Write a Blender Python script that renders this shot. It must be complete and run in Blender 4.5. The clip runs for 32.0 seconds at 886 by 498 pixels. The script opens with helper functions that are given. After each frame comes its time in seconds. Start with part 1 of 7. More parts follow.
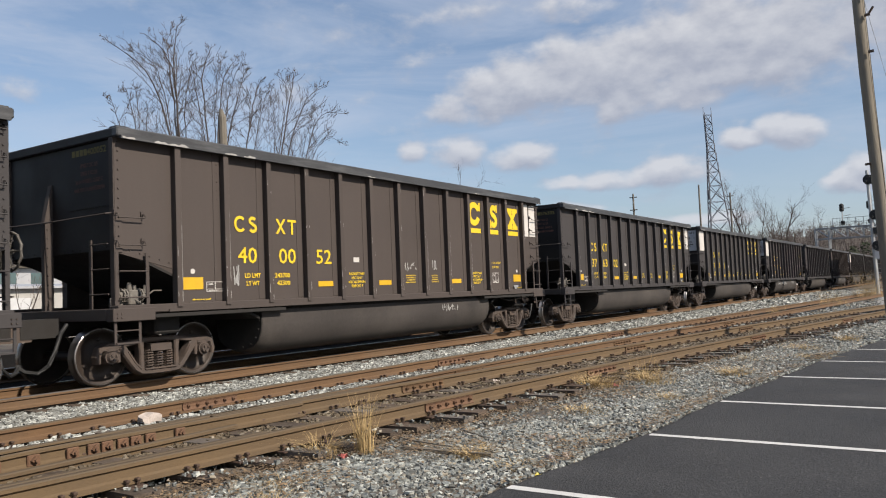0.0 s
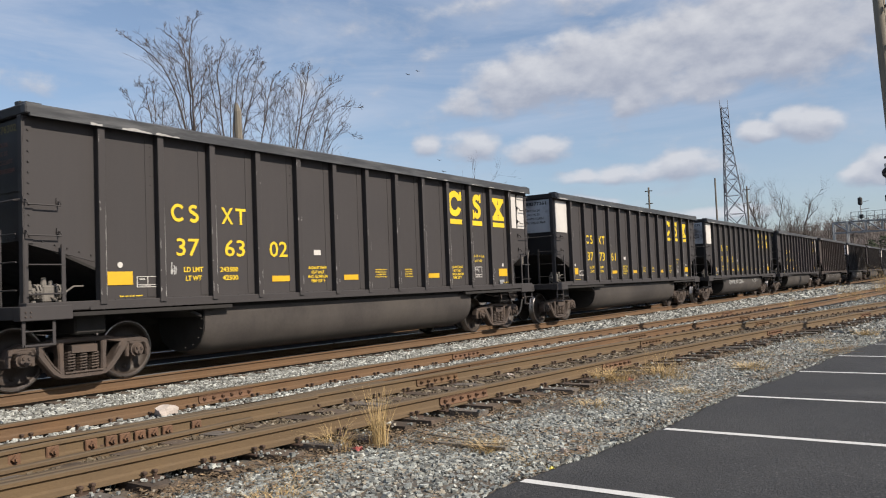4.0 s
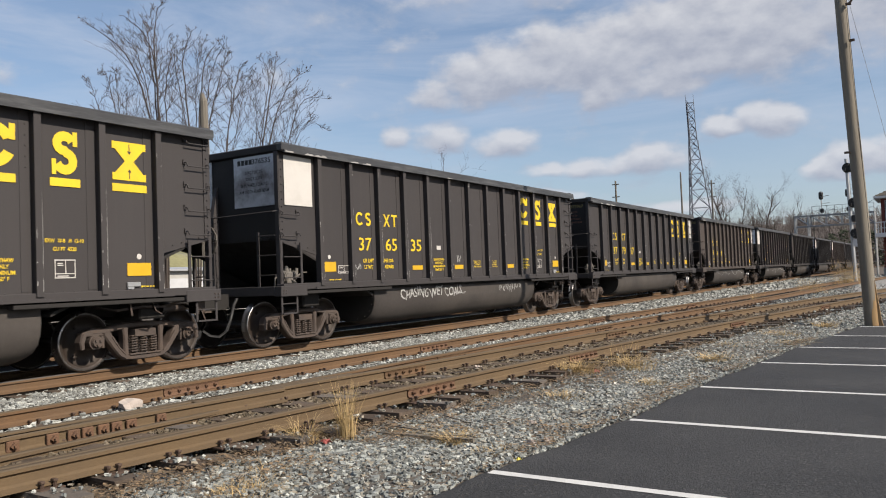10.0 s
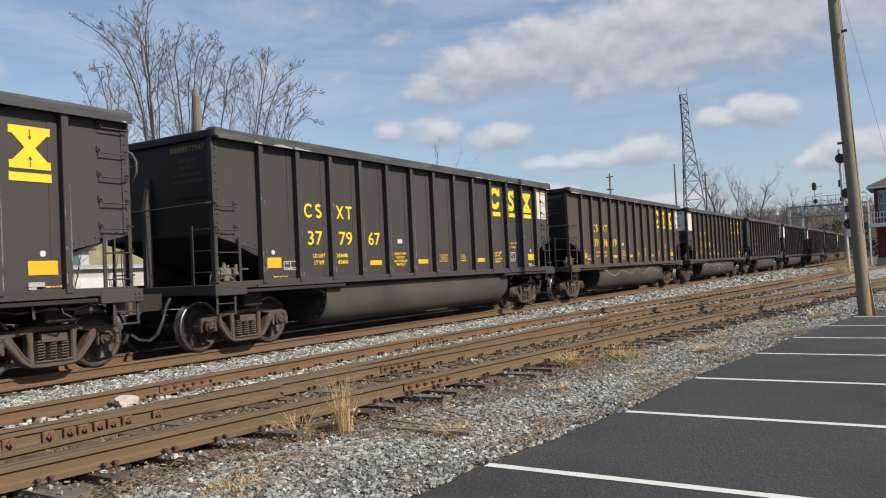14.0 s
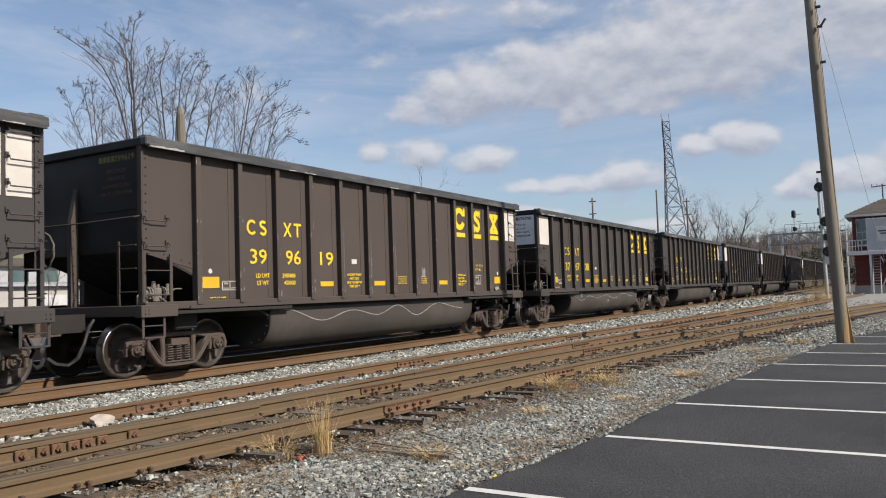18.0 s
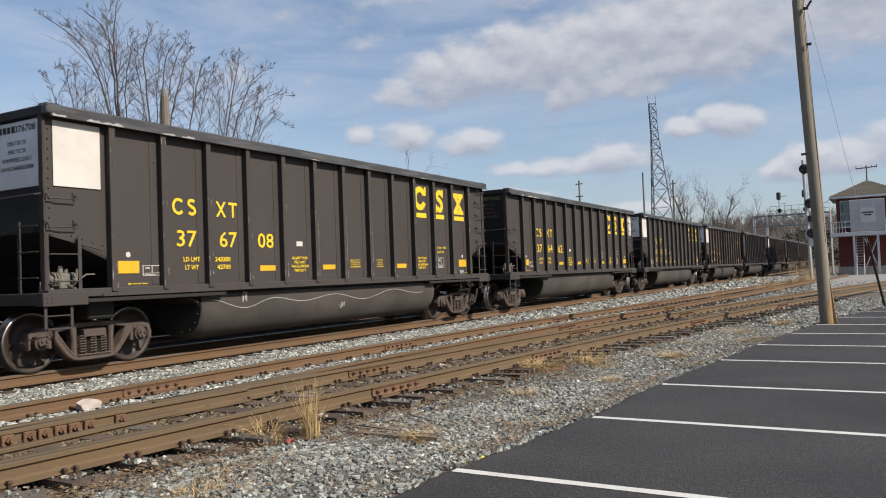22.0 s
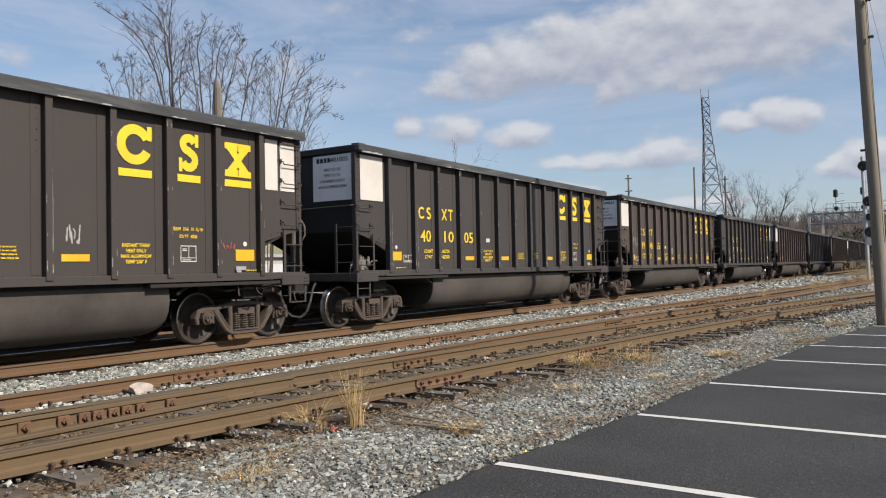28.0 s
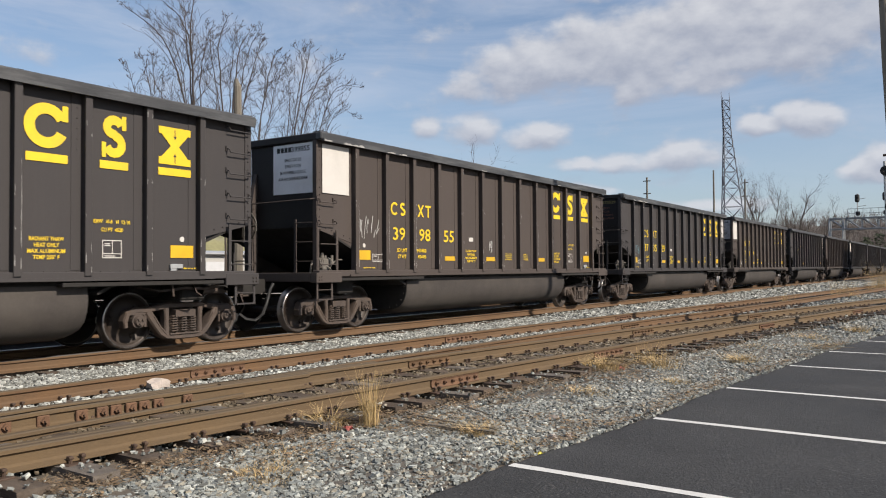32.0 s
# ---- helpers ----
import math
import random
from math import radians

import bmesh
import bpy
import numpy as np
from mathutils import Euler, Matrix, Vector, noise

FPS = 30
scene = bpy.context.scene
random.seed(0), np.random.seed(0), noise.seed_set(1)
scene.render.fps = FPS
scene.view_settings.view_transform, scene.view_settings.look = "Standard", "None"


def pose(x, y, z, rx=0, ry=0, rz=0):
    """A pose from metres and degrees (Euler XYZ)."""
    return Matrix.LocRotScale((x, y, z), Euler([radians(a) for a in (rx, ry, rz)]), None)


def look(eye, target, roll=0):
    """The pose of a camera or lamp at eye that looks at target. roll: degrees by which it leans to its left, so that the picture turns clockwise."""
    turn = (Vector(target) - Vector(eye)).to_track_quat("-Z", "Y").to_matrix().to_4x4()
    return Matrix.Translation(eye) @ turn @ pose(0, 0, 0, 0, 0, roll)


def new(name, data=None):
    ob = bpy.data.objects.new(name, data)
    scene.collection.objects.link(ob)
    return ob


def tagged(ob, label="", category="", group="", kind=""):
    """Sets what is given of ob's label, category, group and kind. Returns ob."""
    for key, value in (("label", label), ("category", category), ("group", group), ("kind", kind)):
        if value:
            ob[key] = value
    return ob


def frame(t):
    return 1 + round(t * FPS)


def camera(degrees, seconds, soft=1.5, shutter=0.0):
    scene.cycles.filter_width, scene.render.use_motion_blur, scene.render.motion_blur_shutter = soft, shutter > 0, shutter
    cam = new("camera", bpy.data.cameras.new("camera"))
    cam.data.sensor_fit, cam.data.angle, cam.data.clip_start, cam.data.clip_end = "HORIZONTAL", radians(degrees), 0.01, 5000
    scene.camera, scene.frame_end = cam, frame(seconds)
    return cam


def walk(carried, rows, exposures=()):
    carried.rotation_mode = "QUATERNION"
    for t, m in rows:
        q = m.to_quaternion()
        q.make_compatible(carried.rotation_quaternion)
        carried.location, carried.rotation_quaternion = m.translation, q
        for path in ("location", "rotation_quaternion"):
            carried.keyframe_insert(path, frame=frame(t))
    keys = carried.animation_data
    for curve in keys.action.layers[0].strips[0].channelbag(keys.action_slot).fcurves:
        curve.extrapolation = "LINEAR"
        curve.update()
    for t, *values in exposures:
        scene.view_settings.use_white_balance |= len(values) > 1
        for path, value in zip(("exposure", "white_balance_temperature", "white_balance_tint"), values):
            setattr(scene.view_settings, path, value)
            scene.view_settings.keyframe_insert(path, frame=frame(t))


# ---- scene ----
EYE = 1.55
cam = camera(58.5, 32.0, soft=1.1, shutter=0.1)
# seconds, yaw, pitch, roll of a camera held in the hand from one standpoint
PATH = [
    (0, 33.13, 3.12, 2.36),
    (0.5, 33.27, 2.93, 2.24),
    (1, 33.00, 2.95, 2.08),
    (1.5, 33.09, 2.89, 2.12),
    (2, 33.39, 2.93, 2.30),
    (2.5, 33.33, 2.78, 2.44),
    (3, 34.11, 2.83, 2.32),
    (3.5, 34.39, 2.80, 2.43),
    (5.5, 32.82, 2.34, 1.72),
    (6, 32.71, 2.44, 1.93),
    (6.5, 32.71, 2.55, 2.02),
    (7, 32.69, 2.57, 2.08),
    (7.5, 32.10, 2.29, 2.07),
    (8, 31.66, 2.19, 1.99),
    (8.5, 31.43, 2.08, 1.74),
    (9, 31.36, 2.03, 1.64),
    (9.5, 31.68, 2.08, 1.81),
    (10, 31.88, 2.07, 2.22),
    (10.5, 32.22, 2.16, 2.57),
    (11, 32.58, 1.98, 2.69),
    (11.5, 32.39, 1.90, 2.62),
    (12, 32.62, 1.69, 2.54),
    (12.5, 32.52, 1.68, 2.61),
    (13, 32.56, 1.93, 2.67),
    (13.5, 32.47, 1.82, 2.77),
    (14, 31.52, 1.61, 2.73),
    (14.5, 31.14, 1.39, 2.68),
    (16.5, 30.43, 2.69, 1.91),
    (17, 30.55, 3.32, 2.04),
    (17.5, 30.44, 3.20, 2.01),
    (18, 30.24, 3.14, 1.93),
    (18.5, 30.26, 3.17, 1.92),
    (19, 30.36, 3.18, 1.86),
    (19.5, 30.38, 3.02, 1.92),
    (20, 30.33, 2.85, 2.06),
    (20.5, 30.38, 2.78, 2.06),
    (21, 29.22, 2.69, 2.28),
    (21.5, 29.27, 2.48, 2.36),
    (22, 29.32, 1.87, 2.17),
    (22.5, 29.74, 1.64, 2.08),
    (23, 30.19, 1.72, 2.12),
    (23.5, 30.92, 1.79, 2.10),
    (24, 30.96, 1.82, 1.98),
    (24.5, 31.25, 1.82, 1.85),
    (25, 31.01, 1.88, 1.66),
    (25.5, 31.42, 2.15, 1.33),
    (27.5, 32.45, 1.89, 1.09),
    (28, 32.63, 1.44, 1.14),
    (28.5, 32.33, 1.34, 1.11),
    (29, 32.66, 1.07, 0.87),
    (29.5, 33.02, 0.96, 0.68),
    (30, 33.52, 0.98, 0.56),
    (30.5, 33.77, 1.23, 0.61),
    (31, 33.84, 1.28, 0.64),
    (31.5, 34.21, 1.49, 0.59),
    (32, 33.82, 1.48, 0.39),
]

walk(cam, [(t, pose(0, 0, EYE, 90 + p, r, y)) for t, y, p, r in PATH])

# ---- light ----
SUN_DIR = Vector((0.79, -0.015, 0.60)).normalized()
sun_data = bpy.data.lights.new("sun", "SUN")
sun_data.energy, sun_data.angle, sun_data.color = 5.0, radians(0.6), (1.0, 0.895, 0.765)
sun = new("sun", sun_data)
sun.matrix_world = look(SUN_DIR * 50, (0, 0, 0))
scene.view_settings.exposure = 0.43


def nd(tree, kind, **kw):
    n = tree.nodes.new(kind)
    for k, v in kw.items():
        if k == "op":
            n.operation = v
        elif k == "clamp":
            n.use_clamp = v
        elif k == "blend":
            n.data_type, n.blend_type = "RGBA", v
    return n


def put(tree, node, **inputs):
    for k, v in inputs.items():
        key = int(k[1:]) if k[0] == "i" and k[1:].isdigit() else k.replace("_", " ")
        sock = node.inputs[key]
        if isinstance(v, bpy.types.NodeSocket):
            tree.links.new(v, sock)
        else:
            sock.default_value = v
    return node


def calc(tree, op, a, b=0.0, c=0.0, clamp=False):
    n = nd(tree, "ShaderNodeMath", op=op, clamp=clamp)
    return put(tree, n, i0=a, i1=b, i2=c).outputs[0]


def mixc(tree, fac, a, b, blend="MIX"):
    n = nd(tree, "ShaderNodeMix", blend=blend)
    put(tree, n, i0=fac, i6=a, i7=b)
    return n.outputs[2]


def rgba(c):
    return (c[0], c[1], c[2], 1.0)


def make_world():
    sky_world = bpy.data.worlds.new("sky")
    sky_world.use_nodes = True
    t = sky_world.node_tree
    t.nodes.clear()
    sky = t.nodes.new("ShaderNodeTexSky")
    sky.sky_type, sky.sun_disc = "NISHITA", False
    sky.sun_elevation = math.asin(SUN_DIR.z)
    sky.sun_rotation = math.atan2(SUN_DIR.x, SUN_DIR.y)
    sky.altitude, sky.air_density, sky.dust_density, sky.ozone_density = 100, 1.0, 1.2, 1.3
    co = t.nodes.new("ShaderNodeTexCoord").outputs["Generated"]
    sep = put(t, t.nodes.new("ShaderNodeSeparateXYZ"), i0=co)
    x, y, z = sep.outputs
    az = calc(t, "MULTIPLY", calc(t, "ARCTAN2", calc(t, "MULTIPLY", x, -1.0), y), 57.2958)
    el = calc(t, "MULTIPLY", calc(t, "ARCSINE", z), 57.2958)
    here = put(t, t.nodes.new("ShaderNodeCombineXYZ"), i0=az, i1=el).outputs[0]

    def vec(op, a, b):
        n = put(t, t.nodes.new("ShaderNodeVectorMath"), i0=a, i1=b)
        n.operation = op
        return n

    def density(da, de):
        """How thick the cloud is, looking that many degrees aside and up."""
        v = vec("ADD", here, (da, de, 0)).outputs[0]
        warp = put(t, nd(t, "ShaderNodeTexNoise"), Vector=v, Scale=0.22, Detail=3.0, Roughness=0.5).outputs[1]
        w = vec("ADD", v, vec("MULTIPLY", vec("SUBTRACT", warp, (0.5, 0.5, 0.5)).outputs[0], (2.6, 1.5, 0)).outputs[0]).outputs[0]
        total = None
        for a, e, wa, he, wt in CLOUDS:
            q = vec("MULTIPLY", vec("SUBTRACT", w, (a, e, 0)).outputs[0], (1 / wa, 1 / he, 0)).outputs[0]
            q = vec("DOT_PRODUCT", q, q).outputs["Value"]
            g = calc(t, "MULTIPLY_ADD", q, -0.55, wt)
            total = g if total is None else calc(t, "SMOOTH_MAX", total, g, 0.25)
        total = calc(t, "MAXIMUM", total, -0.5)
        flat_v = vec("MULTIPLY", v, (0.75, 1.25, 1)).outputs[0]
        puff = put(t, nd(t, "ShaderNodeTexNoise"), Vector=flat_v, Scale=0.36, Detail=7.0, Roughness=0.55).outputs[0]
        wide = put(t, nd(t, "ShaderNodeTexNoise"), Vector=flat_v, Scale=0.07, Detail=3.0, Roughness=0.5).outputs[0]
        far = calc(t, "MULTIPLY", calc(t, "SUBTRACT", wide, 0.47), 0.9)
        base = calc(t, "MAXIMUM", total, far)
        return calc(t, "MULTIPLY_ADD", calc(t, "SUBTRACT", puff, 0.5), 1.9, base)

    dens = density(0.0, 0.0)
    sunward = density(-0.1, 0.85)
    cover = put(t, nd(t, "ShaderNodeMapRange"), i0=dens, i1=0.05, i2=0.85, i3=0.0, i4=1.0)
    cover.interpolation_type = "SMOOTHSTEP"
    # lit where the cloud thins out towards the sun, grey below
    lit = calc(t, "MULTIPLY_ADD", calc(t, "SUBTRACT", dens, sunward), 0.95, 0.38, clamp=True)
    cloud = mixc(t, lit, rgba((3.15, 3.2, 3.6)), rgba((6.15, 6.0, 5.9)))
    # thin high cloud drawn out in long streaks
    spun = put(t, t.nodes.new("ShaderNodeMapping"), Vector=here)
    spun.inputs["Rotation"].default_value = (0, 0, radians(14))
    spun.inputs["Scale"].default_value = (0.045, 0.22, 1)
    streaks = put(t, nd(t, "ShaderNodeTexNoise"), Vector=spun.outputs[0], Scale=1.0, Detail=7.0, Roughness=0.62, Distortion=0.7).outputs[0]
    thin = put(t, nd(t, "ShaderNodeMapRange"), i0=streaks, i1=0.40, i2=0.72, i3=0.0, i4=0.60).outputs[0]
    thin = calc(t, "MULTIPLY", thin, put(t, nd(t, "ShaderNodeMapRange"), i0=el, i1=3.0, i2=16.0, i3=0.25, i4=1.0).outputs[0])
    clear = mixc(t, thin, sky.outputs[0], rgba((5.2, 5.5, 6.2)))
    cl = mixc(t, calc(t, "MULTIPLY", cover.outputs[0], 0.90), clear, cloud)
    veil = put(t, nd(t, "ShaderNodeMapRange"), i0=el, i1=0.0, i2=26.0, i3=0.26, i4=0.14).outputs[0]
    cl = mixc(t, veil, cl, rgba((3.7, 4.7, 6.9)))
    bg = put(t, t.nodes.new("ShaderNodeBackground"), Color=cl, Strength=0.0885)
    t.links.new(bg.outputs[0], t.nodes.new("ShaderNodeOutputWorld").inputs[0])
    scene.world = sky_world


# cloud banks: azimuth, elevation, half width, half height, weight
CLOUDS = [
    (31.6, 13.2, 2.1, 1.28, 0.85), (29.6, 14.0, 2.5, 1.92, 1.00), (26.6, 14.4, 3.0, 2.13, 1.05), (23.2, 14.8, 3.0, 2.34, 1.10), (19.6, 15.0, 3.5, 2.56, 1.15), (15.0, 15.4, 4.0, 2.98, 1.20), (10.5, 15.7, 4.5, 2.98, 1.15),
    (6.0, 16.2, 4.2, 2.98, 1.05), (0.5, 17.0, 5.2, 3.41, 1.00), (-6.5, 17.5, 6.2, 3.98, 0.90), (20.7, 12.3, 1.6, 0.85, 0.85), (13.0, 18.4, 5.0, 1.99, 0.85),
    (34.7, 10.0, 1.4, 0.81, 0.88), (31.8, 10.1, 2.0, 1.08, 1.03), (27.1, 9.6, 2.5, 1.08, 0.93), (24.2, 7.5, 2.3, 0.61, 0.88), (20.2, 7.6, 3.1, 0.81, 1.03), (16.9, 7.7, 2.5, 1.01, 1.08),
    (11.6, 9.4, 1.7, 0.68, 0.88), (8.9, 9.7, 1.8, 1.08, 1.13), (5.3, 6.0, 1.8, 0.81, 0.98), (2.4, 6.7, 2.6, 1.22, 1.08), (-2.0, 7.2, 3.4, 1.49, 0.98), (24.0, 5.5, 3.4, 0.54, 0.68), (15.0, 4.2, 5.2, 0.54, 0.73),
    (30.0, 19.6, 5.0, 1.14, 0.55), (23.5, 19.4, 4.2, 1.14, 0.60),
]
make_world()

# ---- materials ----
MATS = {}
COLOR_SCALE = 0.79  # base colours cut by a fifth against the raised exposure, to deepen shade


def material(name, color, rough=0.7, metal=0.0, var=0.25, scale=6.0, bump=0.15, fine=60.0, other=None, other_amt=0.4,
             streak=0.0, island=0.0, spec=0.5, stretch=(1, 1, 1), rand=0.0):
    """Base colour with a broad and a fine variation, a second colour in patches, and fine relief."""
    if name in MATS:
        return MATS[name]
    m = bpy.data.materials.new(name)
    m.use_nodes = True
    t = m.node_tree
    b = t.nodes["Principled BSDF"]
    co = t.nodes.new("ShaderNodeTexCoord").outputs["Object"]
    mp = put(t, t.nodes.new("ShaderNodeMapping"), Vector=co)
    mp.inputs["Scale"].default_value = stretch
    info = t.nodes.new("ShaderNodeObjectInfo")
    off = put(t, t.nodes.new("ShaderNodeVectorMath"), i0=mp.outputs[0], i1=(0, 0, 0))
    off.operation = "ADD"
    sc = put(t, t.nodes.new("ShaderNodeVectorMath"), i0=(37.0, 17.0, 53.0))
    sc.operation = "SCALE"
    t.links.new(info.outputs["Random"], sc.inputs["Scale"])
    t.links.new(sc.outputs[0], off.inputs[1])
    v = off.outputs[0]
    broad = put(t, nd(t, "ShaderNodeTexNoise"), Vector=v, Scale=scale, Detail=5.0, Roughness=0.6).outputs[0]
    small = put(t, nd(t, "ShaderNodeTexNoise"), Vector=v, Scale=fine, Detail=4.0, Roughness=0.65).outputs[0]
    fac = calc(t, "ADD", calc(t, "MULTIPLY", calc(t, "SUBTRACT", broad, 0.5), var * 3.2), calc(t, "MULTIPLY", calc(t, "SUBTRACT", small, 0.5), var * 2.0))
    if rand:
        fac = calc(t, "ADD", fac, calc(t, "MULTIPLY", calc(t, "SUBTRACT", info.outputs["Random"], 0.5), rand))
    if island:
        geo = t.nodes.new("ShaderNodeNewGeometry")
        fac = calc(t, "ADD", fac, calc(t, "MULTIPLY", calc(t, "SUBTRACT", geo.outputs["Random Per Island"], 0.5), island))
    gain = calc(t, "ADD", fac, 1.0)
    col = mixc(t, 1.0, rgba([c * COLOR_SCALE for c in color]), gain, "MULTIPLY")
    if other:
        patch = put(t, nd(t, "ShaderNodeTexNoise"), Vector=v, Scale=scale * 0.45, Detail=6.0, Roughness=0.68).outputs[0]
        pf = put(t, nd(t, "ShaderNodeMapRange"), i0=patch, i1=0.46, i2=0.66, i3=0.0, i4=other_amt).outputs[0]
        col = mixc(t, pf, col, rgba([c * COLOR_SCALE for c in other]))
    if streak:
        smap = put(t, t.nodes.new("ShaderNodeMapping"), Vector=v)
        smap.inputs["Scale"].default_value = (5.0, 5.0, 0.35)
        st = put(t, nd(t, "ShaderNodeTexNoise"), Vector=smap.outputs[0], Scale=2.2, Detail=5.0, Roughness=0.6).outputs[0]
        sf = put(t, nd(t, "ShaderNodeMapRange"), i0=st, i1=0.48, i2=0.75, i3=0.0, i4=streak).outputs[0]
        col = mixc(t, sf, col, rgba((0.126, 0.107, 0.091)))
    t.links.new(col, b.inputs["Base Color"])
    rg = put(t, nd(t, "ShaderNodeMapRange"), i0=broad, i1=0.3, i2=0.7, i3=max(0.05, rough - 0.1), i4=min(1.0, rough + 0.1)).outputs[0]
    t.links.new(rg, b.inputs["Roughness"])
    b.inputs["Metallic"].default_value = metal
    b.inputs["Specular IOR Level"].default_value = spec
    if bump:
        bp = put(t, t.nodes.new("ShaderNodeBump"), Height=small, Strength=bump, Distance=0.02)
        t.links.new(bp.outputs[0], b.inputs["Normal"])
    MATS[name] = m
    return m


PAINT = material("weathered_black_paint", (0.0525, 0.0482, 0.0492), 0.66, var=0.07, scale=1.2, fine=25, bump=0.04, streak=0.03, rand=0.12, spec=0.22)
# car ends take a darker black than the sides
PAINT_END = material("end_black_paint", (0.024, 0.0225, 0.0230), 0.6, var=0.15, scale=1.5, fine=25, bump=0.04, spec=0.22, other=(0.034, 0.029, 0.026), other_amt=0.5)
PAINT_WARM = material("dusty_black_paint", (0.0545, 0.0480, 0.0460), 0.68, var=0.08, scale=1.2, fine=25, bump=0.04, streak=0.03, rand=0.12, spec=0.22)
PAINT_BROWN = material("weathered_brown_paint", (0.0735, 0.0605, 0.0555), 0.68, var=0.08, scale=1.2, fine=25, bump=0.04, streak=0.03, rand=0.12, spec=0.22)
CHORD = material("scuffed_chord_paint", (0.050, 0.052, 0.057), 0.55, var=0.3, scale=5.0, fine=30, bump=0.05, other=(0.20, 0.205, 0.21), other_amt=0.35, spec=0.3, stretch=(3, 0.35, 3))
VALVE = material("dusty_grey_casting", (0.15, 0.138, 0.124), 0.8, var=0.45, scale=8, fine=50, bump=0.2, other=(0.10, 0.085, 0.07), other_amt=0.6)
TUB = material("dusty_tub_steel", (0.052, 0.0455, 0.0425), 0.7, var=0.30, scale=0.9, fine=18, bump=0.05, other=(0.105, 0.092, 0.08), other_amt=0.5, spec=0.3)
# underframe black, with the shade under the car put into the colour
UNDER = material("shade_dark_underframe", (0.016, 0.014, 0.013), 0.85, var=0.3, scale=5, fine=40, bump=0.1)
TRUCK = material("dusty_cast_steel", (0.068, 0.051, 0.043), 0.75, var=0.3, scale=6, fine=50, bump=0.2, other=(0.11, 0.072, 0.05), other_amt=0.45)
WHEEL = material("dark_wheel_steel", (0.036, 0.0255, 0.020), 0.6, metal=0.2, var=0.25, scale=7, fine=50, bump=0.1)
POLISHED = material("polished_rail_top", (0.11, 0.10, 0.095), 0.6, metal=0.0, spec=0.06, var=0.06, scale=9, fine=80, bump=0.02)
TREAD = material("polished_tread", (0.34, 0.32, 0.31), 0.34, metal=1.0, var=0.08, scale=9, fine=80, bump=0.03)
YELLOW = material("yellow_lettering", (0.78, 0.55, 0.015), 0.6, var=0.12, scale=4, fine=50, bump=0.0, other=(0.45, 0.33, 0.05), other_amt=0.25)
WHITE = material("white_marking", (0.60, 0.575, 0.545), 0.6, var=0.06, scale=3, fine=40, bump=0.0, other=(0.45, 0.42, 0.38), other_amt=0.4)
SIGNWHITE = material("white_sign_paint", (0.98, 0.98, 1.0), 0.6, var=0.05, scale=3, fine=40, bump=0.0, other=(0.55, 0.52, 0.50), other_amt=0.25)
BARE = material("bare_aluminium", (0.66, 0.67, 0.70), 0.5, metal=0.35, var=0.12, scale=2, fine=40, bump=0.03, other=(0.10, 0.075, 0.065), other_amt=0.85)
INK = material("black_stencil", (0.03, 0.03, 0.03), 0.7, var=0.1, bump=0.0)
CHALK = material("chalk_marks", (0.40, 0.40, 0.39), 0.8, var=0.3, scale=20, bump=0.0)
OLIVE = material("brown_olive_rail", (0.124, 0.082, 0.042), 0.85, var=0.22, scale=3, fine=70, bump=0.2, other=(0.105, 0.070, 0.038), other_amt=0.6, stretch=(1, 0.4, 1))
RUST = material("rusted_rail_web", (0.128, 0.072, 0.034), 0.85, var=0.28, scale=3, fine=70, bump=0.25, other=(0.135, 0.088, 0.050), other_amt=0.6, stretch=(1, 0.4, 1))
RAILTOP = material("worn_rail_head", (0.112, 0.084, 0.056), 0.78, metal=0.0, spec=0.2, var=0.15, scale=3, fine=60, bump=0.06, stretch=(1, 0.15, 1))
RUSTRED = material("red_rust_plate", (0.145, 0.078, 0.044), 0.9, var=0.3, scale=5, fine=80, bump=0.3)
STEELBLACK = material("oily_iron", (0.070, 0.042, 0.028), 0.7, var=0.3, scale=8, fine=60, bump=0.2)
TIE = material("creosoted_tie", (0.105, 0.080, 0.062), 0.9, var=0.4, scale=6, fine=45, bump=0.6, spec=0.15, other=(0.15, 0.125, 0.105), other_amt=0.6, stretch=(0.25, 1, 1), rand=0.5)
TIEGREY = material("weathered_tie_end", (0.125, 0.106, 0.090), 0.95, var=0.3, scale=9, fine=60, bump=0.5, rand=0.3)
FADED = material("faded_stencil", (0.20, 0.16, 0.05), 0.8, var=0.3, scale=9, bump=0.0)
REDDULL = material("faded_red_stencil", (0.15, 0.065, 0.05), 0.8, var=0.3, scale=9, bump=0.0)
SCUFF = material("scuffed_bare_edge", (0.36, 0.35, 0.34), 0.55, metal=0.1, var=0.3, scale=9, fine=50, bump=0.0)
AMBER = material("amber_reflector", (0.66, 0.40, 0.012), 0.5, var=0.12, scale=4, fine=50, bump=0.0, other=(0.42, 0.27, 0.03), other_amt=0.3)


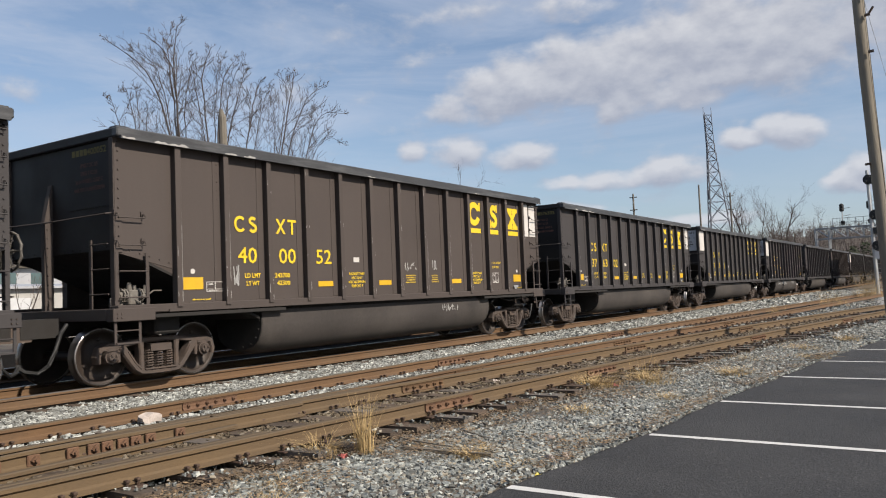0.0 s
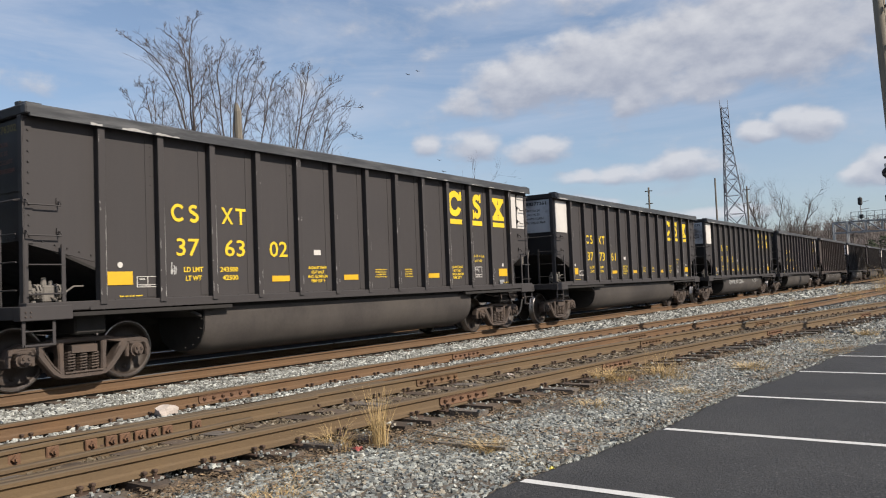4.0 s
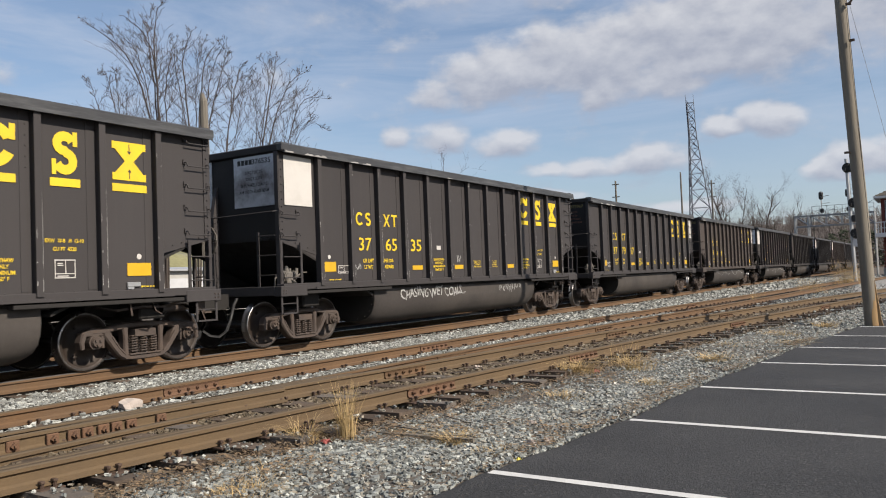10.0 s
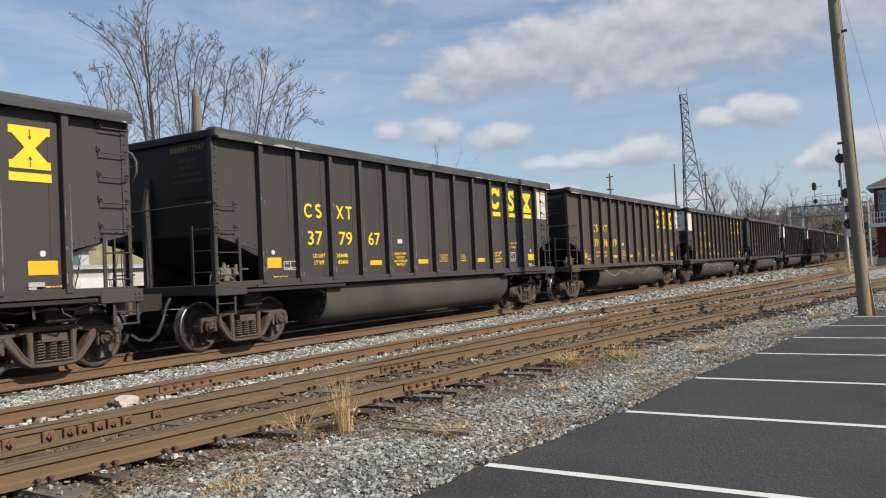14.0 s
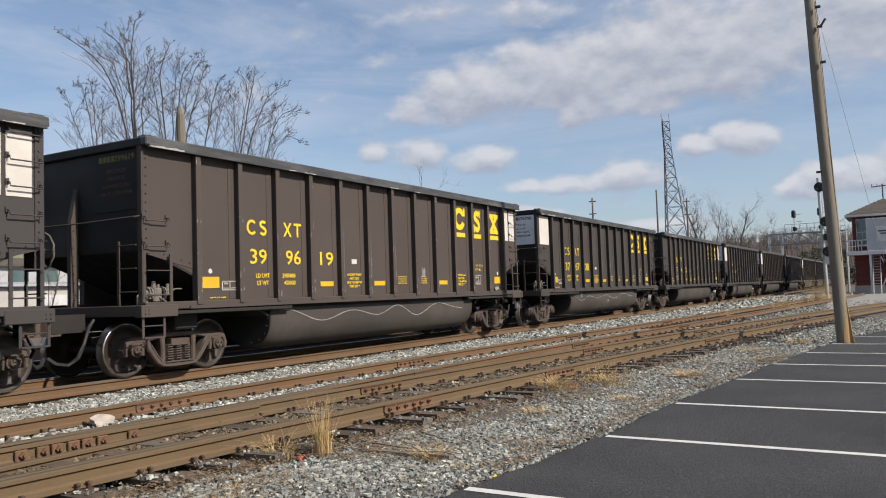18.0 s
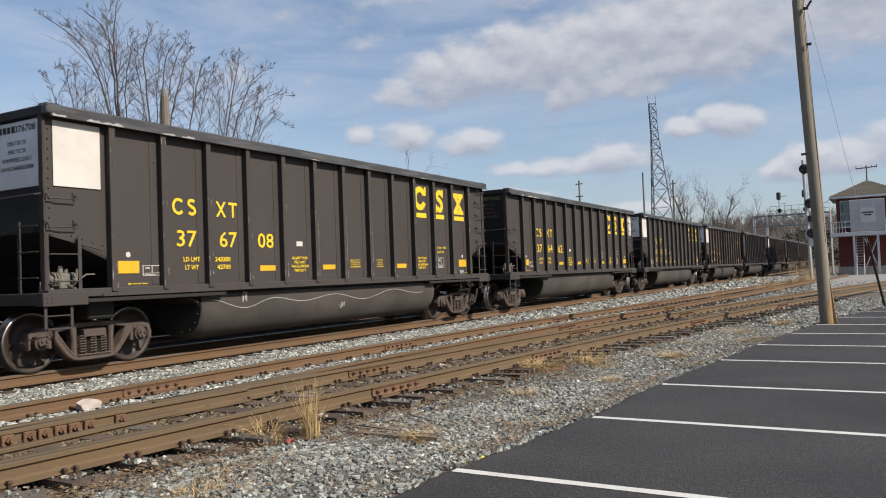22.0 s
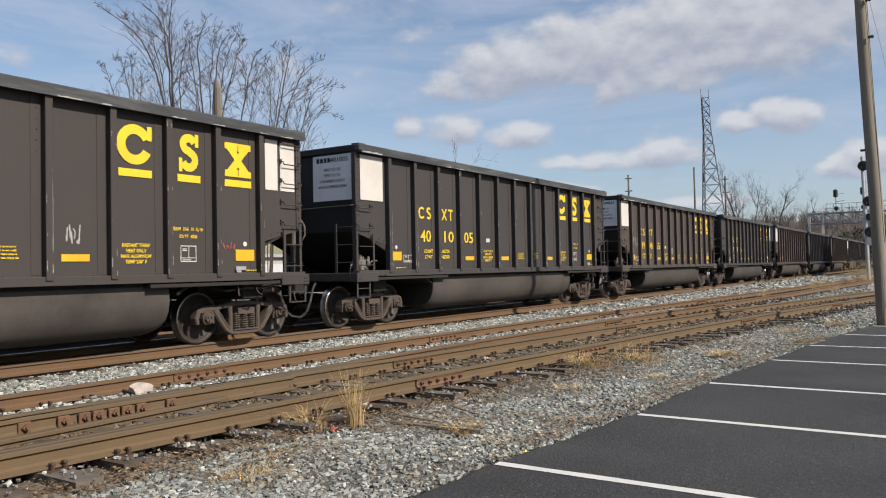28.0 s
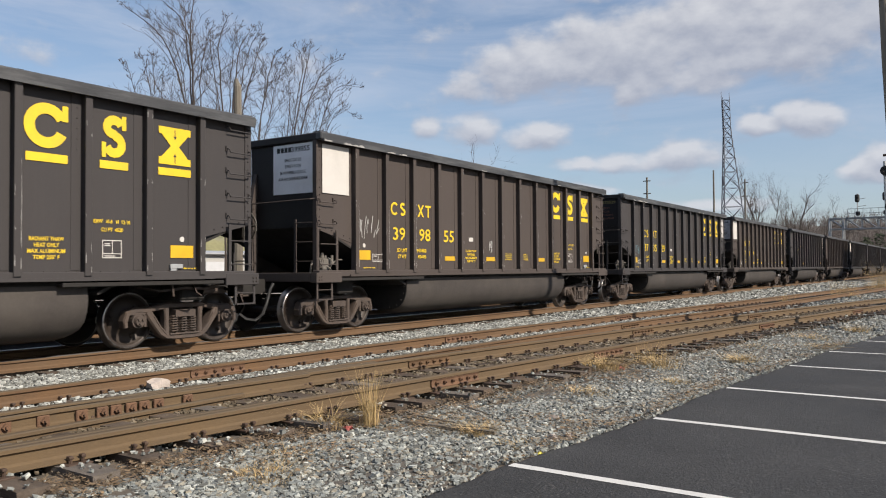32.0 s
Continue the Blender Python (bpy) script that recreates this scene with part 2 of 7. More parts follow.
def asphalt_material():
    """Fresh asphalt: black binder, grey chips of stone at the surface, broad worn and dusty patches."""
    m = material("fresh_asphalt", (0.0465, 0.0475, 0.0500), 0.82, var=0.50, scale=0.6, fine=42, bump=0.8, other=(0.060, 0.061, 0.063), other_amt=0.6, spec=0.25)
    t = m.node_tree
    b = t.nodes["Principled BSDF"]
    old = b.inputs["Base Color"].links[0].from_socket
    co = t.nodes.new("ShaderNodeTexCoord").outputs["Object"]
    chips = put(t, t.nodes.new("ShaderNodeTexVoronoi"), Vector=co, Scale=48.0)
    pick = put(t, nd(t, "ShaderNodeMapRange"), i0=chips.outputs["Color"], i1=0.55, i2=0.95, i3=0.0, i4=1.0).outputs[0]
    core = put(t, nd(t, "ShaderNodeMapRange"), i0=chips.outputs["Distance"], i1=0.30, i2=0.48, i3=1.0, i4=0.0).outputs[0]
    wear = put(t, nd(t, "ShaderNodeTexNoise"), Vector=co, Scale=1.7, Detail=4.0, Roughness=0.6).outputs[0]
    wf = put(t, nd(t, "ShaderNodeMapRange"), i0=wear, i1=0.35, i2=0.75, i3=0.25, i4=0.9).outputs[0]
    col = mixc(t, calc(t, "MULTIPLY", calc(t, "MULTIPLY", pick, core), wf), old, rgba((0.15, 0.147, 0.14)))
    t.links.new(col, b.inputs["Base Color"])
    rough = put(t, t.nodes.new("ShaderNodeBump"), Height=chips.outputs["Distance"], Strength=0.35, Distance=0.008)
    t.links.new(b.inputs["Normal"].links[0].from_socket, rough.inputs["Normal"])
    t.links.new(rough.outputs[0], b.inputs["Normal"])
    return m


def stone_material(name, ramp, seed):
    """Broken stone: each piece takes its own grey, tan or white."""
    m = material(name, (0.245, 0.256, 0.252), 0.92, var=0.18, scale=20, fine=90, bump=0.25)
    t = m.node_tree
    b = t.nodes["Principled BSDF"]
    old = b.inputs["Base Color"].links[0].from_socket
    geo = t.nodes.new("ShaderNodeNewGeometry")
    cr = t.nodes.new("ShaderNodeValToRGB")
    e = cr.color_ramp.elements
    for k, (pos, c) in enumerate(ramp):
        if k < 2:
            e[k].position, e[k].color = pos, rgba(c)
        else:
            e.new(pos).color = rgba(c)
    t.links.new(geo.outputs["Random Per Island"], cr.inputs[0])
    col = mixc(t, 1.0, old, cr.outputs[0], "MULTIPLY")
    t.links.new(col, b.inputs["Base Color"])
    return m


STONE = stone_material("ballast_stone", [(0.0, (0.40, 0.38, 0.35)), (1.0, (2.3, 2.25, 2.12)), (0.25, (0.70, 0.72, 0.71)), (0.55, (1.08, 1.11, 1.10)), (0.64, (1.25, 1.04, 0.80)), (0.74, (1.18, 1.18, 1.12)), (0.90, (1.55, 1.56, 1.48))], 1)
STONE_BROWN = stone_material("dirty_brown_ballast", [(0.0, (0.28, 0.20, 0.13)), (1.0, (1.25, 1.05, 0.85)), (0.4, (0.46, 0.34, 0.22)), (0.8, (0.72, 0.55, 0.38))], 3)
STONE_PALE = stone_material("pale_ballast_stone", [(0.0, (0.5, 0.48, 0.45)), (1.0, (2.5, 2.45, 2.33)), (0.3, (0.87, 0.85, 0.80)), (0.7, (1.42, 1.40, 1.34))], 2)
# bed colour with the train's shade put into it
BED_SHADE = material("shade_black_bed", (0.012, 0.0105, 0.009), 0.95, spec=0.02, var=0.35, scale=3, fine=40, bump=0.6, other=(0.022, 0.018, 0.015), other_amt=0.5)
GROUND = material("gravelly_ground", (0.105, 0.092, 0.078), 0.95, var=0.4, scale=2.0, fine=30, bump=0.7, other=(0.12, 0.085, 0.055), other_amt=0.6)
ASPHALT = asphalt_material()
LINE = material("white_road_paint", (0.66, 0.66, 0.645), 0.7, var=0.08, scale=3, fine=120, bump=0.25)
STRAW = material("dry_straw", (0.50, 0.36, 0.17), 0.8, var=0.2, scale=8, bump=0.0, island=0.7)
POLEWOOD = material("weathered_pole_wood", (0.225, 0.20, 0.16), 0.9, var=0.25, scale=3, fine=30, bump=0.4, other=(0.20, 0.17, 0.13), other_amt=0.5, stretch=(1, 1, 0.12))
POLEFOOT = material("raw_pole_wood", (0.27, 0.175, 0.085), 0.9, var=0.3, scale=4, fine=30, bump=0.3, stretch=(1, 1, 0.15))
STUBWOOD = material("rotten_wood", (0.165, 0.147, 0.122), 0.95, var=0.35, scale=4, fine=30, bump=0.4, stretch=(1, 1, 0.2))
BARK = material("grey_brown_bark", (0.075, 0.060, 0.053), 0.9, var=0.25, scale=5, fine=40, bump=0.3)
GALV = material("galvanised_steel", (0.42, 0.43, 0.44), 0.5, metal=0.5, var=0.12, scale=3, fine=40, bump=0.05)
LATTICE = material("mast_steel", (0.115, 0.12, 0.145), 0.6, metal=0.3, var=0.15, scale=2, fine=20, bump=0.0)
BLACK = material("matt_black", (0.015, 0.015, 0.016), 0.6, var=0.1, bump=0.0)
BRICK = material("red_brick", (0.16, 0.042, 0.036), 0.9, var=0.25, scale=3, fine=30, bump=0.2, rand=0.3)
BRICKBACK = material("brick_mortar", (0.16, 0.05, 0.045), 0.95, var=0.2, scale=6, bump=0.2)
ROOFING = material("roof_shingles", (0.085, 0.075, 0.06), 0.95, var=0.2, scale=3, fine=25, bump=0.3, rand=0.3)
TRIMWHITE = material("aged_white_trim", (0.55, 0.56, 0.58), 0.7, var=0.12, scale=2, fine=30, bump=0.1)
SHEET = material("grey_metal_sheet", (0.44, 0.45, 0.475), 0.5, metal=0.2, var=0.08, scale=1.2, fine=20, bump=0.05)
CONCRETE = material("pale_concrete", (0.42, 0.41, 0.39), 0.9, var=0.12, scale=2, fine=30, bump=0.2)
HILL = material("winter_woodland_floor", (0.10, 0.084, 0.075), 0.95, var=0.3, scale=0.05, fine=0.6, bump=0.0, other=(0.10, 0.10, 0.055), other_amt=0.5)
TWIGS = material("winter_twigs", (0.125, 0.105, 0.098), 0.95, var=0.15, scale=0.3, bump=0.0, island=0.5)
APRON = material("pale_gravel", (0.27, 0.265, 0.255), 0.95, var=0.22, scale=1.2, fine=25, bump=0.5, other=(0.24, 0.21, 0.17), other_amt=0.4)
EVERGREEN = material("evergreen_needles", (0.045, 0.06, 0.03), 0.9, var=0.2, scale=1, bump=0.0, island=0.6)
LITTER = material("plastic_litter", (0.75, 0.62, 0.05), 0.5, var=0.1, bump=0.0)
CHALKROCK = material("pale_rock", (0.46, 0.40, 0.36), 0.9, var=0.12, scale=7, fine=40, bump=0.4)
REDLITTER = material("red_litter", (0.30, 0.07, 0.06), 0.6, var=0.1, bump=0.0)
BANK = material("pale_winter_grass", (0.21, 0.20, 0.10), 0.95, var=0.35, scale=0.4, fine=3, bump=0.0, other=(0.24, 0.23, 0.20), other_amt=0.8)
DEBRIS = material("dead_leaves", (0.21, 0.145, 0.085), 0.95, var=0.2, scale=9, bump=0.0, island=0.9)
CABLE = material("black_cable", (0.02, 0.02, 0.02), 0.6, var=0.1, bump=0.0)


def glass(name, color, rough=0.05):
    m = bpy.data.materials.new(name)
    m.use_nodes = True
    b = m.node_tree.nodes["Principled BSDF"]
    b.inputs["Base Color"].default_value = rgba(color)
    b.inputs["Roughness"].default_value = rough
    b.inputs["Metallic"].default_value = 0.0
    b.inputs["Specular IOR Level"].default_value = 1.0
    return m


GLASS = glass("window_glass", (0.05, 0.09, 0.10))

# ---- mesh helpers ----
CACHE = {}


def link(name, mesh, mat, parent=None, label="", m=None):
    ob = new(name, mesh)
    if mat and not mesh.materials:
        mesh.materials.append(mat)
    if parent:
        ob.parent = parent
    if m is not None:
        ob.matrix_basis = m
    if label:
        ob["label"] = label
    return ob


def part(name, bm, mat, parent=None, label="", m=None, smooth=False):
    """Links a bmesh as one mesh object under a thing or a part, and frees it."""
    me = bpy.data.meshes.new(name)
    bm.normal_update()
    bm.to_mesh(me)
    bm.free()
    if smooth:
        me.polygons.foreach_set("use_smooth", [True] * len(me.polygons))
    return link(name, me, mat, parent, label, m)


def shared(key, name, make, mat, parent, label="", m=None, smooth=False):
    """Like part, with one mesh for all alike pieces."""
    k = (key, mat.name)
    if k not in CACHE:
        bm = make()
        me = bpy.data.meshes.new(name)
        bm.normal_update()
        bm.to_mesh(me)
        bm.free()
        if smooth:
            me.polygons.foreach_set("use_smooth", [True] * len(me.polygons))
        me.materials.append(mat)
        CACHE[k] = me
    return link(name, CACHE[k], None, parent, label, m)


def empty(name, m=None, **tags):
    ob = new(name)
    if m is not None:
        ob.matrix_basis = m
    return tagged(ob, **tags)


def box(bm, x0, x1, y0, y1, z0, z1, bev=0.0, m=None):
    mat = Matrix.Translation(((x0 + x1) / 2, (y0 + y1) / 2, (z0 + z1) / 2)) @ Matrix.Diagonal((x1 - x0, y1 - y0, z1 - z0, 1))
    if m is not None:
        mat = m @ mat
    r = bmesh.ops.create_cube(bm, size=1.0, matrix=mat)
    if bev:
        es = list({e for v in r["verts"] for e in v.link_edges})
        bmesh.ops.bevel(bm, geom=es, offset=bev, segments=1, affect="EDGES")
    return bm


def rod(bm, a, b, r0, r1=None, seg=6):
    a, b = Vector(a), Vector(b)
    d = b - a
    q = d.to_track_quat("Z", "Y").to_matrix().to_4x4()
    bmesh.ops.create_cone(bm, cap_ends=True, segments=seg, radius1=r0, radius2=r0 if r1 is None else r1, depth=d.length,
                          matrix=Matrix.Translation((a + b) / 2) @ q)
    return bm


def tube(bm, pts, radii, seg=6, cap=True):
    """A tapered tube along a polyline."""
    pts = [Vector(p) for p in pts]
    if not hasattr(radii, "__len__"):
        radii = [radii] * len(pts)
    rings = []
    ref = Vector((0.31, 0.57, 0.76))
    for i, p in enumerate(pts):
        d = (pts[min(i + 1, len(pts) - 1)] - pts[max(i - 1, 0)]).normalized()
        u = d.cross(ref).normalized()
        w = d.cross(u)
        rings.append([bm.verts.new(p + (u * math.cos(k * math.tau / seg) + w * math.sin(k * math.tau / seg)) * radii[i]) for k in range(seg)])
    for a, b in zip(rings, rings[1:]):
        for k in range(seg):
            bm.faces.new((a[k], a[(k + 1) % seg], b[(k + 1) % seg], b[k]))
    if cap:
        bm.faces.new(rings[0][::-1])
        bm.faces.new(rings[-1])
    return bm


def prism(bm, pts, axis, lo, hi):
    """A polygon pushed along an axis: pts are in the other two axes, in order (y, z), (x, z) or (x, y)."""
    def at(p, h):
        return {"x": (h, p[0], p[1]), "y": (p[0], h, p[1]), "z": (p[0], p[1], h)}[axis]
    a = [bm.verts.new(at(p, lo)) for p in pts]
    b = [bm.verts.new(at(p, hi)) for p in pts]
    n = len(pts)
    bm.faces.new(a[::-1])
    bm.faces.new(b)
    for i in range(n):
        bm.faces.new((a[i], a[(i + 1) % n], b[(i + 1) % n], b[i]))
    bmesh.ops.recalc_face_normals(bm, faces=bm.faces)
    return bm


def bmnew():
    return bmesh.new()


def text_mesh(s, height, width=0.0, bold=0.0, align="CENTER"):
    """A flat mesh of the built-in font: upright in the x-z plane, of that cap height, and as wide as asked."""
    k = ("text", s, height, width, bold, align)
    if k in CACHE:
        return CACHE[k]
    cu = bpy.data.curves.new("lettering", "FONT")
    cu.body, cu.align_x, cu.resolution_u, cu.offset, cu.extrude = s, align, 2, bold or 0.022, 0.0
    ob = bpy.data.objects.new("lettering", cu)
    scene.collection.objects.link(ob)
    bpy.context.view_layer.update()
    me = bpy.data.meshes.new_from_object(ob.evaluated_get(bpy.context.evaluated_depsgraph_get()))
    bpy.data.objects.remove(ob)
    bpy.data.curves.remove(cu)
    n = len(me.vertices)
    co = np.empty(n * 3)
    me.vertices.foreach_get("co", co)
    co = co.reshape(-1, 3)
    w = max(1e-4, np.ptp(co[:, 0]))
    f = height / 0.70
    fx = width / w if width else f
    new_co = np.zeros_like(co)
    new_co[:, 0] = co[:, 0] * fx
    new_co[:, 2] = co[:, 1] * f
    me.vertices.foreach_set("co", new_co.ravel())
    me.update()
    CACHE[k] = me
    return me


def side_text(name, s, y, z, height, width, mat, parent, x=0.0, bold=0.0, label="", align="CENTER"):
    """Lettering on the side of a car, read from its outside."""
    me = text_mesh(s, height, width, bold, align)
    k = ("t", s, height, width, bold, align, mat.name)
    if k not in CACHE:
        c = me.copy()
        c.materials.clear()
        c.materials.append(mat)
        if name == "chalk_words":
            # scrawled by hand: the letters lean, hop and wobble
            for v in c.vertices:
                px, pz = v.co.x, v.co.z
                v.co.z = pz + 0.03 * math.sin(px * 6.0) + 0.02 * math.sin(px * 17.0 + 1.0) + 0.006 * math.sin(pz * 60 + px * 40)
                v.co.x = px + 0.20 * pz * math.sin(px * 9.0) + 0.006 * math.sin(pz * 45 + px * 23)
        CACHE[k] = c
    return link(name, CACHE[k], None, parent, label, pose(x, y, z, 0, 0, 90))

# ---- the coal train ----
RAIL_Z = 0.305
TRACK_X = -12.11
PITCH = 16.062
RIBS = [-6.08 + 1.0108 * i for i in range(13)]
PANEL_X = 1.475


def m_panel():
    """A side sheet between two ribs, with a row of rivets at its foot and a seam at one edge."""
    bm = bmnew()
    box(bm, -0.012, 0.012, -0.5054, 0.5054, -1.32, 1.32)
    box(bm, 0.012, 0.020, 0.30, 0.44, -1.25, 1.27)
    for i in range(6):
        y = -0.40 + i * 0.16
        bmesh.ops.create_cone(bm, cap_ends=True, segments=6, radius1=0.012, radius2=0.007, depth=0.014, matrix=Matrix.Translation((0.018, y, -1.27)) @ pose(0, 0, 0, 0, 90, 0))
    return bm


def m_rib():
    bm = bmnew()
    # a deep closed web under a lipped flange
    prism(bm, [(0.0, -0.046), (0.122, -0.046), (0.126, -0.054), (0.134, -0.056), (0.140, -0.050), (0.140, 0.050), (0.134, 0.056), (0.126, 0.054), (0.122, 0.046), (0.0, 0.046)], "z", -1.33, 1.33)
    return bm


def m_wear(seed):
    """Slivers of bare metal where the lips of a rib have been scraped."""
    r = random.Random(seed)
    bm = bmnew()
    def sliver(y, z, l, w):
        a = [bm.verts.new((0.0, y - w, z)), bm.verts.new((0.0, y + w * 0.7, z - l * 0.04)), bm.verts.new((0.0, y + w, z + l * 0.6)), bm.verts.new((0.0, y - w * 0.5, z + l))]
        bm.faces.new(a)
    for s in (-1, 1):
        for _ in range(r.randint(1, 2)):
            sliver(s * 0.042, r.uniform(-1.28, -1.1), r.uniform(0.06, 0.18), r.uniform(0.003, 0.0065))
        for _ in range(r.randint(1, 3)):
            sliver(s * r.uniform(0.036, 0.046), r.uniform(-1.0, 1.1), r.uniform(0.03, 0.16), r.uniform(0.002, 0.005))
    if seed % 3 == 0:
        sliver(0.044, -0.9, 1.1, 0.003)
    return bm


def m_rows(seed, n, w, pitch, h):
    """Rows of small stencilled words, too small to read: short uneven bars."""
    r = random.Random(seed)
    bm = bmnew()
    for k in range(n):
        y = -w / 2 + r.uniform(0, 0.1) * w
        end = w / 2 - r.uniform(0, 0.2) * w
        while y < end:
            l = min(end - y, r.uniform(0.02, 0.075))
            c = y
            while c < y + l:
                q = r.uniform(0.010, 0.016)
                z0, z1 = -k * pitch - h / 2 * r.uniform(0.6, 1), -k * pitch + h / 2 * r.uniform(0.6, 1)
                bm.faces.new([bm.verts.new(p) for p in ((0, c, z0), (0, c + q, z0), (0, c + q, z1), (0, c, z1))])
                c += q + 0.005
            y += l + 0.022
    return bm


def m_rivets():
    """A column of rivet heads on a rib's flank."""
    bm = bmnew()
    for i in range(5):
        bmesh.ops.create_cone(bm, cap_ends=True, segments=6, radius1=0.016, radius2=0.01, depth=0.02, matrix=Matrix.Translation((0, 0, -0.3 + i * 0.15)) @ pose(0, 0, 0, 0, 90, 0))
    return bm


def m_chord():
    bm = bmnew()
    box(bm, -0.085, 0.085, -7.2, 7.2, -0.075, 0.075, 0.02)
    box(bm, 0.062, 0.105, -7.15, 7.15, -0.105, -0.055)
    return bm


def m_chordwear(seed):
    """Ragged bare metal along the lower lip of the top chord, thickest at one end."""
    r = random.Random(seed)
    bm = bmnew()
    y = -7.12
    while y < 7.0:
        l = r.uniform(0.08, 0.5) * (1.6 if y < -4.5 else 0.8)
        if r.random() < (0.85 if y < -4.5 else 0.30):
            n = max(2, int(l / 0.06))
            prev = None
            for k in range(n + 1):
                h = r.uniform(0.012, 0.048) * (1.0 if y < -4.5 else 0.5)
                cur = (bm.verts.new((0, y + l * k / n, 0)), bm.verts.new((0, y + l * k / n, h)))
                if prev:
                    bm.faces.new((prev[0], cur[0], cur[1], prev[1]))
                prev = cur
        y += l + r.uniform(0.05, 0.5)
    return bm


def m_endchord():
    return box(bmnew(), -1.53, 1.53, -0.08, 0.08, -0.075, 0.075, 0.02)


def m_cap():
    """The raised corner casting on the top chord."""
    bm = bmnew()
    prism(bm, [(-0.10, -0.12), (0.09, -0.12), (0.09, 0.10), (-0.05, 0.12), (-0.10, 0.08)], "z", 0.0, 0.022)
    return bm


def m_sill():
    bm = bmnew()
    box(bm, -0.10, 0.10, -7.2, 7.2, -0.075, 0.055, 0.012)
    box(bm, 0.10, 0.125, -6.3, 6.3, -0.075, -0.035)
    return bm


def m_endbay(sgn):
    """The side sheet of an end bay: its lower edge runs up towards the end."""
    bm = bmnew()
    a, b = 6.08, 7.17
    prism(bm, [(sgn * a, 1.79), (sgn * b, 2.05), (sgn * b, 3.86), (sgn * a, 3.86)], "x", -0.012, 0.012)
    box(bm, 0.010, 0.03, min(sgn * 7.05, sgn * 7.17), max(sgn * 7.05, sgn * 7.17), 2.05, 3.84)
    for i in range(12):
        bmesh.ops.create_cone(bm, cap_ends=True, segments=6, radius1=0.018, radius2=0.011, depth=0.022, matrix=Matrix.Translation((0.038, sgn * 7.11, 2.15 + i * 0.145)) @ pose(0, 0, 0, 0, 90, 0))
    for i in range(5):
        bmesh.ops.create_cone(bm, cap_ends=True, segments=6, radius1=0.014, radius2=0.009, depth=0.02, matrix=Matrix.Translation((0.02, sgn * (6.2 + i * 0.18), 1.90 + i * 0.046)) @ pose(0, 0, 0, 0, 90, 0))
    return bm


def m_endsheet(sgn):
    bm = bmnew()
    box(bm, -1.5, 1.5, min(sgn * 7.10, sgn * 7.125), max(sgn * 7.10, sgn * 7.125), 2.10, 3.86)
    for i in range(14):
        rod(bm, (-1.4 + i * 0.215, sgn * 7.12, 2.14), (-1.4 + i * 0.215, sgn * 7.14, 2.14), 0.016, 0.01)
    return bm


def m_slope(sgn):
    """The sloping floor over the truck."""
    bm = bmnew()
    prism(bm, [(sgn * 7.11, 2.09), (sgn * 7.11, 2.13), (sgn * 4.25, 0.95), (sgn * 4.25, 0.90)], "x", -1.47, 1.47)
    return bm


def m_farside():
    bm = bmnew()
    box(bm, -0.012, 0.012, -6.1, 6.1, 1.2, 3.86)
    return bm


def m_tub(sgn):
    prof = [(1.435, 1.05), (1.45, 0.80), (1.425, 0.62), (1.35, 0.45), (1.22, 0.32), (1.0, 0.255), (0.75, 0.25), (0.5, 0.30), (0.33, 0.42), (0.25, 0.62), (0.24, 1.05)]
    bm = bmnew()
    lo, hi = -4.16, 4.12
    prev = None
    for y, k in ((lo, 0.90), (lo + 0.10, 0.97), (lo + 0.25, 1.0), (0.0, 1.0), (hi - 0.25, 1.0), (hi - 0.10, 0.97), (hi, 0.90)):
        ring = [bm.verts.new((sgn * (0.87 + (x - 0.87) * (0.96 + 0.04 * k)), y, 1.05 - (1.05 - z) * k)) for x, z in prof]
        if prev:
            for i in range(len(prof) - 1):
                bm.faces.new((prev[i], prev[i + 1], ring[i + 1], ring[i])).smooth = True
        prev = ring
    bmesh.ops.recalc_face_normals(bm, faces=bm.faces)
    return bm


def m_tubend(sgn, end):
    """The end plate of a tub, with a curve of rivets."""
    prof = [(1.42, 1.05), (1.435, 0.82), (1.41, 0.66), (1.34, 0.51), (1.20, 0.39), (1.0, 0.335), (0.75, 0.33), (0.5, 0.375), (0.33, 0.48), (0.25, 0.66), (0.24, 1.05)]
    bm = bmnew()
    y = -4.165 if end < 0 else 4.125
    prism(bm, [(sgn * x, z) for x, z in prof], "y", y - 0.01, y + 0.01)
    for k in range(1, 6):
        x, z = prof[k]
        rod(bm, (sgn * (x - 0.05), y, z + 0.05), (sgn * (x - 0.05), y + end * 0.035, z + 0.05), 0.016, 0.011)
    return bm


def m_centersill():
    bm = bmnew()
    box(bm, -0.18, 0.18, -7.9, 7.9, 0.78, 1.08)
    return bm


def m_endsill(sgn):
    bm = bmnew()
    a, b = sorted((sgn * 6.55, sgn * 7.29))
    box(bm, 1.42, 1.60, a, b, 1.00, 1.20, 0.01)
    a, b = sorted((sgn * 7.17, sgn * 7.29))
    box(bm, -1.58, 1.42, a, b, 1.02, 1.20, 0.01)
    # platform plate, lengthened inward to block the sun from the wheels
    a, b = sorted((sgn * 4.3, sgn * 7.17))
    box(bm, -1.5, 1.42, a, b, 1.12, 1.16)
    return bm


def m_bodybolster(sgn):
    a, b = sorted((sgn * 5.85, sgn * 6.35))
    return box(bmnew(), -1.3, 1.3, a, b, 0.76, 1.115, 0.03)


def m_holder():
    """A small card holder with its lip."""
    bm = box(bmnew(), 0.0, 0.03, -0.12, 0.12, 0.0, 0.07, 0.006)
    box(bm, 0.03, 0.05, -0.13, -0.02, -0.035, 0.0)
    return bm


def m_shelf():
    return box(bmnew(), 1.40, 1.60, -1.45, 1.4, -0.03, 0.03, 0.008)


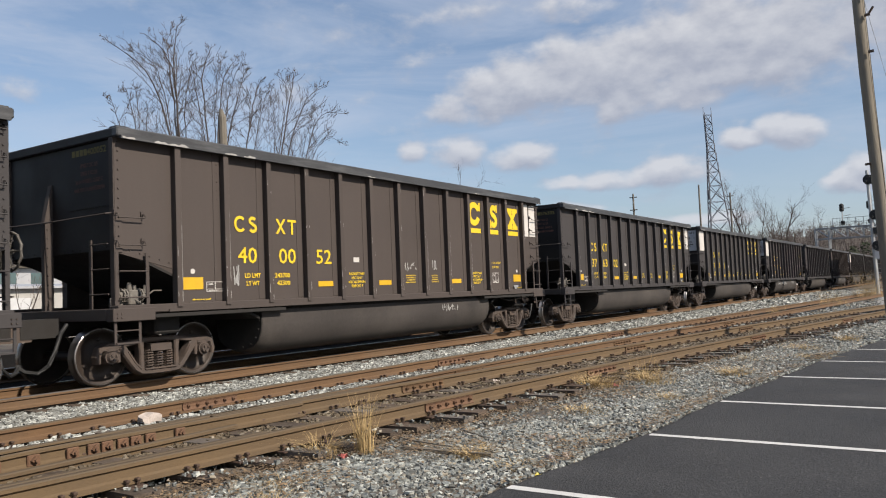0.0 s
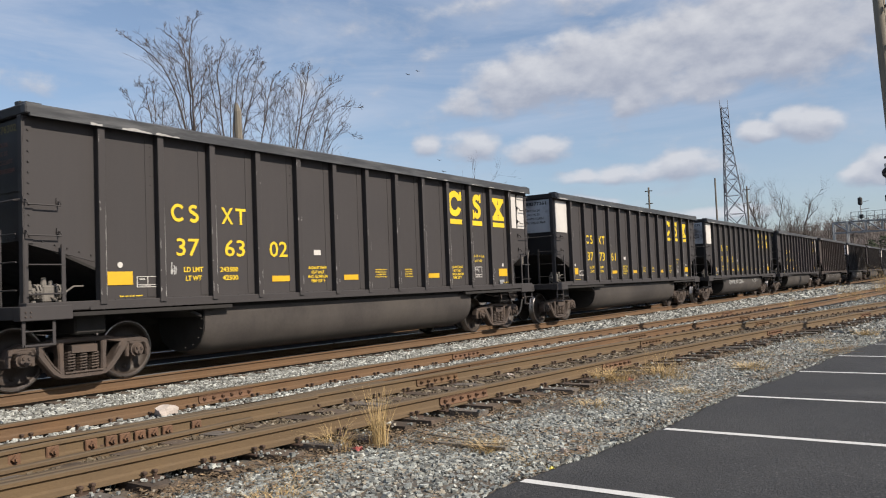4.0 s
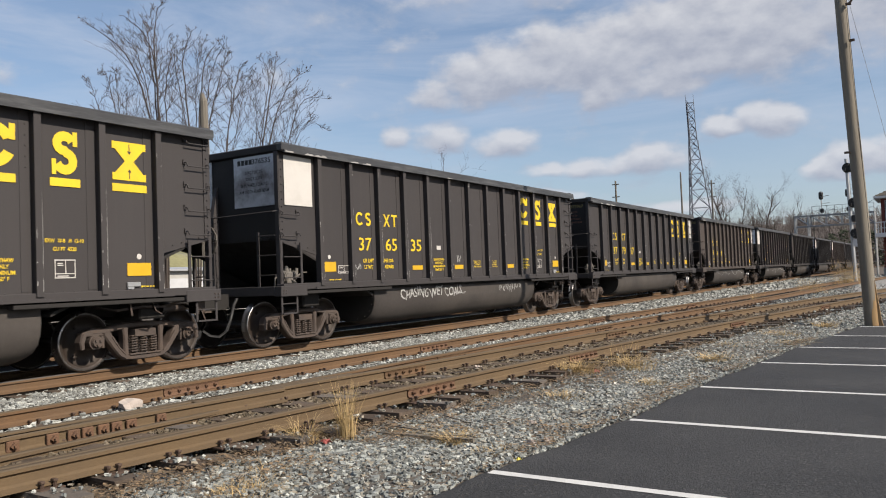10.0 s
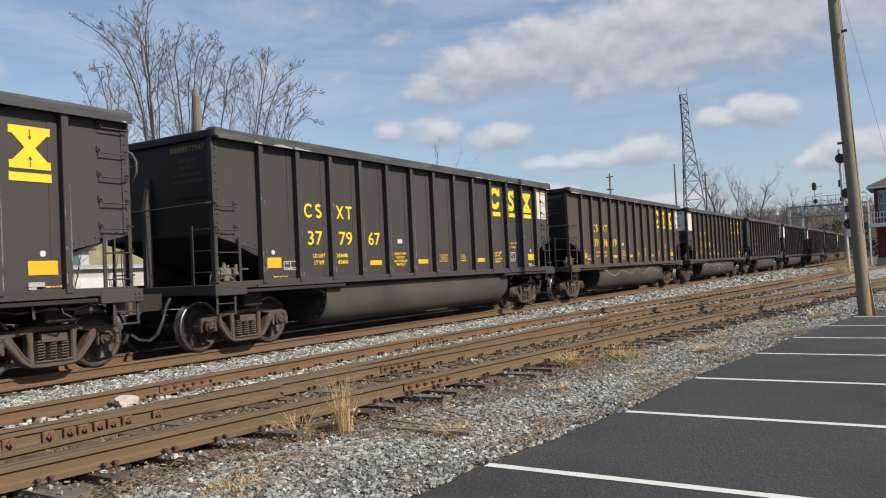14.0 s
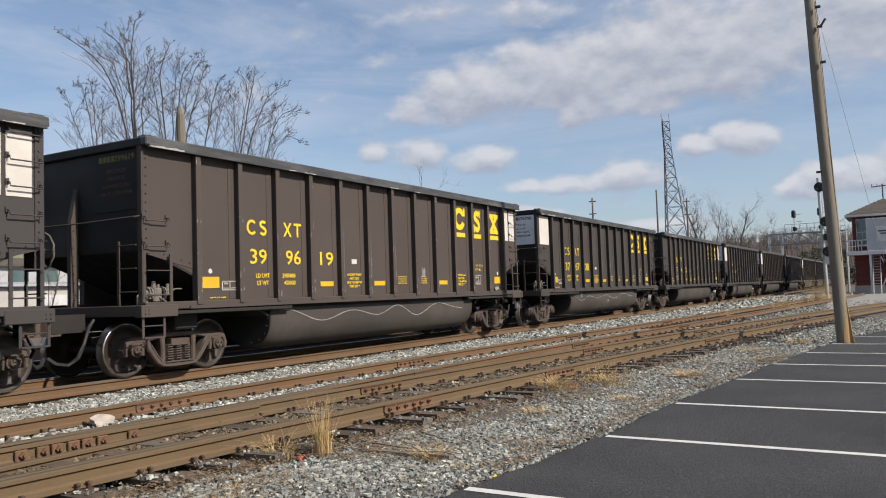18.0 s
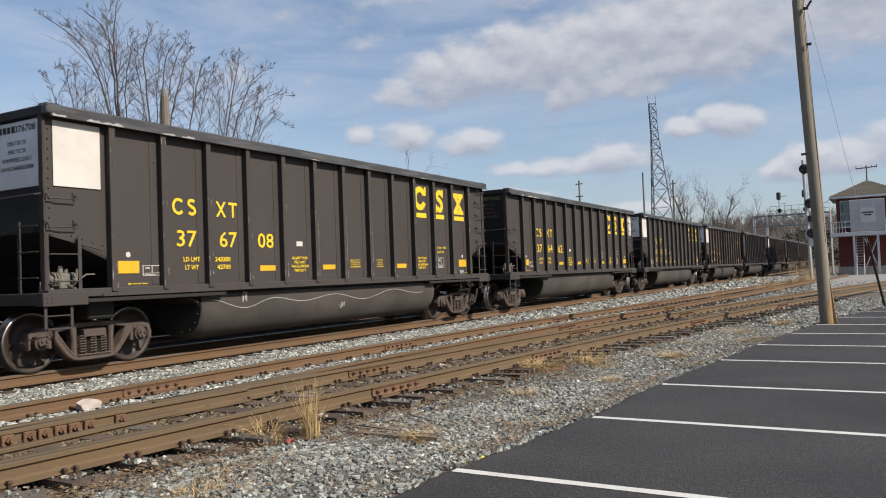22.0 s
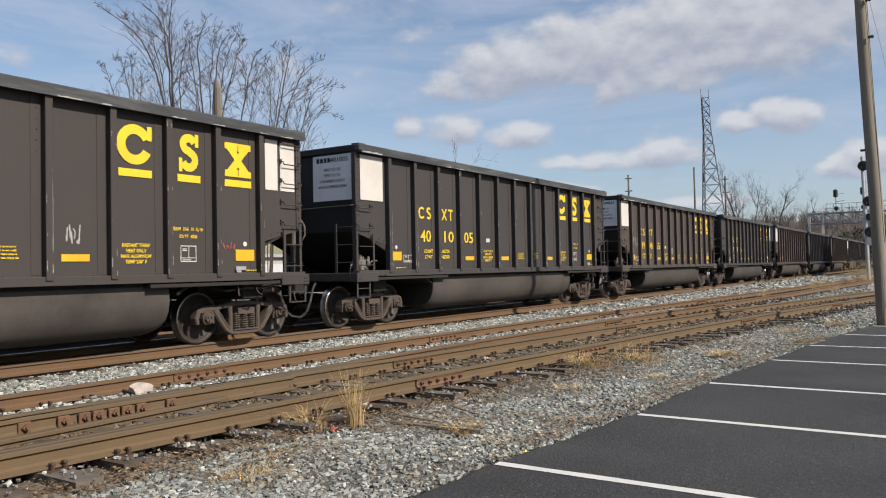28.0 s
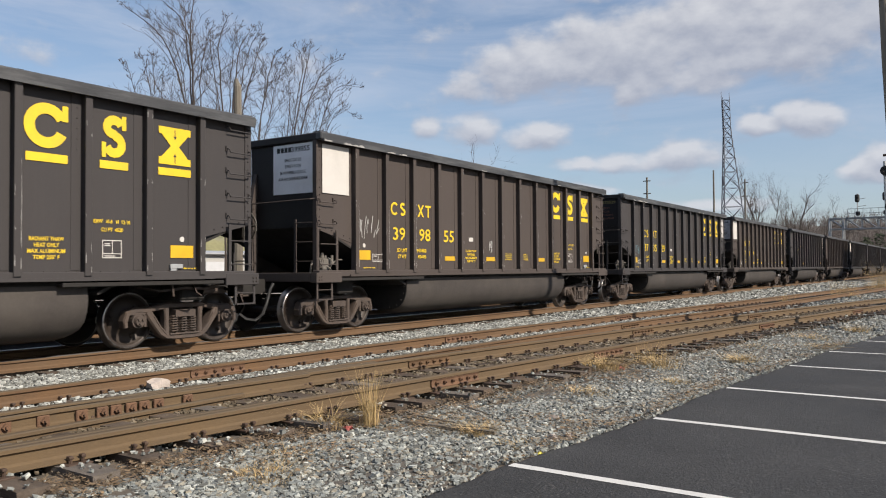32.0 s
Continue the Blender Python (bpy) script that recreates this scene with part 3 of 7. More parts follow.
def m_coupler(sgn):
    bm = bmnew()
    box(bm, -0.11, 0.11, *sorted((sgn * 7.25, sgn * 7.82)), 0.80, 1.0, 0.02)
    prism(bm, [(-0.17, sgn * 7.72), (0.17, sgn * 7.72), (0.17, sgn * 7.98), (0.05, sgn * 8.03), (-0.02, sgn * 7.9), (-0.17, sgn * 7.95)], "z", 0.74, 1.06)
    return bm


def m_hose(sgn):
    bm = bmnew()
    tube(bm, [(0.42, sgn * 7.30, 0.98), (0.46, sgn * 7.42, 0.86), (0.47, sgn * 7.52, 0.60), (0.46, sgn * 7.62, 0.38), (0.40, sgn * 7.76, 0.27), (0.30, sgn * 7.90, 0.30), (0.22, sgn * 8.0, 0.40)], 0.031, 7)
    return bm


def m_grab(length):
    """A bent grab iron on two feet, along y."""
    bm = bmnew()
    h = length / 2
    tube(bm, [(0.0, -h, 0.07), (0.075, -h, 0.05), (0.09, -h, 0.0), (0.09, h, 0.0), (0.075, h, 0.05), (0.0, h, 0.07)], 0.0115, 5)
    for y in (-h, h):
        box(bm, 0.0, 0.02, y - 0.025, y + 0.025, 0.03, 0.11)
    return bm


def m_stile(h):
    return box(bmnew(), -0.012, 0.012, -0.028, 0.028, 0, h)


def m_rung(length):
    bm = bmnew()
    return rod(bm, (0, -length / 2, 0), (0, length / 2, 0), 0.011, seg=6)


def m_step():
    """The stirrup step below the end sill."""
    bm = bmnew()
    for y in (-0.21, 0.21):
        box(bm, -0.01, 0.01, y - 0.022, y + 0.022, 0.66, 1.05)
    box(bm, -0.035, 0.035, -0.21, 0.21, 0.66, 0.685)
    rod(bm, (0, -0.21, 0.86), (0, 0.21, 0.86), 0.011)
    return bm


def m_cornerpost(sgn):
    bm = bmnew()
    a, b = sorted((sgn * 7.13, sgn * 7.19))
    box(bm, 1.40, 1.50, a, b, 1.20, 3.86)
    return bm


def m_centerpost(sgn):
    bm = bmnew()
    prism(bm, [(sgn * 7.12, 1.2), (sgn * 7.27, 1.2), (sgn * 7.27, 2.62), (sgn * 7.14, 3.25), (sgn * 7.12, 3.25)], "x", -0.05, 0.05)
    for k in range(9):
        rod(bm, (0.05, sgn * 7.22, 1.32 + k * 0.15), (0.068, sgn * 7.22, 1.32 + k * 0.15), 0.014, 0.009)
    return bm


def m_crossrail(sgn):
    bm = bmnew()
    tube(bm, [(1.48, sgn * 7.14, 2.66), (1.40, sgn * 7.25, 2.64), (0.0, sgn * 7.27, 2.62), (-1.40, sgn * 7.25, 2.64), (-1.48, sgn * 7.14, 2.66)], 0.014, 5)
    return bm


def m_valve():
    """The brake control valve: a pipe bracket with two ribbed portions, bolted flanges, rods and pipes."""
    bm = bmnew()
    box(bm, -0.10, 0.10, -0.09, 0.09, 0.02, 0.26, 0.02)
    for s in (-1, 1):
        rod(bm, (0, s * 0.10, 0.17), (0, s * 0.125, 0.17), 0.115, 0.115, 10)
        rod(bm, (0, s * 0.15, 0.17), (0, s * 0.175, 0.17), 0.115, 0.115, 10)
        rod(bm, (0, s * 0.10, 0.17), (0, s * 0.22, 0.16), 0.085, 0.07, 10)
        rod(bm, (0, s * 0.22, 0.17), (0, s * 0.29, 0.17), 0.055, 0.045, 10)
        rod(bm, (0.03, s * 0.24, 0.20), (0.03, s * 0.25, 0.33), 0.035, 0.028, 8)
        rod(bm, (0.03, s * 0.19, 0.05), (0.03, s * 0.19, -0.06), 0.03, 0.03, 8)
        for k in range(6):
            a = k * math.tau / 6
            rod(bm, (math.cos(a) * 0.10, s * 0.095, 0.17 + math.sin(a) * 0.10), (math.cos(a) * 0.10, s * 0.19, 0.17 + math.sin(a) * 0.10), 0.012, seg=6)
    rod(bm, (0.04, -0.05, 0.26), (0.04, -0.05, 0.37), 0.045, 0.03, 8)
    rod(bm, (0.02, 0.06, 0.26), (0.02, 0.06, 0.33), 0.03, 0.03, 8)
    tube(bm, [(0, -0.28, 0.16), (0.02, -0.36, 0.13), (0.02, -0.38, -0.08)], 0.016, 6)
    tube(bm, [(0.10, 0.02, 0.10), (0.16, 0.06, 0.06), (0.16, 0.10, -0.10)], 0.016, 6)
    tube(bm, [(0, 0.28, 0.15), (0.03, 0.40, 0.24), (0.03, 0.55, 0.24)], 0.014, 6)
    return bm


def m_cylinder():
    bm = bmnew()
    rod(bm, (0, -0.35, 0), (0, 0.35, 0), 0.19, seg=14)
    for y in (-0.35, 0.35):
        rod(bm, (0, y - 0.025, 0), (0, y + 0.025, 0), 0.22, seg=14)
    rod(bm, (0, 0.35, 0), (0, 0.8, 0), 0.03)
    return bm


def m_brakewheel():
    """A hand brake wheel with spokes before its ratchet case; its axle lies along y."""
    bm = bmnew()
    pts = [(math.cos(k * math.tau / 20) * 0.27, 0.20 + 0.015 * (k % 2), math.sin(k * math.tau / 20) * 0.27) for k in range(21)]
    tube(bm, pts, 0.020, 6, cap=False)
    for k in range(5):
        a = k * math.tau / 5
        rod(bm, (0, 0.18, 0), (math.cos(a) * 0.27, 0.20, math.sin(a) * 0.27), 0.016, 0.013)
    rod(bm, (0, 0.0, 0), (0, 0.24, 0), 0.045, 0.035, 10)
    box(bm, -0.16, 0.16, 0.0, 0.13, -0.30, 0.14, 0.03)
    return bm


def m_rigging():
    """Brake pipes, a bent lever and a slack adjuster under the trailing end."""
    bm = bmnew()
    tube(bm, [(1.31, 5.0, 1.0), (1.41, 5.35, 0.93), (1.48, 5.8, 0.97), (1.44, 6.2, 0.95), (1.36, 6.6, 1.02)], 0.022, 6)
    tube(bm, [(1.46, 5.55, 1.08), (1.50, 5.55, 0.84)], 0.03, 6)
    tube(bm, [(1.46, 5.95, 1.08), (1.52, 5.98, 0.90), (1.48, 6.12, 0.84), (1.36, 6.2, 0.84)], 0.018, 6)
    rod(bm, (1.31, 6.25, 0.92), (1.31, 6.75, 0.92), 0.075, 0.06, 10)
    tube(bm, [(1.36, 6.7, 0.95), (1.51, 6.9, 0.86), (1.46, 7.05, 0.62), (1.31, 7.1, 0.52)], 0.028, 6)
    box(bm, 1.26, 1.42, 6.85, 7.1, 0.80, 1.02, 0.02)
    return bm


def m_sillbolts(sgn):
    """Bolt heads at the outer corner of an end sill."""
    bm = bmnew()
    for dy in (0.0, 0.07):
        for z in (1.06, 1.12):
            rod(bm, (1.598, sgn * (7.15 + dy), z), (1.615, sgn * (7.15 + dy), z), 0.014, 0.010)
    return bm


# trucks
AX = 0.889


def m_frame():
    """A cast side frame: a round-edged top member, a tension member bowed under the springs, columns and pedestal jaws."""
    bm = bmnew()
    def member(pts, w, h):
        # a rounded bar of section w by h along a line in the y-z plane
        prev = None
        n = len(pts)
        for k, (y, z) in enumerate(pts):
            ya, za = pts[max(0, k - 1)]
            yb, zb = pts[min(n - 1, k + 1)]
            t = Vector((0, yb - ya, zb - za)).normalized()
            o = Vector((0, -t.z, t.y))
            hh = h[k] if isinstance(h, tuple) else h
            ring = [bm.verts.new(Vector((0, y, z)) + Vector((w * cx, 0, 0)) + o * (hh * cz)) for cx, cz in ((-1, -0.6), (-0.7, -1), (0.7, -1), (1, -0.6), (1, 0.6), (0.7, 1), (-0.7, 1), (-1, 0.6))]
            if prev:
                for q in range(8):
                    bm.faces.new((prev[q], prev[(q + 1) % 8], ring[(q + 1) % 8], ring[q]))
            else:
                bm.faces.new(ring)
            prev = ring
        bm.faces.new(prev[::-1])
    member([(-1.09, 0.36), (-1.10, 0.46), (-1.06, 0.575), (-0.93, 0.625), (-0.72, 0.62), (-0.52, 0.645), (-0.34, 0.675), (0.0, 0.685), (0.34, 0.675), (0.52, 0.645), (0.72, 0.62), (0.93, 0.625), (1.06, 0.575), (1.10, 0.46), (1.09, 0.36)], 0.085, (0.035, 0.045, 0.05, 0.05, 0.05, 0.045, 0.045, 0.045, 0.045, 0.045, 0.05, 0.05, 0.05, 0.045, 0.035))
    for s in (-1, 1):
        member([(s * 0.70, 0.60), (s * 0.62, 0.48), (s * 0.53, 0.35), (s * 0.44, 0.235), (s * 0.34, 0.175), (s * 0.20, 0.16), (0.0, 0.158)], 0.095, (0.075, 0.065, 0.055, 0.05, 0.05, 0.045, 0.045))
        member([(s * 0.345, 0.66), (s * 0.335, 0.45), (s * 0.335, 0.20)], 0.085, (0.055, 0.042, 0.05))
        member([(s * 0.735, 0.60), (s * 0.745, 0.48), (s * 0.74, 0.36)], 0.07, (0.045, 0.035, 0.03))
        # a cast rib along the outside of the tension member
        member([(s * 0.60, 0.52), (s * 0.47, 0.33), (s * 0.36, 0.22)], 0.105, 0.018)
    box(bm, -0.12, 0.12, -0.30, 0.30, 0.195, 0.222, 0.008)
    bmesh.ops.recalc_face_normals(bm, faces=bm.faces)
    return bm


def m_spring():
    bm = bmnew()
    pts = []
    for i in range(57):
        a = i / 56 * math.tau * 7
        pts.append((math.cos(a) * 0.070, math.sin(a) * 0.070, 0.22 + i / 56 * 0.285))
    return tube(bm, pts, 0.0145, 4)


def m_bolster():
    bm = bmnew()
    prism(bm, [(-1.12, 0.49), (1.12, 0.49), (1.12, 0.60), (0.55, 0.68), (-0.55, 0.68), (-1.12, 0.60)], "y", -0.20, 0.20)
    return bm


def m_bearing():
    """A roller bearing with its adapter and end cap with three bolts."""
    bm = bmnew()
    rod(bm, (-0.10, 0, 0), (0.08, 0, 0), 0.115, seg=16)
    rod(bm, (0.08, 0, 0), (0.13, 0, 0), 0.095, 0.075, 16)
    for k in range(3):
        a = k * math.tau / 3 + 0.4
        rod(bm, (0.12, math.cos(a) * 0.045, math.sin(a) * 0.045), (0.155, math.cos(a) * 0.045, math.sin(a) * 0.045), 0.02, seg=6)
    box(bm, -0.08, 0.06, -0.13, 0.13, 0.085, 0.15, 0.015)
    return bm


def lathe(bm, prof, seg=28):
    """Turns a profile of (x, radius) round the x axis."""
    rings = [[bm.verts.new((x, r * math.cos(k * math.tau / seg), r * math.sin(k * math.tau / seg))) for k in range(seg)] for x, r in prof]
    for a, b in zip(rings, rings[1:]):
        for k in range(seg):
            bm.faces.new((a[k], a[(k + 1) % seg], b[(k + 1) % seg], b[k]))
    bmesh.ops.recalc_face_normals(bm, faces=bm.faces)
    return bm


def m_wheel():
    """A wheel seen from outside at +x: dished plate, rim and hub."""
    bm = bmnew()
    lathe(bm, [(0.07, 0.0), (0.07, 0.10), (0.04, 0.14), (-0.03, 0.22), (-0.02, 0.36), (0.05, 0.385), (0.062, 0.40), (0.062, 0.452)])
    lathe(bm, [(-0.078, 0.452), (-0.078, 0.40), (-0.06, 0.36), (-0.07, 0.22), (-0.05, 0.14), (-0.10, 0.11), (-0.10, 0.0)])
    for k in range(3):
        a = k * math.tau / 3
        box(bm, -0.012, -0.004, -0.03, 0.03, 0.24, 0.30, 0.0, pose(0, 0, 0, math.degrees(a), 0, 0))
    return bm


def m_tread():
    return lathe(bmnew(), [(0.062, 0.43), (0.063, 0.450), (0.05, 0.457), (-0.035, 0.460), (-0.05, 0.482), (-0.068, 0.484), (-0.079, 0.47), (-0.079, 0.44)], 40)


def m_axle():
    return lathe(bmnew(), [(-1.0, 0.0), (-1.0, 0.075), (-0.8, 0.09), (-0.6, 0.08), (0.6, 0.08), (0.8, 0.09), (1.0, 0.075), (1.0, 0.0)], 12)


ROLLING = []


def truck(car, y, near):
    tr = empty("truck", pose(0, y, 0))
    tr.parent = car
    for s in (1, -1):
        shared("frame", "side_frame", m_frame, TRUCK, tr, m=pose(s * 1.0, 0, 0))
        for k in ((-0.185, 0.0, 0.185) if s > 0 or near else (0.0,)):
            shared("spring", "spring", m_spring, TRUCK, tr, m=pose(s * 1.03, k, 0))
        for a in (-AX, AX):
            shared("bearing", "bearing", m_bearing, TRUCK, tr, m=pose(s * 1.02, a, 0.457, 0, 0, 0 if s > 0 else 180))
    shared("bolster", "bolster", m_bolster, TRUCK, tr)
    for a in (-AX, AX):
        ws = empty("wheelset", pose(0, a, 0.457))
        ws.parent = tr
        ROLLING.append((ws, a))
        shared("axle", "axle", m_axle, WHEEL, ws)
        for s in (1, -1):
            shared("wheel", "wheel", m_wheel, WHEEL, ws, m=pose(s * 0.765, 0, 0, 0, 0, 0 if s > 0 else 180), smooth=True)
            shared("tread", "wheel_tread", m_tread, TREAD, ws, "polished wheel tread", m=pose(s * 0.765, 0, 0, 0, 0, 0 if s > 0 else 180), smooth=True)
    return tr


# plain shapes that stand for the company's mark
def m_ring():
    """A thick ring with a narrow gap."""
    bm = bmnew()
    n = 28
    pts = [(math.cos(radians(24 + k * 312 / (n - 1))), math.sin(radians(24 + k * 312 / (n - 1)))) for k in range(n)]
    o = [bm.verts.new((0, p[0] * 0.30, p[1] * 0.28)) for p in pts]
    q = [bm.verts.new((0, p[0] * 0.155, p[1] * 0.145)) for p in pts]
    for i in range(n - 1):
        bm.faces.new((q[i], q[i + 1], o[i + 1], o[i]))
    bm.faces.new([bm.verts.new((0.0006, *p)) for p in ((0.215, 0.075), (0.295, 0.075), (0.295, 0.275), (0.215, 0.275))])
    return bm


def m_steps():
    """A thick ribbon bent both ways, with a block at either end."""
    bm = bmnew()
    line = [(0.118 * math.cos(radians(a)), 0.130 + 0.100 * math.sin(radians(a))) for a in range(20, 271, 25)] + [(0.125 * math.cos(radians(a)), -0.112 + 0.118 * math.sin(radians(a))) for a in range(80, -161, -24)]
    prev = None
    for k, p in enumerate(line):
        a, b = line[max(0, k - 1)], line[min(len(line) - 1, k + 1)]
        d = Vector((b[0] - a[0], b[1] - a[1]))
        o = Vector((-d.y, d.x)).normalized() * 0.066
        cur = (bm.verts.new((0, p[0] + o.x, p[1] + o.y)), bm.verts.new((0, p[0] - o.x, p[1] - o.y)))
        if prev:
            bm.faces.new((prev[0], prev[1], cur[1], cur[0]))
        prev = cur
    for a, b, c, d in ((0.125, 0.195, 0.10, 0.30), (-0.20, -0.135, -0.30, -0.09)):
        bm.faces.new([bm.verts.new((0.0006, *p)) for p in ((a, c), (b, c), (b, d), (a, d))])
    return bm


def m_hourglass():
    """Two wedges, tip to tip, between two bars."""
    bm = bmnew()
    def face(*p):
        bm.faces.new([bm.verts.new((0, a, b)) for a, b in p])
    face((-0.31, 0.18), (0.31, 0.18), (0.31, 0.29), (-0.31, 0.29))
    face((-0.31, -0.29), (0.31, -0.29), (0.31, -0.18), (-0.31, -0.18))
    face((-0.26, 0.18), (-0.08, 0.0), (0.08, 0.0), (0.26, 0.18))
    face((-0.26, -0.18), (0.26, -0.18), (0.08, 0.0), (-0.08, 0.0))
    return bm


def m_thinring():
    """A thin ring with a gap."""
    bm = bmnew()
    n = 24
    pts = [(math.cos(radians(42 + k * 276 / (n - 1))), math.sin(radians(42 + k * 276 / (n - 1)))) for k in range(n)]
    o = [bm.verts.new((0, p[0] * 0.138, p[1] * 0.145)) for p in pts]
    q = [bm.verts.new((0, p[0] * 0.088, p[1] * 0.095)) for p in pts]
    for i in range(n - 1):
        bm.faces.new((q[i], q[i + 1], o[i + 1], o[i]))
    return bm


def m_thinsteps():
    """A bent ribbon: two half rings, one over the other, open to either side."""
    bm = bmnew()
    line = [(0.070 * math.cos(radians(a)), 0.068 + 0.052 * math.sin(radians(a))) for a in range(30, 271, 24)] + [(0.075 * math.cos(radians(a)), -0.062 + 0.060 * math.sin(radians(a))) for a in range(90, -151, -24)]
    prev = None
    for k, p in enumerate(line):
        a, b = line[max(0, k - 1)], line[min(len(line) - 1, k + 1)]
        d = Vector((b[0] - a[0], b[1] - a[1]))
        o = Vector((-d.y, d.x)).normalized() * 0.027
        cur = (bm.verts.new((0, p[0] + o.x, p[1] + o.y)), bm.verts.new((0, p[0] - o.x, p[1] - o.y)))
        if prev:
            bm.faces.new((prev[0], prev[1], cur[1], cur[0]))
        prev = cur
    return bm


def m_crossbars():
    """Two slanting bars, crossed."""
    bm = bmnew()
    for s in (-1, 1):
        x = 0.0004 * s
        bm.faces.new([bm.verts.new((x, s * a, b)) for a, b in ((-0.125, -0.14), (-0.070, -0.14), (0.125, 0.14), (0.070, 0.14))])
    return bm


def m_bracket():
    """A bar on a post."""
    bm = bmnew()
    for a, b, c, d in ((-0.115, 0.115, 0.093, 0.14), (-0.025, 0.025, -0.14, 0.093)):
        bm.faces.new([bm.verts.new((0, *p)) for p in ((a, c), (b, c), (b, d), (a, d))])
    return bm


def m_arrows():
    """Two small arrows that point at each other."""
    bm = bmnew()
    for s in (-1, 1):
        for pts in (((-0.008, 0.27), (0.008, 0.27), (0.008, 0.16), (-0.008, 0.16)), ((-0.035, 0.165), (0.035, 0.165), (0.0, 0.11))):
            bm.faces.new([bm.verts.new((0, a, s * b)) for a, b in pts])
    return bm


def m_flat(w, h):
    bm = bmnew()
    bm.faces.new([bm.verts.new(p) for p in ((0, -w / 2, -h / 2), (0, w / 2, -h / 2), (0, w / 2, h / 2), (0, -w / 2, h / 2))])
    return bm


def flat(name, y, z, w, h, mat, car, label="", x=PANEL_X + 0.024):
    return shared(("flat", w, h), name, lambda: m_flat(w, h), mat, car, label, pose(x, y, z))


def scribble(seed, n, w, h):
    """A hand-drawn chalk line, as a thin flat ribbon."""
    r = random.Random(seed)
    bm = bmnew()
    for s in range(n):
        x0 = -w / 2 + w * s / n
        pts = [Vector((0, x0 + w / n * (0.2 + 0.9 * r.random()), (r.random() - 0.5) * h)) for _ in range(4)]
        for a, b in zip(pts, pts[1:]):
            d = (b - a)
            if d.length < 1e-3:
                continue
            o = Vector((0, -d.z, d.y)).normalized() * 0.009
            bm.faces.new([bm.verts.new(p) for p in (a - o, b - o, b + o, a + o)])
    return bm


def m_wave(phase, rise):
    """A chalk line drawn along the tub from a walking pace: long, uneven waves."""
    bm = bmnew()
    prev = None
    for i in range(121):
        y = -3.9 + i * 7.4 / 120
        z = 0.86 + rise * math.sin(y * 3.0 + phase + 0.8 * math.sin(y * 0.9 + phase)) * (0.7 + 0.3 * math.sin(y * 1.3))
        x = 1.457 - max(0.0, 0.80 - z) * 0.10
        a, b = bm.verts.new((x, y, z - 0.006)), bm.verts.new((x + 0.001, y, z + 0.006))
        if prev:
            bm.faces.new((prev[0], a, b, prev[1]))
        prev = (a, b)
    return bm


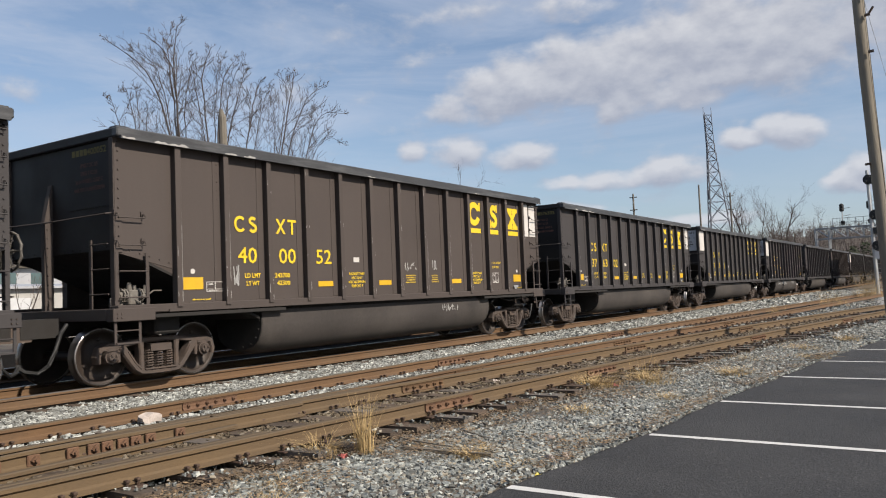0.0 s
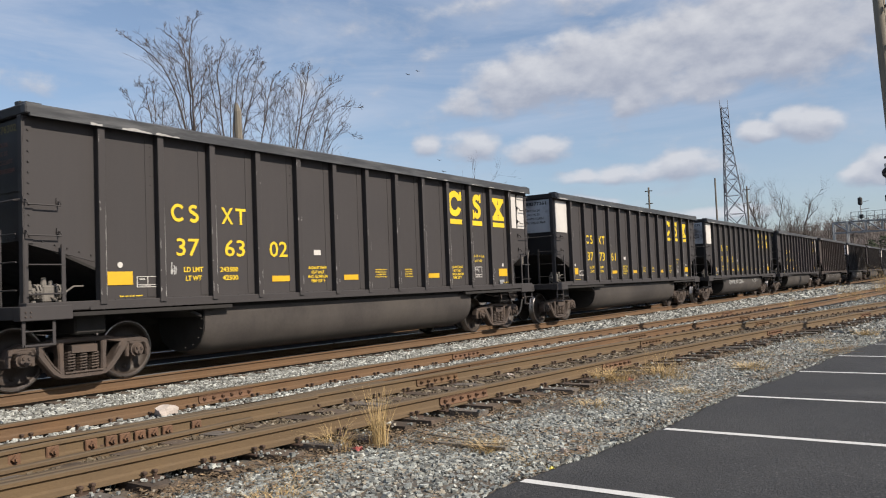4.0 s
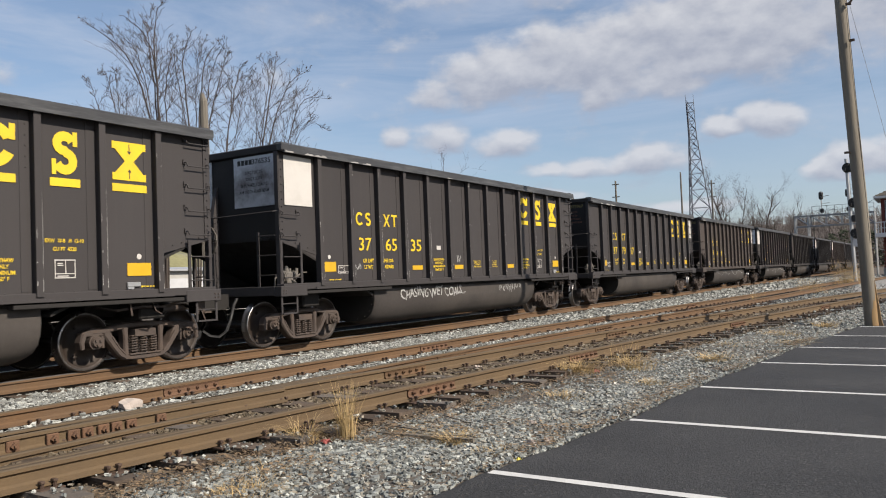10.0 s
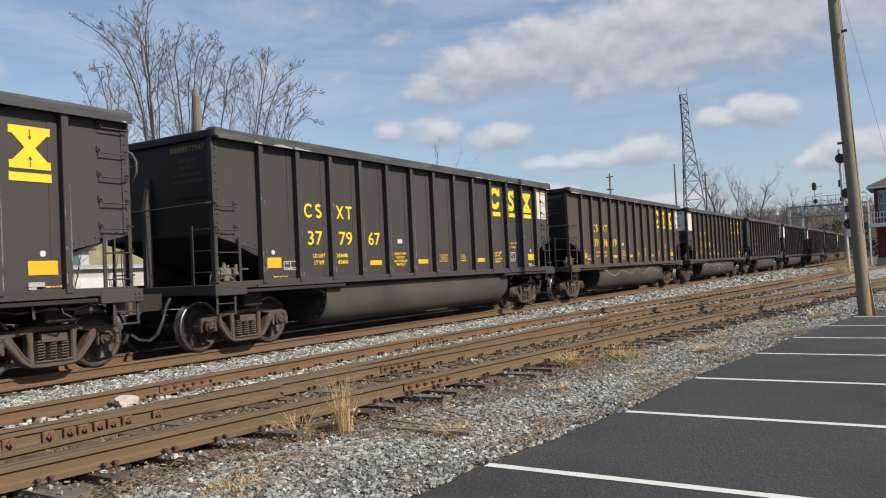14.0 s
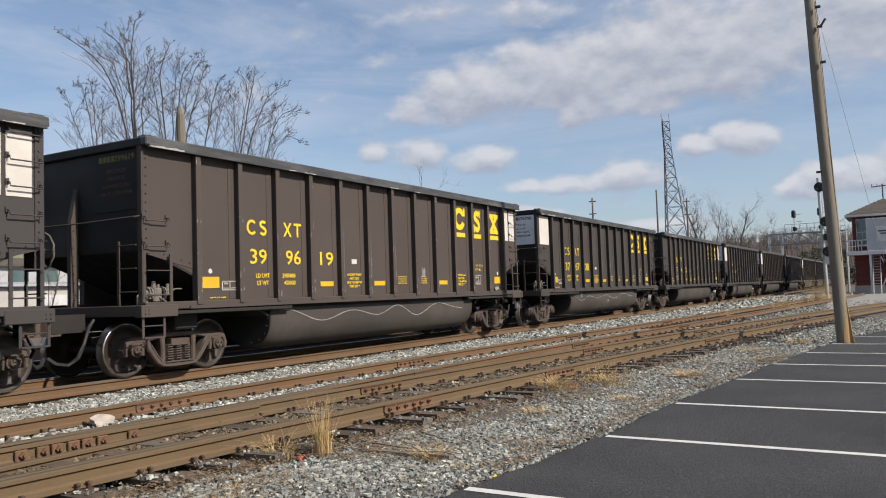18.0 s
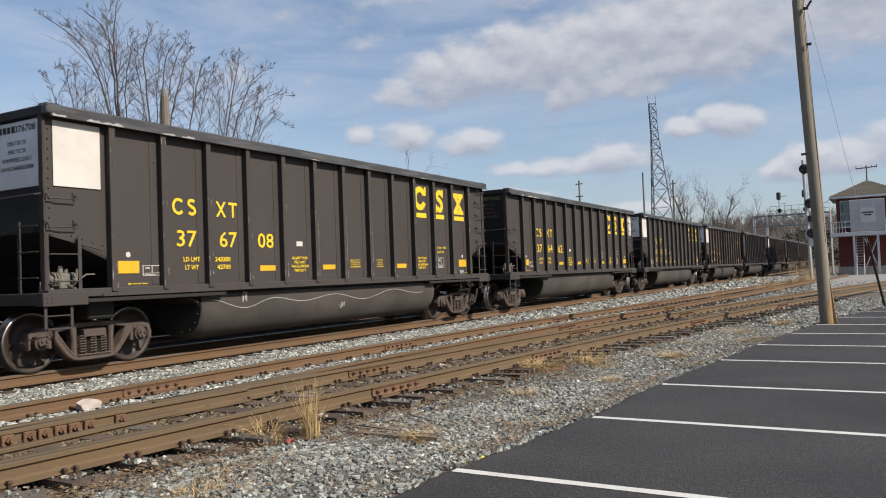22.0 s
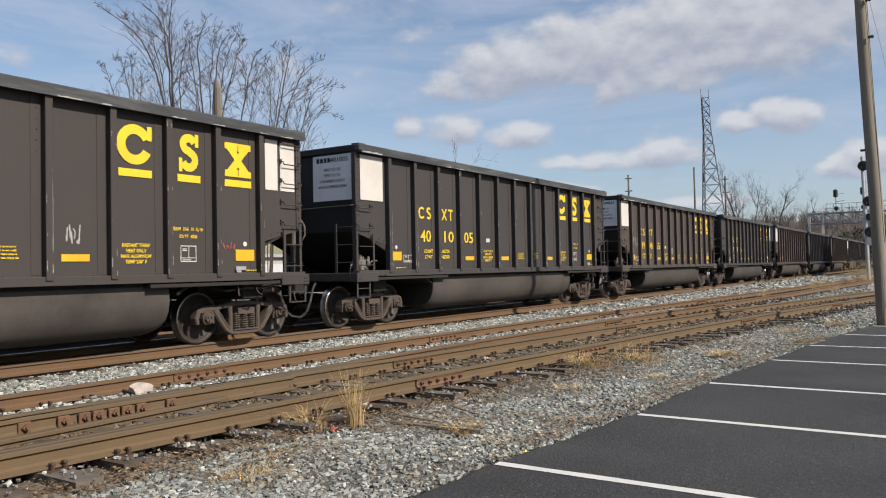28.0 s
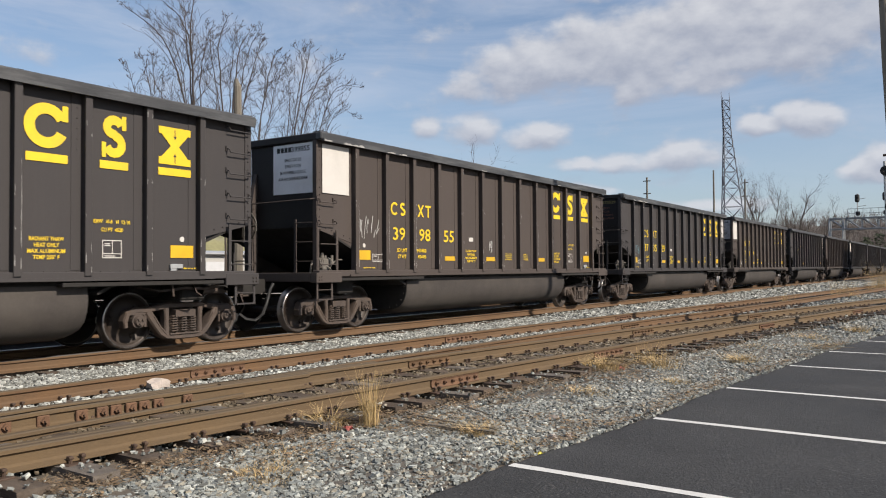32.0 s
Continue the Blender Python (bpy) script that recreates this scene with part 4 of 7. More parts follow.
def coal_car(i, number, brown=False, near_white=False, far_white=False, sign="", marks=(), detail=True, light_limit="", brake_z=2.05, dusty=False):
    paint = PAINT_BROWN if brown else PAINT_WARM if dusty else PAINT
    words = ("brown-black" if brown else "dull black") + " steel coal gondola with yellow marks"
    if near_white or far_white:
        words += " and white end panel"
    car = empty("coal_car", label=words, category="rail car", group="coal train")
    # shell
    for k in range(12):
        shared("panel", "side_panel", m_panel, paint, car, m=pose(PANEL_X, (RIBS[k] + RIBS[k + 1]) / 2, 2.52))
    for k, y in enumerate(RIBS):
        shared("rib", "rib", m_rib, paint, car, m=pose(PANEL_X, y, 2.52))
        if detail and k in (1, 4, 8, 10):
            tagged(shared("rivets", "rivet_strip", m_rivets, paint, car, m=pose(PANEL_X + 0.02, y - 0.115, 3.3)), kind="stuff")
    shared("farside", "far_side", m_farside, paint, car, m=pose(-PANEL_X, 0, 0))
    for k in (0, 12):
        shared("rib", "rib", m_rib, paint, car, m=pose(-PANEL_X, RIBS[k], 2.52, 0, 0, 180))
    # added dark block that paints the shade between sill and tub
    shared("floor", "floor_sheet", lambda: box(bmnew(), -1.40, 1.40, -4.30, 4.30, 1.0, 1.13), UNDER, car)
    if detail:
        tagged(shared(("chordwear", i % 3), "scuffed_edge", lambda: m_chordwear(i % 3), SCUFF, car, "bare scuffed chord lip", pose(1.6615, 0, 3.772)), kind="stuff")
    for s in (1, -1):
        shared("chord", "top_chord", m_chord, CHORD, car, m=pose(s * 1.555, 0, 3.875, 0, 0, 0 if s > 0 else 180))
        shared("sill", "side_sill", m_sill, paint, car, m=pose(s * 1.49, 0, 1.19, 0, 0, 0 if s > 0 else 180))
        shared(("bay", s), "end_bay_panel", lambda s=s: m_endbay(s), paint, car, m=pose(PANEL_X, 0, 0))
        shared(("bayf", s), "end_bay_panel", lambda s=s: m_endbay(s), paint, car, m=pose(-PANEL_X - 0.001, 0, 0))
        shared(("endsheet", s), "end_sheet", lambda s=s: m_endsheet(s), PAINT_END, car, "near-black end sheet")
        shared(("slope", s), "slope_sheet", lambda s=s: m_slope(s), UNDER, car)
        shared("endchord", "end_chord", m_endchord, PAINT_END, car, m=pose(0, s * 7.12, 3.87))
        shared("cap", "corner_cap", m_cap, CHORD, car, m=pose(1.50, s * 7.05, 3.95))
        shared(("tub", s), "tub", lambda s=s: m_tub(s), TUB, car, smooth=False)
        # end plates are coloured near black to stand for their shade
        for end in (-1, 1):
            shared(("tubend", s, end), "tub_end", lambda s=s, end=end: m_tubend(s, end), UNDER, car, "riveted tub end, darkened for shade")
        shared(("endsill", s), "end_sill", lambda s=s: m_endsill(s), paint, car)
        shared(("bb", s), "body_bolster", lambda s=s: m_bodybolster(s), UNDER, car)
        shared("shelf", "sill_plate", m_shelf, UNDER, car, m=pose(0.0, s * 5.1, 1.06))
        shared(("coupler", s), "coupler", lambda s=s: m_coupler(s), TRUCK, car)
        shared(("hose", s), "brake_hose", lambda s=s: m_hose(s), BLACK, car)
        shared(("cpost", s), "corner_post", lambda s=s: m_cornerpost(s), paint, car)
        shared(("cepost", s), "center_post", lambda s=s: m_centerpost(s), paint, car, m=pose(-0.27, 0, 0))
        shared(("xrail", s), "end_handrail", lambda s=s: m_crossrail(s), paint, car)
        shared("step", "step", m_step, paint, car, m=pose(1.54, s * 7.01, 0))
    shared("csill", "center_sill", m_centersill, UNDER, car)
    # ladders
    for z in (2.58, 2.16):
        shared(("grab", 0.47), "grab_iron", lambda: m_grab(0.47), paint, car, m=pose(PANEL_X + 0.02, -6.93, z))
    for z in (3.66, 3.28, 2.91, 2.52, 2.13):
        shared(("grab", 0.47), "grab_iron", lambda: m_grab(0.47), paint, car, m=pose(PANEL_X + 0.02, 6.88, z))
    for s in (1, -1):
        shared(("stile", 0.9), "ladder_stile", lambda: m_stile(0.9), paint, car, m=pose(PANEL_X + 0.08, s * 6.66, 1.14))
        shared(("stile", 0.95), "ladder_stile", lambda: m_stile(0.95), paint, car, m=pose(PANEL_X + 0.02, s * 7.15, 1.14))
        for z in (1.76, 1.36):
            shared(("rung", 0.5), "ladder_rung", lambda: m_rung(0.5), paint, car, m=pose(PANEL_X + 0.09, s * 6.9, z))
        for x in (0.98,):
            shared(("stile", 1.1), "ladder_stile", lambda: m_stile(1.1), paint, car, m=pose(x, s * 7.24, 1.16, 0, 0, 90))
        for z in (2.18, 1.80, 1.42):
            shared(("rung", 0.47), "ladder_rung", lambda: m_rung(0.47), paint, car, m=pose(1.21, s * 7.26, z, 0, 0, 90))
    if detail:
        shared("valve", "brake_valve", m_valve, VALVE, car, "dusty grey brake valve", m=pose(1.25, -6.75, 1.22))
        shared("bcyl", "brake_cylinder", m_cylinder, UNDER, car, m=pose(0.6, 5.6, 1.0))
    for y in (-6.095, 6.095):
        truck(car, y, detail)
        shared("rigging", "brake_rigging", m_rigging, TRUCK, car, "dusty brake pipes and levers")
        for s in (1, -1):
            tagged(shared(("bolts", s), "sill_bolts", lambda s=s: m_sillbolts(s), TRUCK, car), kind="stuff")
        shared("bwheel", "brake_wheel", m_brakewheel, VALVE, car, "grey spoked hand brake wheel", m=pose(1.12, 7.20, brake_z))
    # lettering
    y1, y2, y3 = -4.52, -3.52, -2.50
    def ring(y, z, k):
        return shared("ring", "mark", m_ring, YELLOW, car, "", pose(PANEL_X + 0.024, y, z) @ Matrix.Diagonal((1, k * 0.95, k, 1)))
    def steps(y, z, k):
        return shared("steps", "mark", m_steps, YELLOW, car, "", pose(PANEL_X + 0.024, y, z) @ Matrix.Diagonal((1, k * 0.95, k, 1)))
    def glass_shape(y, z, k):
        return shared("hour", "mark", m_hourglass, YELLOW, car, "", pose(PANEL_X + 0.024, y, z) @ Matrix.Diagonal((1, k * 0.95, k, 1)))
    ring(3.46, 3.275, 1.12)
    steps(4.50, 3.26, 1.07)
    glass_shape(5.58, 3.245, 1.03)
    for y, w in ((3.47, 0.60), (4.50, 0.47), (5.58, 0.62)):
        flat("underline", y, 2.83, w, 0.12, YELLOW, car)
    shared("arrows", "mark", m_arrows, paint, car, "", pose(PANEL_X + 0.026, 5.58, 3.24))
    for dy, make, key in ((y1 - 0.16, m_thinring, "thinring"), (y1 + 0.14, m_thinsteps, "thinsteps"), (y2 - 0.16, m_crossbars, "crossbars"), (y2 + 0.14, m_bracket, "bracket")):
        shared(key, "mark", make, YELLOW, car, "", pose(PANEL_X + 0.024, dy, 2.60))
    if number:
        for y, s in ((y1, number[0:2]), (y2, number[2:4]), (y3, number[4:6])):
            side_text("number", s, y, 1.91, 0.28, 0.45, YELLOW, car, PANEL_X + 0.024, bold=0.008)
    X = PANEL_X + 0.024
    if detail:
        side_text("stencil", "LD LMT", y1 + 0.11, 1.645, 0.080, 0.38, YELLOW, car, X)
        side_text("stencil", "LT WT", y1 + 0.11, 1.505, 0.080, 0.31, YELLOW, car, X)
        if light_limit:
            side_text("stencil", light_limit[:6], y2 - 0.145, 1.645, 0.080, 0.39, YELLOW, car, X)
            side_text("stencil", light_limit[6:], y2 - 0.12, 1.505, 0.080, 0.34, YELLOW, car, X)
        for yy in (-1.48, 3.47):
            for k, s in enumerate(("RADIANT THAW", "HEAT ONLY", "MAX ALUMINUM", "TEMP 250° F")):
                side_text("stencil", s, yy, 1.68 - k * 0.085, 0.055, (0.50, 0.36, 0.54, 0.38)[k], YELLOW, car, X)
        side_text("stencil", "EXW  10-8   H  12-10", 4.47, 1.96, 0.055, 0.60, YELLOW, car, X)
        side_text("stencil", "CU FT  4520", 4.47, 1.84, 0.055, 0.36, YELLOW, car, X)
        for yy in (0.48, 1.48):
            tagged(shared(("rows", yy), "stencil_rows", lambda: m_rows(int(yy * 10), 4, 0.40 if yy < 1 else 0.30, 0.052, 0.028), YELLOW, car, "small yellow stencilled rows", pose(X, yy, 1.66)), kind="stuff")
        # lined data panel
        fr = bmnew()
        for a, b, c, d in ((-0.16, 0.16, 0.12, 0.135), (-0.16, 0.16, -0.135, -0.12), (-0.16, -0.147, -0.135, 0.135), (0.147, 0.16, -0.135, 0.135), (0.0, 0.012, -0.07, 0.12), (-0.15, 0.15, -0.075, -0.063), (-0.12, -0.04, 0.07, 0.085), (-0.12, -0.03, 0.045, 0.06), (-0.12, 0.05, -0.11, -0.095)):
            box(fr, -0.001, 0.001, a, b, c, d)
        k = ("datapanel",)
        if k not in CACHE:
            me = bpy.data.meshes.new("data_panel")
            fr.to_mesh(me)
            me.materials.append(WHITE)
            CACHE[k] = me
        fr.free()
        link("data_panel", CACHE[k], None, car, "white lined data panel", pose(X, 4.47, 1.58))
        link("data_panel", CACHE[k], None, car, "white lined data panel", pose(X, -5.28, 1.50) @ Matrix.Diagonal((1, 1.15, 0.62, 1)))
        for k in range(13):
            q = (k * 5 + i * 3) % 8
            tagged(shared(("wear", q), "scuffed_edge", lambda: m_wear(q), SCUFF, car, "bare scuffed rib edge", pose(PANEL_X + 0.1415, RIBS[k], 2.52)), kind="stuff")
        shared("holder", "card_holder", m_holder, GALV, car, "small silver card holder", pose(X, 5.60, 1.29))
        for yy in (-5.55, 5.95):
            tagged(shared("footrows", "stencil_rows", lambda: m_rows(5, 1, 0.46, 0.05, 0.026), YELLOW, car, "", pose(X, yy, 1.29)), kind="stuff")
        flat("label_plate", -1.48, 2.0, 0.19, 0.10, WHITE, car, "small white label plate")
    flat("reflector", -5.75, 1.56, 0.44, 0.20, AMBER, car, "yellow reflective panel")
    flat("reflector", 5.72, 1.56, 0.44, 0.20, AMBER, car, "yellow reflective panel")
    for yy in (-2.46, -0.5, 2.46):
        flat("reflector", yy, 1.51, 0.44, 0.105, AMBER, car, "yellow reflective bar")
    def disc():
        b = bmnew()
        bmesh.ops.create_circle(b, cap_ends=True, segments=12, radius=0.045, matrix=pose(0, 0, 0, 0, 90, 0))
        return b
    for yy in (-5.74, 5.72):
        shared("disc", "target_disc", disc, WHITE, car, "white wheel-scan disc", pose(X, yy, 1.76))
    if near_white:
        flat("white_panel", -6.63, 3.255, 0.80, 0.97, WHITE, car, "white painted end panel", x=PANEL_X + 0.034)
    if far_white:
        flat("white_panel", 6.40, 3.25, 0.32, 0.94, WHITE, car, "white painted end panel", x=PANEL_X + 0.024)
        flat("white_panel", 6.82, 3.25, 0.38, 0.94, WHITE, car, "white painted end panel", x=PANEL_X + 0.024)
    # the end facing the viewer
    if sign:
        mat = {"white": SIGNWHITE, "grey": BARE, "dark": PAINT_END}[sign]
        shared("sign", "end_sign", lambda: box(bmnew(), -0.55, 0.55, -0.012, 0.0, -0.50, 0.50), mat, car, {"white": "white stencilled end panel", "grey": "dirty bare metal end panel", "dark": "dark stencilled end panel"}[sign], pose(0.82, -7.128, 3.28))
        if sign != "dark":
            shared("sign", "end_sign", lambda: box(bmnew(), -0.55, 0.55, -0.012, 0.0, -0.50, 0.50), mat, car, "plain pale end panel", pose(-0.92, -7.128, 3.28))
        ink = INK if sign != "dark" else FADED
        if number:
            me = text_mesh(number, 0.10, 0.5)
            kk = ("endnum", number, ink.name)
            if kk not in CACHE:
                c = me.copy()
                c.materials.clear()
                c.materials.append(ink)
                CACHE[kk] = c
            link("end_number", CACHE[kk], None, car, "", pose(1.03, -7.143, 3.62))
        for k in range(4):
            shared(("flat", 0.085, 0.10), "mark", lambda: m_flat(0.085, 0.10), ink, car, "", pose(0.42 + k * 0.105, -7.143, 3.67, 0, 0, -90))
        low = REDDULL if sign == "dark" else ink
        for k, (words_, w) in enumerate((("SPRG 7 DC D5", 0.46), ("SPRG 7 IC D5", 0.44), ("36 IN WHEELS CLASS C", 0.72), ("AAR NO 24 BRAKE BEAM", 0.80))):
            me = text_mesh(words_, 0.062, w)
            kk = ("endwords", words_, low.name)
            if kk not in CACHE:
                c = me.copy()
                c.materials.clear()
                c.materials.append(low)
                CACHE[kk] = c
            link("stencil", CACHE[kk], None, car, "", pose(0.82, -7.143, 3.43 - k * 0.125))
    # chalk and spray marks
    for kind, y, z, w, h, seed in marks:
        if kind == "wave":
            shared(("wave", y), "chalk_line", lambda: m_wave(y, z), CHALK, car, "wavy white chalk line on the tub")
            continue
        if kind == "words":
            side_text("chalk_words", seed, y, z, h, w, CHALK, car, 1.462, bold=0.012, label="white chalk words scrawled on the tub")
            continue
        x = X if z > 1.15 else 1.458
        mm = {"chalk": CHALK, "blue": BLUE, "red": REDLITTER}[kind]
        shared(("scr", seed, w, h), "spray_mark", lambda: scribble(seed, max(4, int(w * 10)), w, h), mm, car, "scrawled paint marks", pose(x, y, z))
    return car


BLUE = material("pale_blue_spray", (0.20, 0.42, 0.50), 0.7, var=0.2, bump=0.0)
CARS = []
SPECS = [
    dict(number="", far_white=False, sign="dark"),
    dict(number="400052", brown=True, far_white=True, sign="dark", light_limit="24370042300", marks=[("chalk", -4.80, 1.70, 0.12, 0.42, 3), ("chalk", 0.42, 1.86, 0.62, 0.20, 31), ("chalk", 1.48, 1.92, 0.20, 0.26, 32), ("chalk", 2.15, 0.86, 0.80, 0.20, 33)]),
    dict(number="376302", far_white=True, sign="dark", light_limit="24350042500", marks=[("chalk", -4.8, 1.70, 0.12, 0.22, 23)]),
    dict(number="377361", near_white=True, sign="grey", light_limit="24330042700"),
    dict(number="376535", brake_z=3.15, near_white=True, sign="grey", light_limit="24310042900", marks=[("words", -1.66, 0.80, 3.0, 0.22, "CHASING WET COALS..."), ("chalk", 2.3, 0.88, 1.1, 0.28, 6), ("chalk", 3.0, 0.92, 0.40, 0.14, 7), ("chalk", -4.8, 1.56, 0.22, 0.16, 21), ("chalk", -0.5, 1.72, 0.18, 0.22, 22)]),
    dict(number="377967", far_white=True, sign="dark", light_limit="24360042400"),
    dict(number="399619", brown=True, far_white=True, sign="dark", light_limit="24340042600", marks=[("wave", 0.4, 0.15, 0, 0, 0), ("chalk", 1.5, 1.75, 0.2, 0.3, 8)]),
    dict(number="376708", dusty=True, near_white=True, sign="white", light_limit="24330042700", marks=[("wave", 1.9, 0.10, 0, 0, 0), ("chalk", -3.1, 0.98, 0.15, 0.22, 15), ("chalk", -0.05, 0.66, 0.25, 0.16, 16)]),
    dict(number="376462", dusty=True, far_white=True, sign="dark", light_limit="24330042700", marks=[("red", 5.35, 1.72, 0.3, 0.15, 9), ("chalk", 2.4, 1.85, 0.25, 0.3, 10)]),
    dict(number="401005", near_white=True, sign="white", light_limit="24370042300"),
    dict(number="399855", brown=True, near_white=True, sign="white", light_limit="24340042600", marks=[("chalk", -5.62, 2.15, 0.75, 0.5, 11), ("chalk", -0.5, 1.85, 0.15, 0.35, 12)]),
    dict(number="373529", far_white=True, sign="dark", marks=[("blue", -5.6, 1.95, 0.6, 0.45, 13)]),
    dict(number="377104", brown=True, near_white=True, sign="grey"),
]
for i in range(22):
    spec = dict(SPECS[i]) if i < len(SPECS) else dict(number="", near_white=i % 3 == 0, far_white=i % 3 == 1, brown=i % 4 == 2, sign="dark")
    CARS.append(coal_car(i, detail=i < 13, **spec))

# ---- the ground ----
def lot_edge(y):
    pts = ((-12, -3.3), (4.75, -3.15), (5.6, -3.1), (8.0, -2.83), (10.5, -2.74), (13.5, -2.46), (16.2, -2.25), (23, -1.45), (32, 0.6), (45, 5.0))
    x = np.interp(y, [p[0] for p in pts], [p[1] for p in pts])
    return float(x) + 0.014 * math.sin(y * 3.1) + 0.012 * math.sin(y * 7.7 + 1) + 0.008 * math.sin(y * 19.0)


def rail_d(y):
    return 0.00150 * y * y + 0.0735 * y - 6.04 if y > 0 else -6.04 + 0.0735 * y


def rail_b(y):
    return -8.62 + (0.0026 * max(0.0, min(y, 24) - 6) ** 2 * 0.9) + 0.062 * max(0.0, y - 24)


def ground_z(x, y):
    """The height of the open ground: asphalt bed, shoulder and track bed."""
    e = lot_edge(max(-12, min(45, y)))
    if x > e - 0.1:
        return -0.06
    d = rail_d(y) + 0.8
    if y > 45:
        return 0.06
    t = min(1.0, max(0.0, (e - x) / max(0.3, e - d)))
    z = -0.018 + 0.03 * t
    if x < d:
        z = 0.035
    if x < rail_b(y) - 0.3:
        z = 0.085
    return z + 0.02 * noise.noise(Vector((x * 0.9, y * 0.9, 0))) * min(1, t * 3) + 0.012 * noise.noise(Vector((x * 3, y * 3, 2))) * min(1, t * 3)


def make_ground():
    xs = np.concatenate([[-2500, -900, -400, -150, -80, -50, -35, -25, -20, -17], np.arange(-15.5, 6, 0.25), [8, 12, 20, 40, 90, 250, 700, 2500]])
    ys = np.concatenate([[-2500, -800, -200, -60, -25, -12, -4, 0], np.arange(1, 26, 0.25), np.arange(26, 60, 1.0), [65, 75, 90, 120, 160, 220, 300, 500, 900, 2500]])
    bm = bmnew()
    grid = [[bm.verts.new((x, y, ground_z(x, y) if -16 < x < 7 and 0 < y < 60 else (0.05 if x < -3 else -0.06))) for y in ys] for x in xs]
    for i in range(len(xs) - 1):
        for j in range(len(ys) - 1):
            bm.faces.new((grid[i][j], grid[i + 1][j], grid[i + 1][j + 1], grid[i][j + 1]))
    return tagged(part("ground", bm, GROUND, smooth=True), "grey gravel and dirt ground beside the tracks", "ground", kind="structure")


make_ground()


def make_lot():
    bm = bmnew()
    ys = np.concatenate([[-12, -6, 0, 2, 3.5], np.arange(4.4, 20, 0.12), np.arange(20, 45, 0.5)])
    left = [[bm.verts.new((lot_edge(y) + c, y, z)) for y in ys] for c, z in ((-0.03, -0.06), (0.0, -0.012), (0.05, 0.0))]
    right = [bm.verts.new((40, y, 0.0)) for y in ys]
    rows = left + [right]
    for a, b in zip(rows, rows[1:]):
        for j in range(len(ys) - 1):
            bm.faces.new((a[j], b[j], b[j + 1], a[j + 1]))
    return tagged(part("parking_lot", bm, ASPHALT), "fresh dark asphalt parking lot with a ragged edge", "parking lot", kind="structure")


lot = make_lot()
STALLS = [5.53, 8.02, 10.53, 13.40, 16.0, 18.6, 21.2, 23.8, 26.4, 29.0]
for k, y in enumerate(STALLS):
    bm = bmnew()
    x0 = lot_edge(y) + 0.06
    x1 = x0 + 5.2
    n = 26
    rng = random.Random(40 + k)
    prev = None
    for j in range(n + 1):
        x = x0 + (x1 - x0) * j / n
        yy = y - 0.035 * (x - x0)
        w = 0.052 + rng.uniform(-0.003, 0.003)
        cur = (bm.verts.new((x, yy - w, 0.004)), bm.verts.new((x, yy + w, 0.004)))
        if prev:
            bm.faces.new((prev[0], cur[0], cur[1], prev[1]))
        prev = cur
    part("stall_line", bm, LINE, lot, "white painted stall line")


# near-black strip; the shade beneath and behind the train is in its colour
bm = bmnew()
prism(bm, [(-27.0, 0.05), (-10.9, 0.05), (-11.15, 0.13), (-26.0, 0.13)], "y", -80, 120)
tagged(part("track_bed", bm, BED_SHADE), "track bed under the train, shade put into its near-black colour", "track bed", kind="structure")


bm = bmnew()
prism(bm, [(-3.2, 40.0), (2.0, 40.0), (9.0, 50.0), (40.0, 60.0), (40.0, 84.0), (-5.5, 84.0), (-4.6, 60.0)], "z", -0.05, 0.078)
tagged(part("gravel_apron", bm, APRON), "pale gravel drive before the signal cabin", "gravel", kind="structure")


# ---- tracks ----
def rail_profile():
    return [(-0.075, 0.0), (0.075, 0.0), (0.075, 0.012), (0.018, 0.03), (0.010, 0.05), (0.010, 0.115), (0.036, 0.132), (0.036, 0.160), (0.028, 0.170), (-0.028, 0.170), (-0.036, 0.160), (-0.036, 0.132), (-0.010, 0.115), (-0.010, 0.05), (-0.018, 0.03), (-0.075, 0.012)]


def make_rail(fx, ys, z, parent, label="", top=None, web=None):
    """One rail with its real section along x = fx(y); the head's top has its own, worn steel."""
    prof = rail_profile()
    bm = bmnew()
    prev = None
    for y in ys:
        ring = [bm.verts.new((fx(y) + px, y, z - 0.17 + pz)) for px, pz in prof]
        if prev:
            for k in range(len(prof)):
                f = bm.faces.new((prev[k], prev[(k + 1) % len(prof)], ring[(k + 1) % len(prof)], ring[k]))
                if k in (7, 8, 9):
                    f.material_index = 1
        else:
            bm.faces.new(ring)
        prev = ring
    bm.faces.new(prev[::-1])
    bmesh.ops.recalc_face_normals(bm, faces=bm.faces)
    ob = part("rail", bm, web or RUST, parent, label)
    ob.data.materials.append(top or RAILTOP)
    return ob


YS = list(np.concatenate([[-30, -10, 0], np.arange(2, 30, 0.5), np.arange(30, 80, 2.0)]))
YSL = [-60, 0, 60, 130, 250, 420]
main_track = empty("main_track", label="railway track with rusty rails under the coal train", category="railway track", kind="structure")
for s in (1, -1):
    make_rail(lambda y: TRACK_X + s * 0.753, YSL, RAIL_Z, main_track, "", POLISHED if s > 0 else TREAD)
far_track = empty("far_track", label="second railway track beyond the train", category="railway track", kind="structure")
for s in (1, -1):
    make_rail(lambda y: -16.5 + s * 0.753, YSL, RAIL_Z, far_track, "", TREAD)
siding = empty("siding_track", label="disused siding with rusty rails in grey ballast", category="railway track", kind="structure")
ZN = 0.285
make_rail(rail_b, YS, ZN, siding)
make_rail(lambda y: rail_b(y) + 1.505, [y for y in YS if y >= 6.5], ZN, siding)
near_track = empty("near_track", label="rusty curved track with bolted rail joints on old ties", category="railway track", kind="structure")
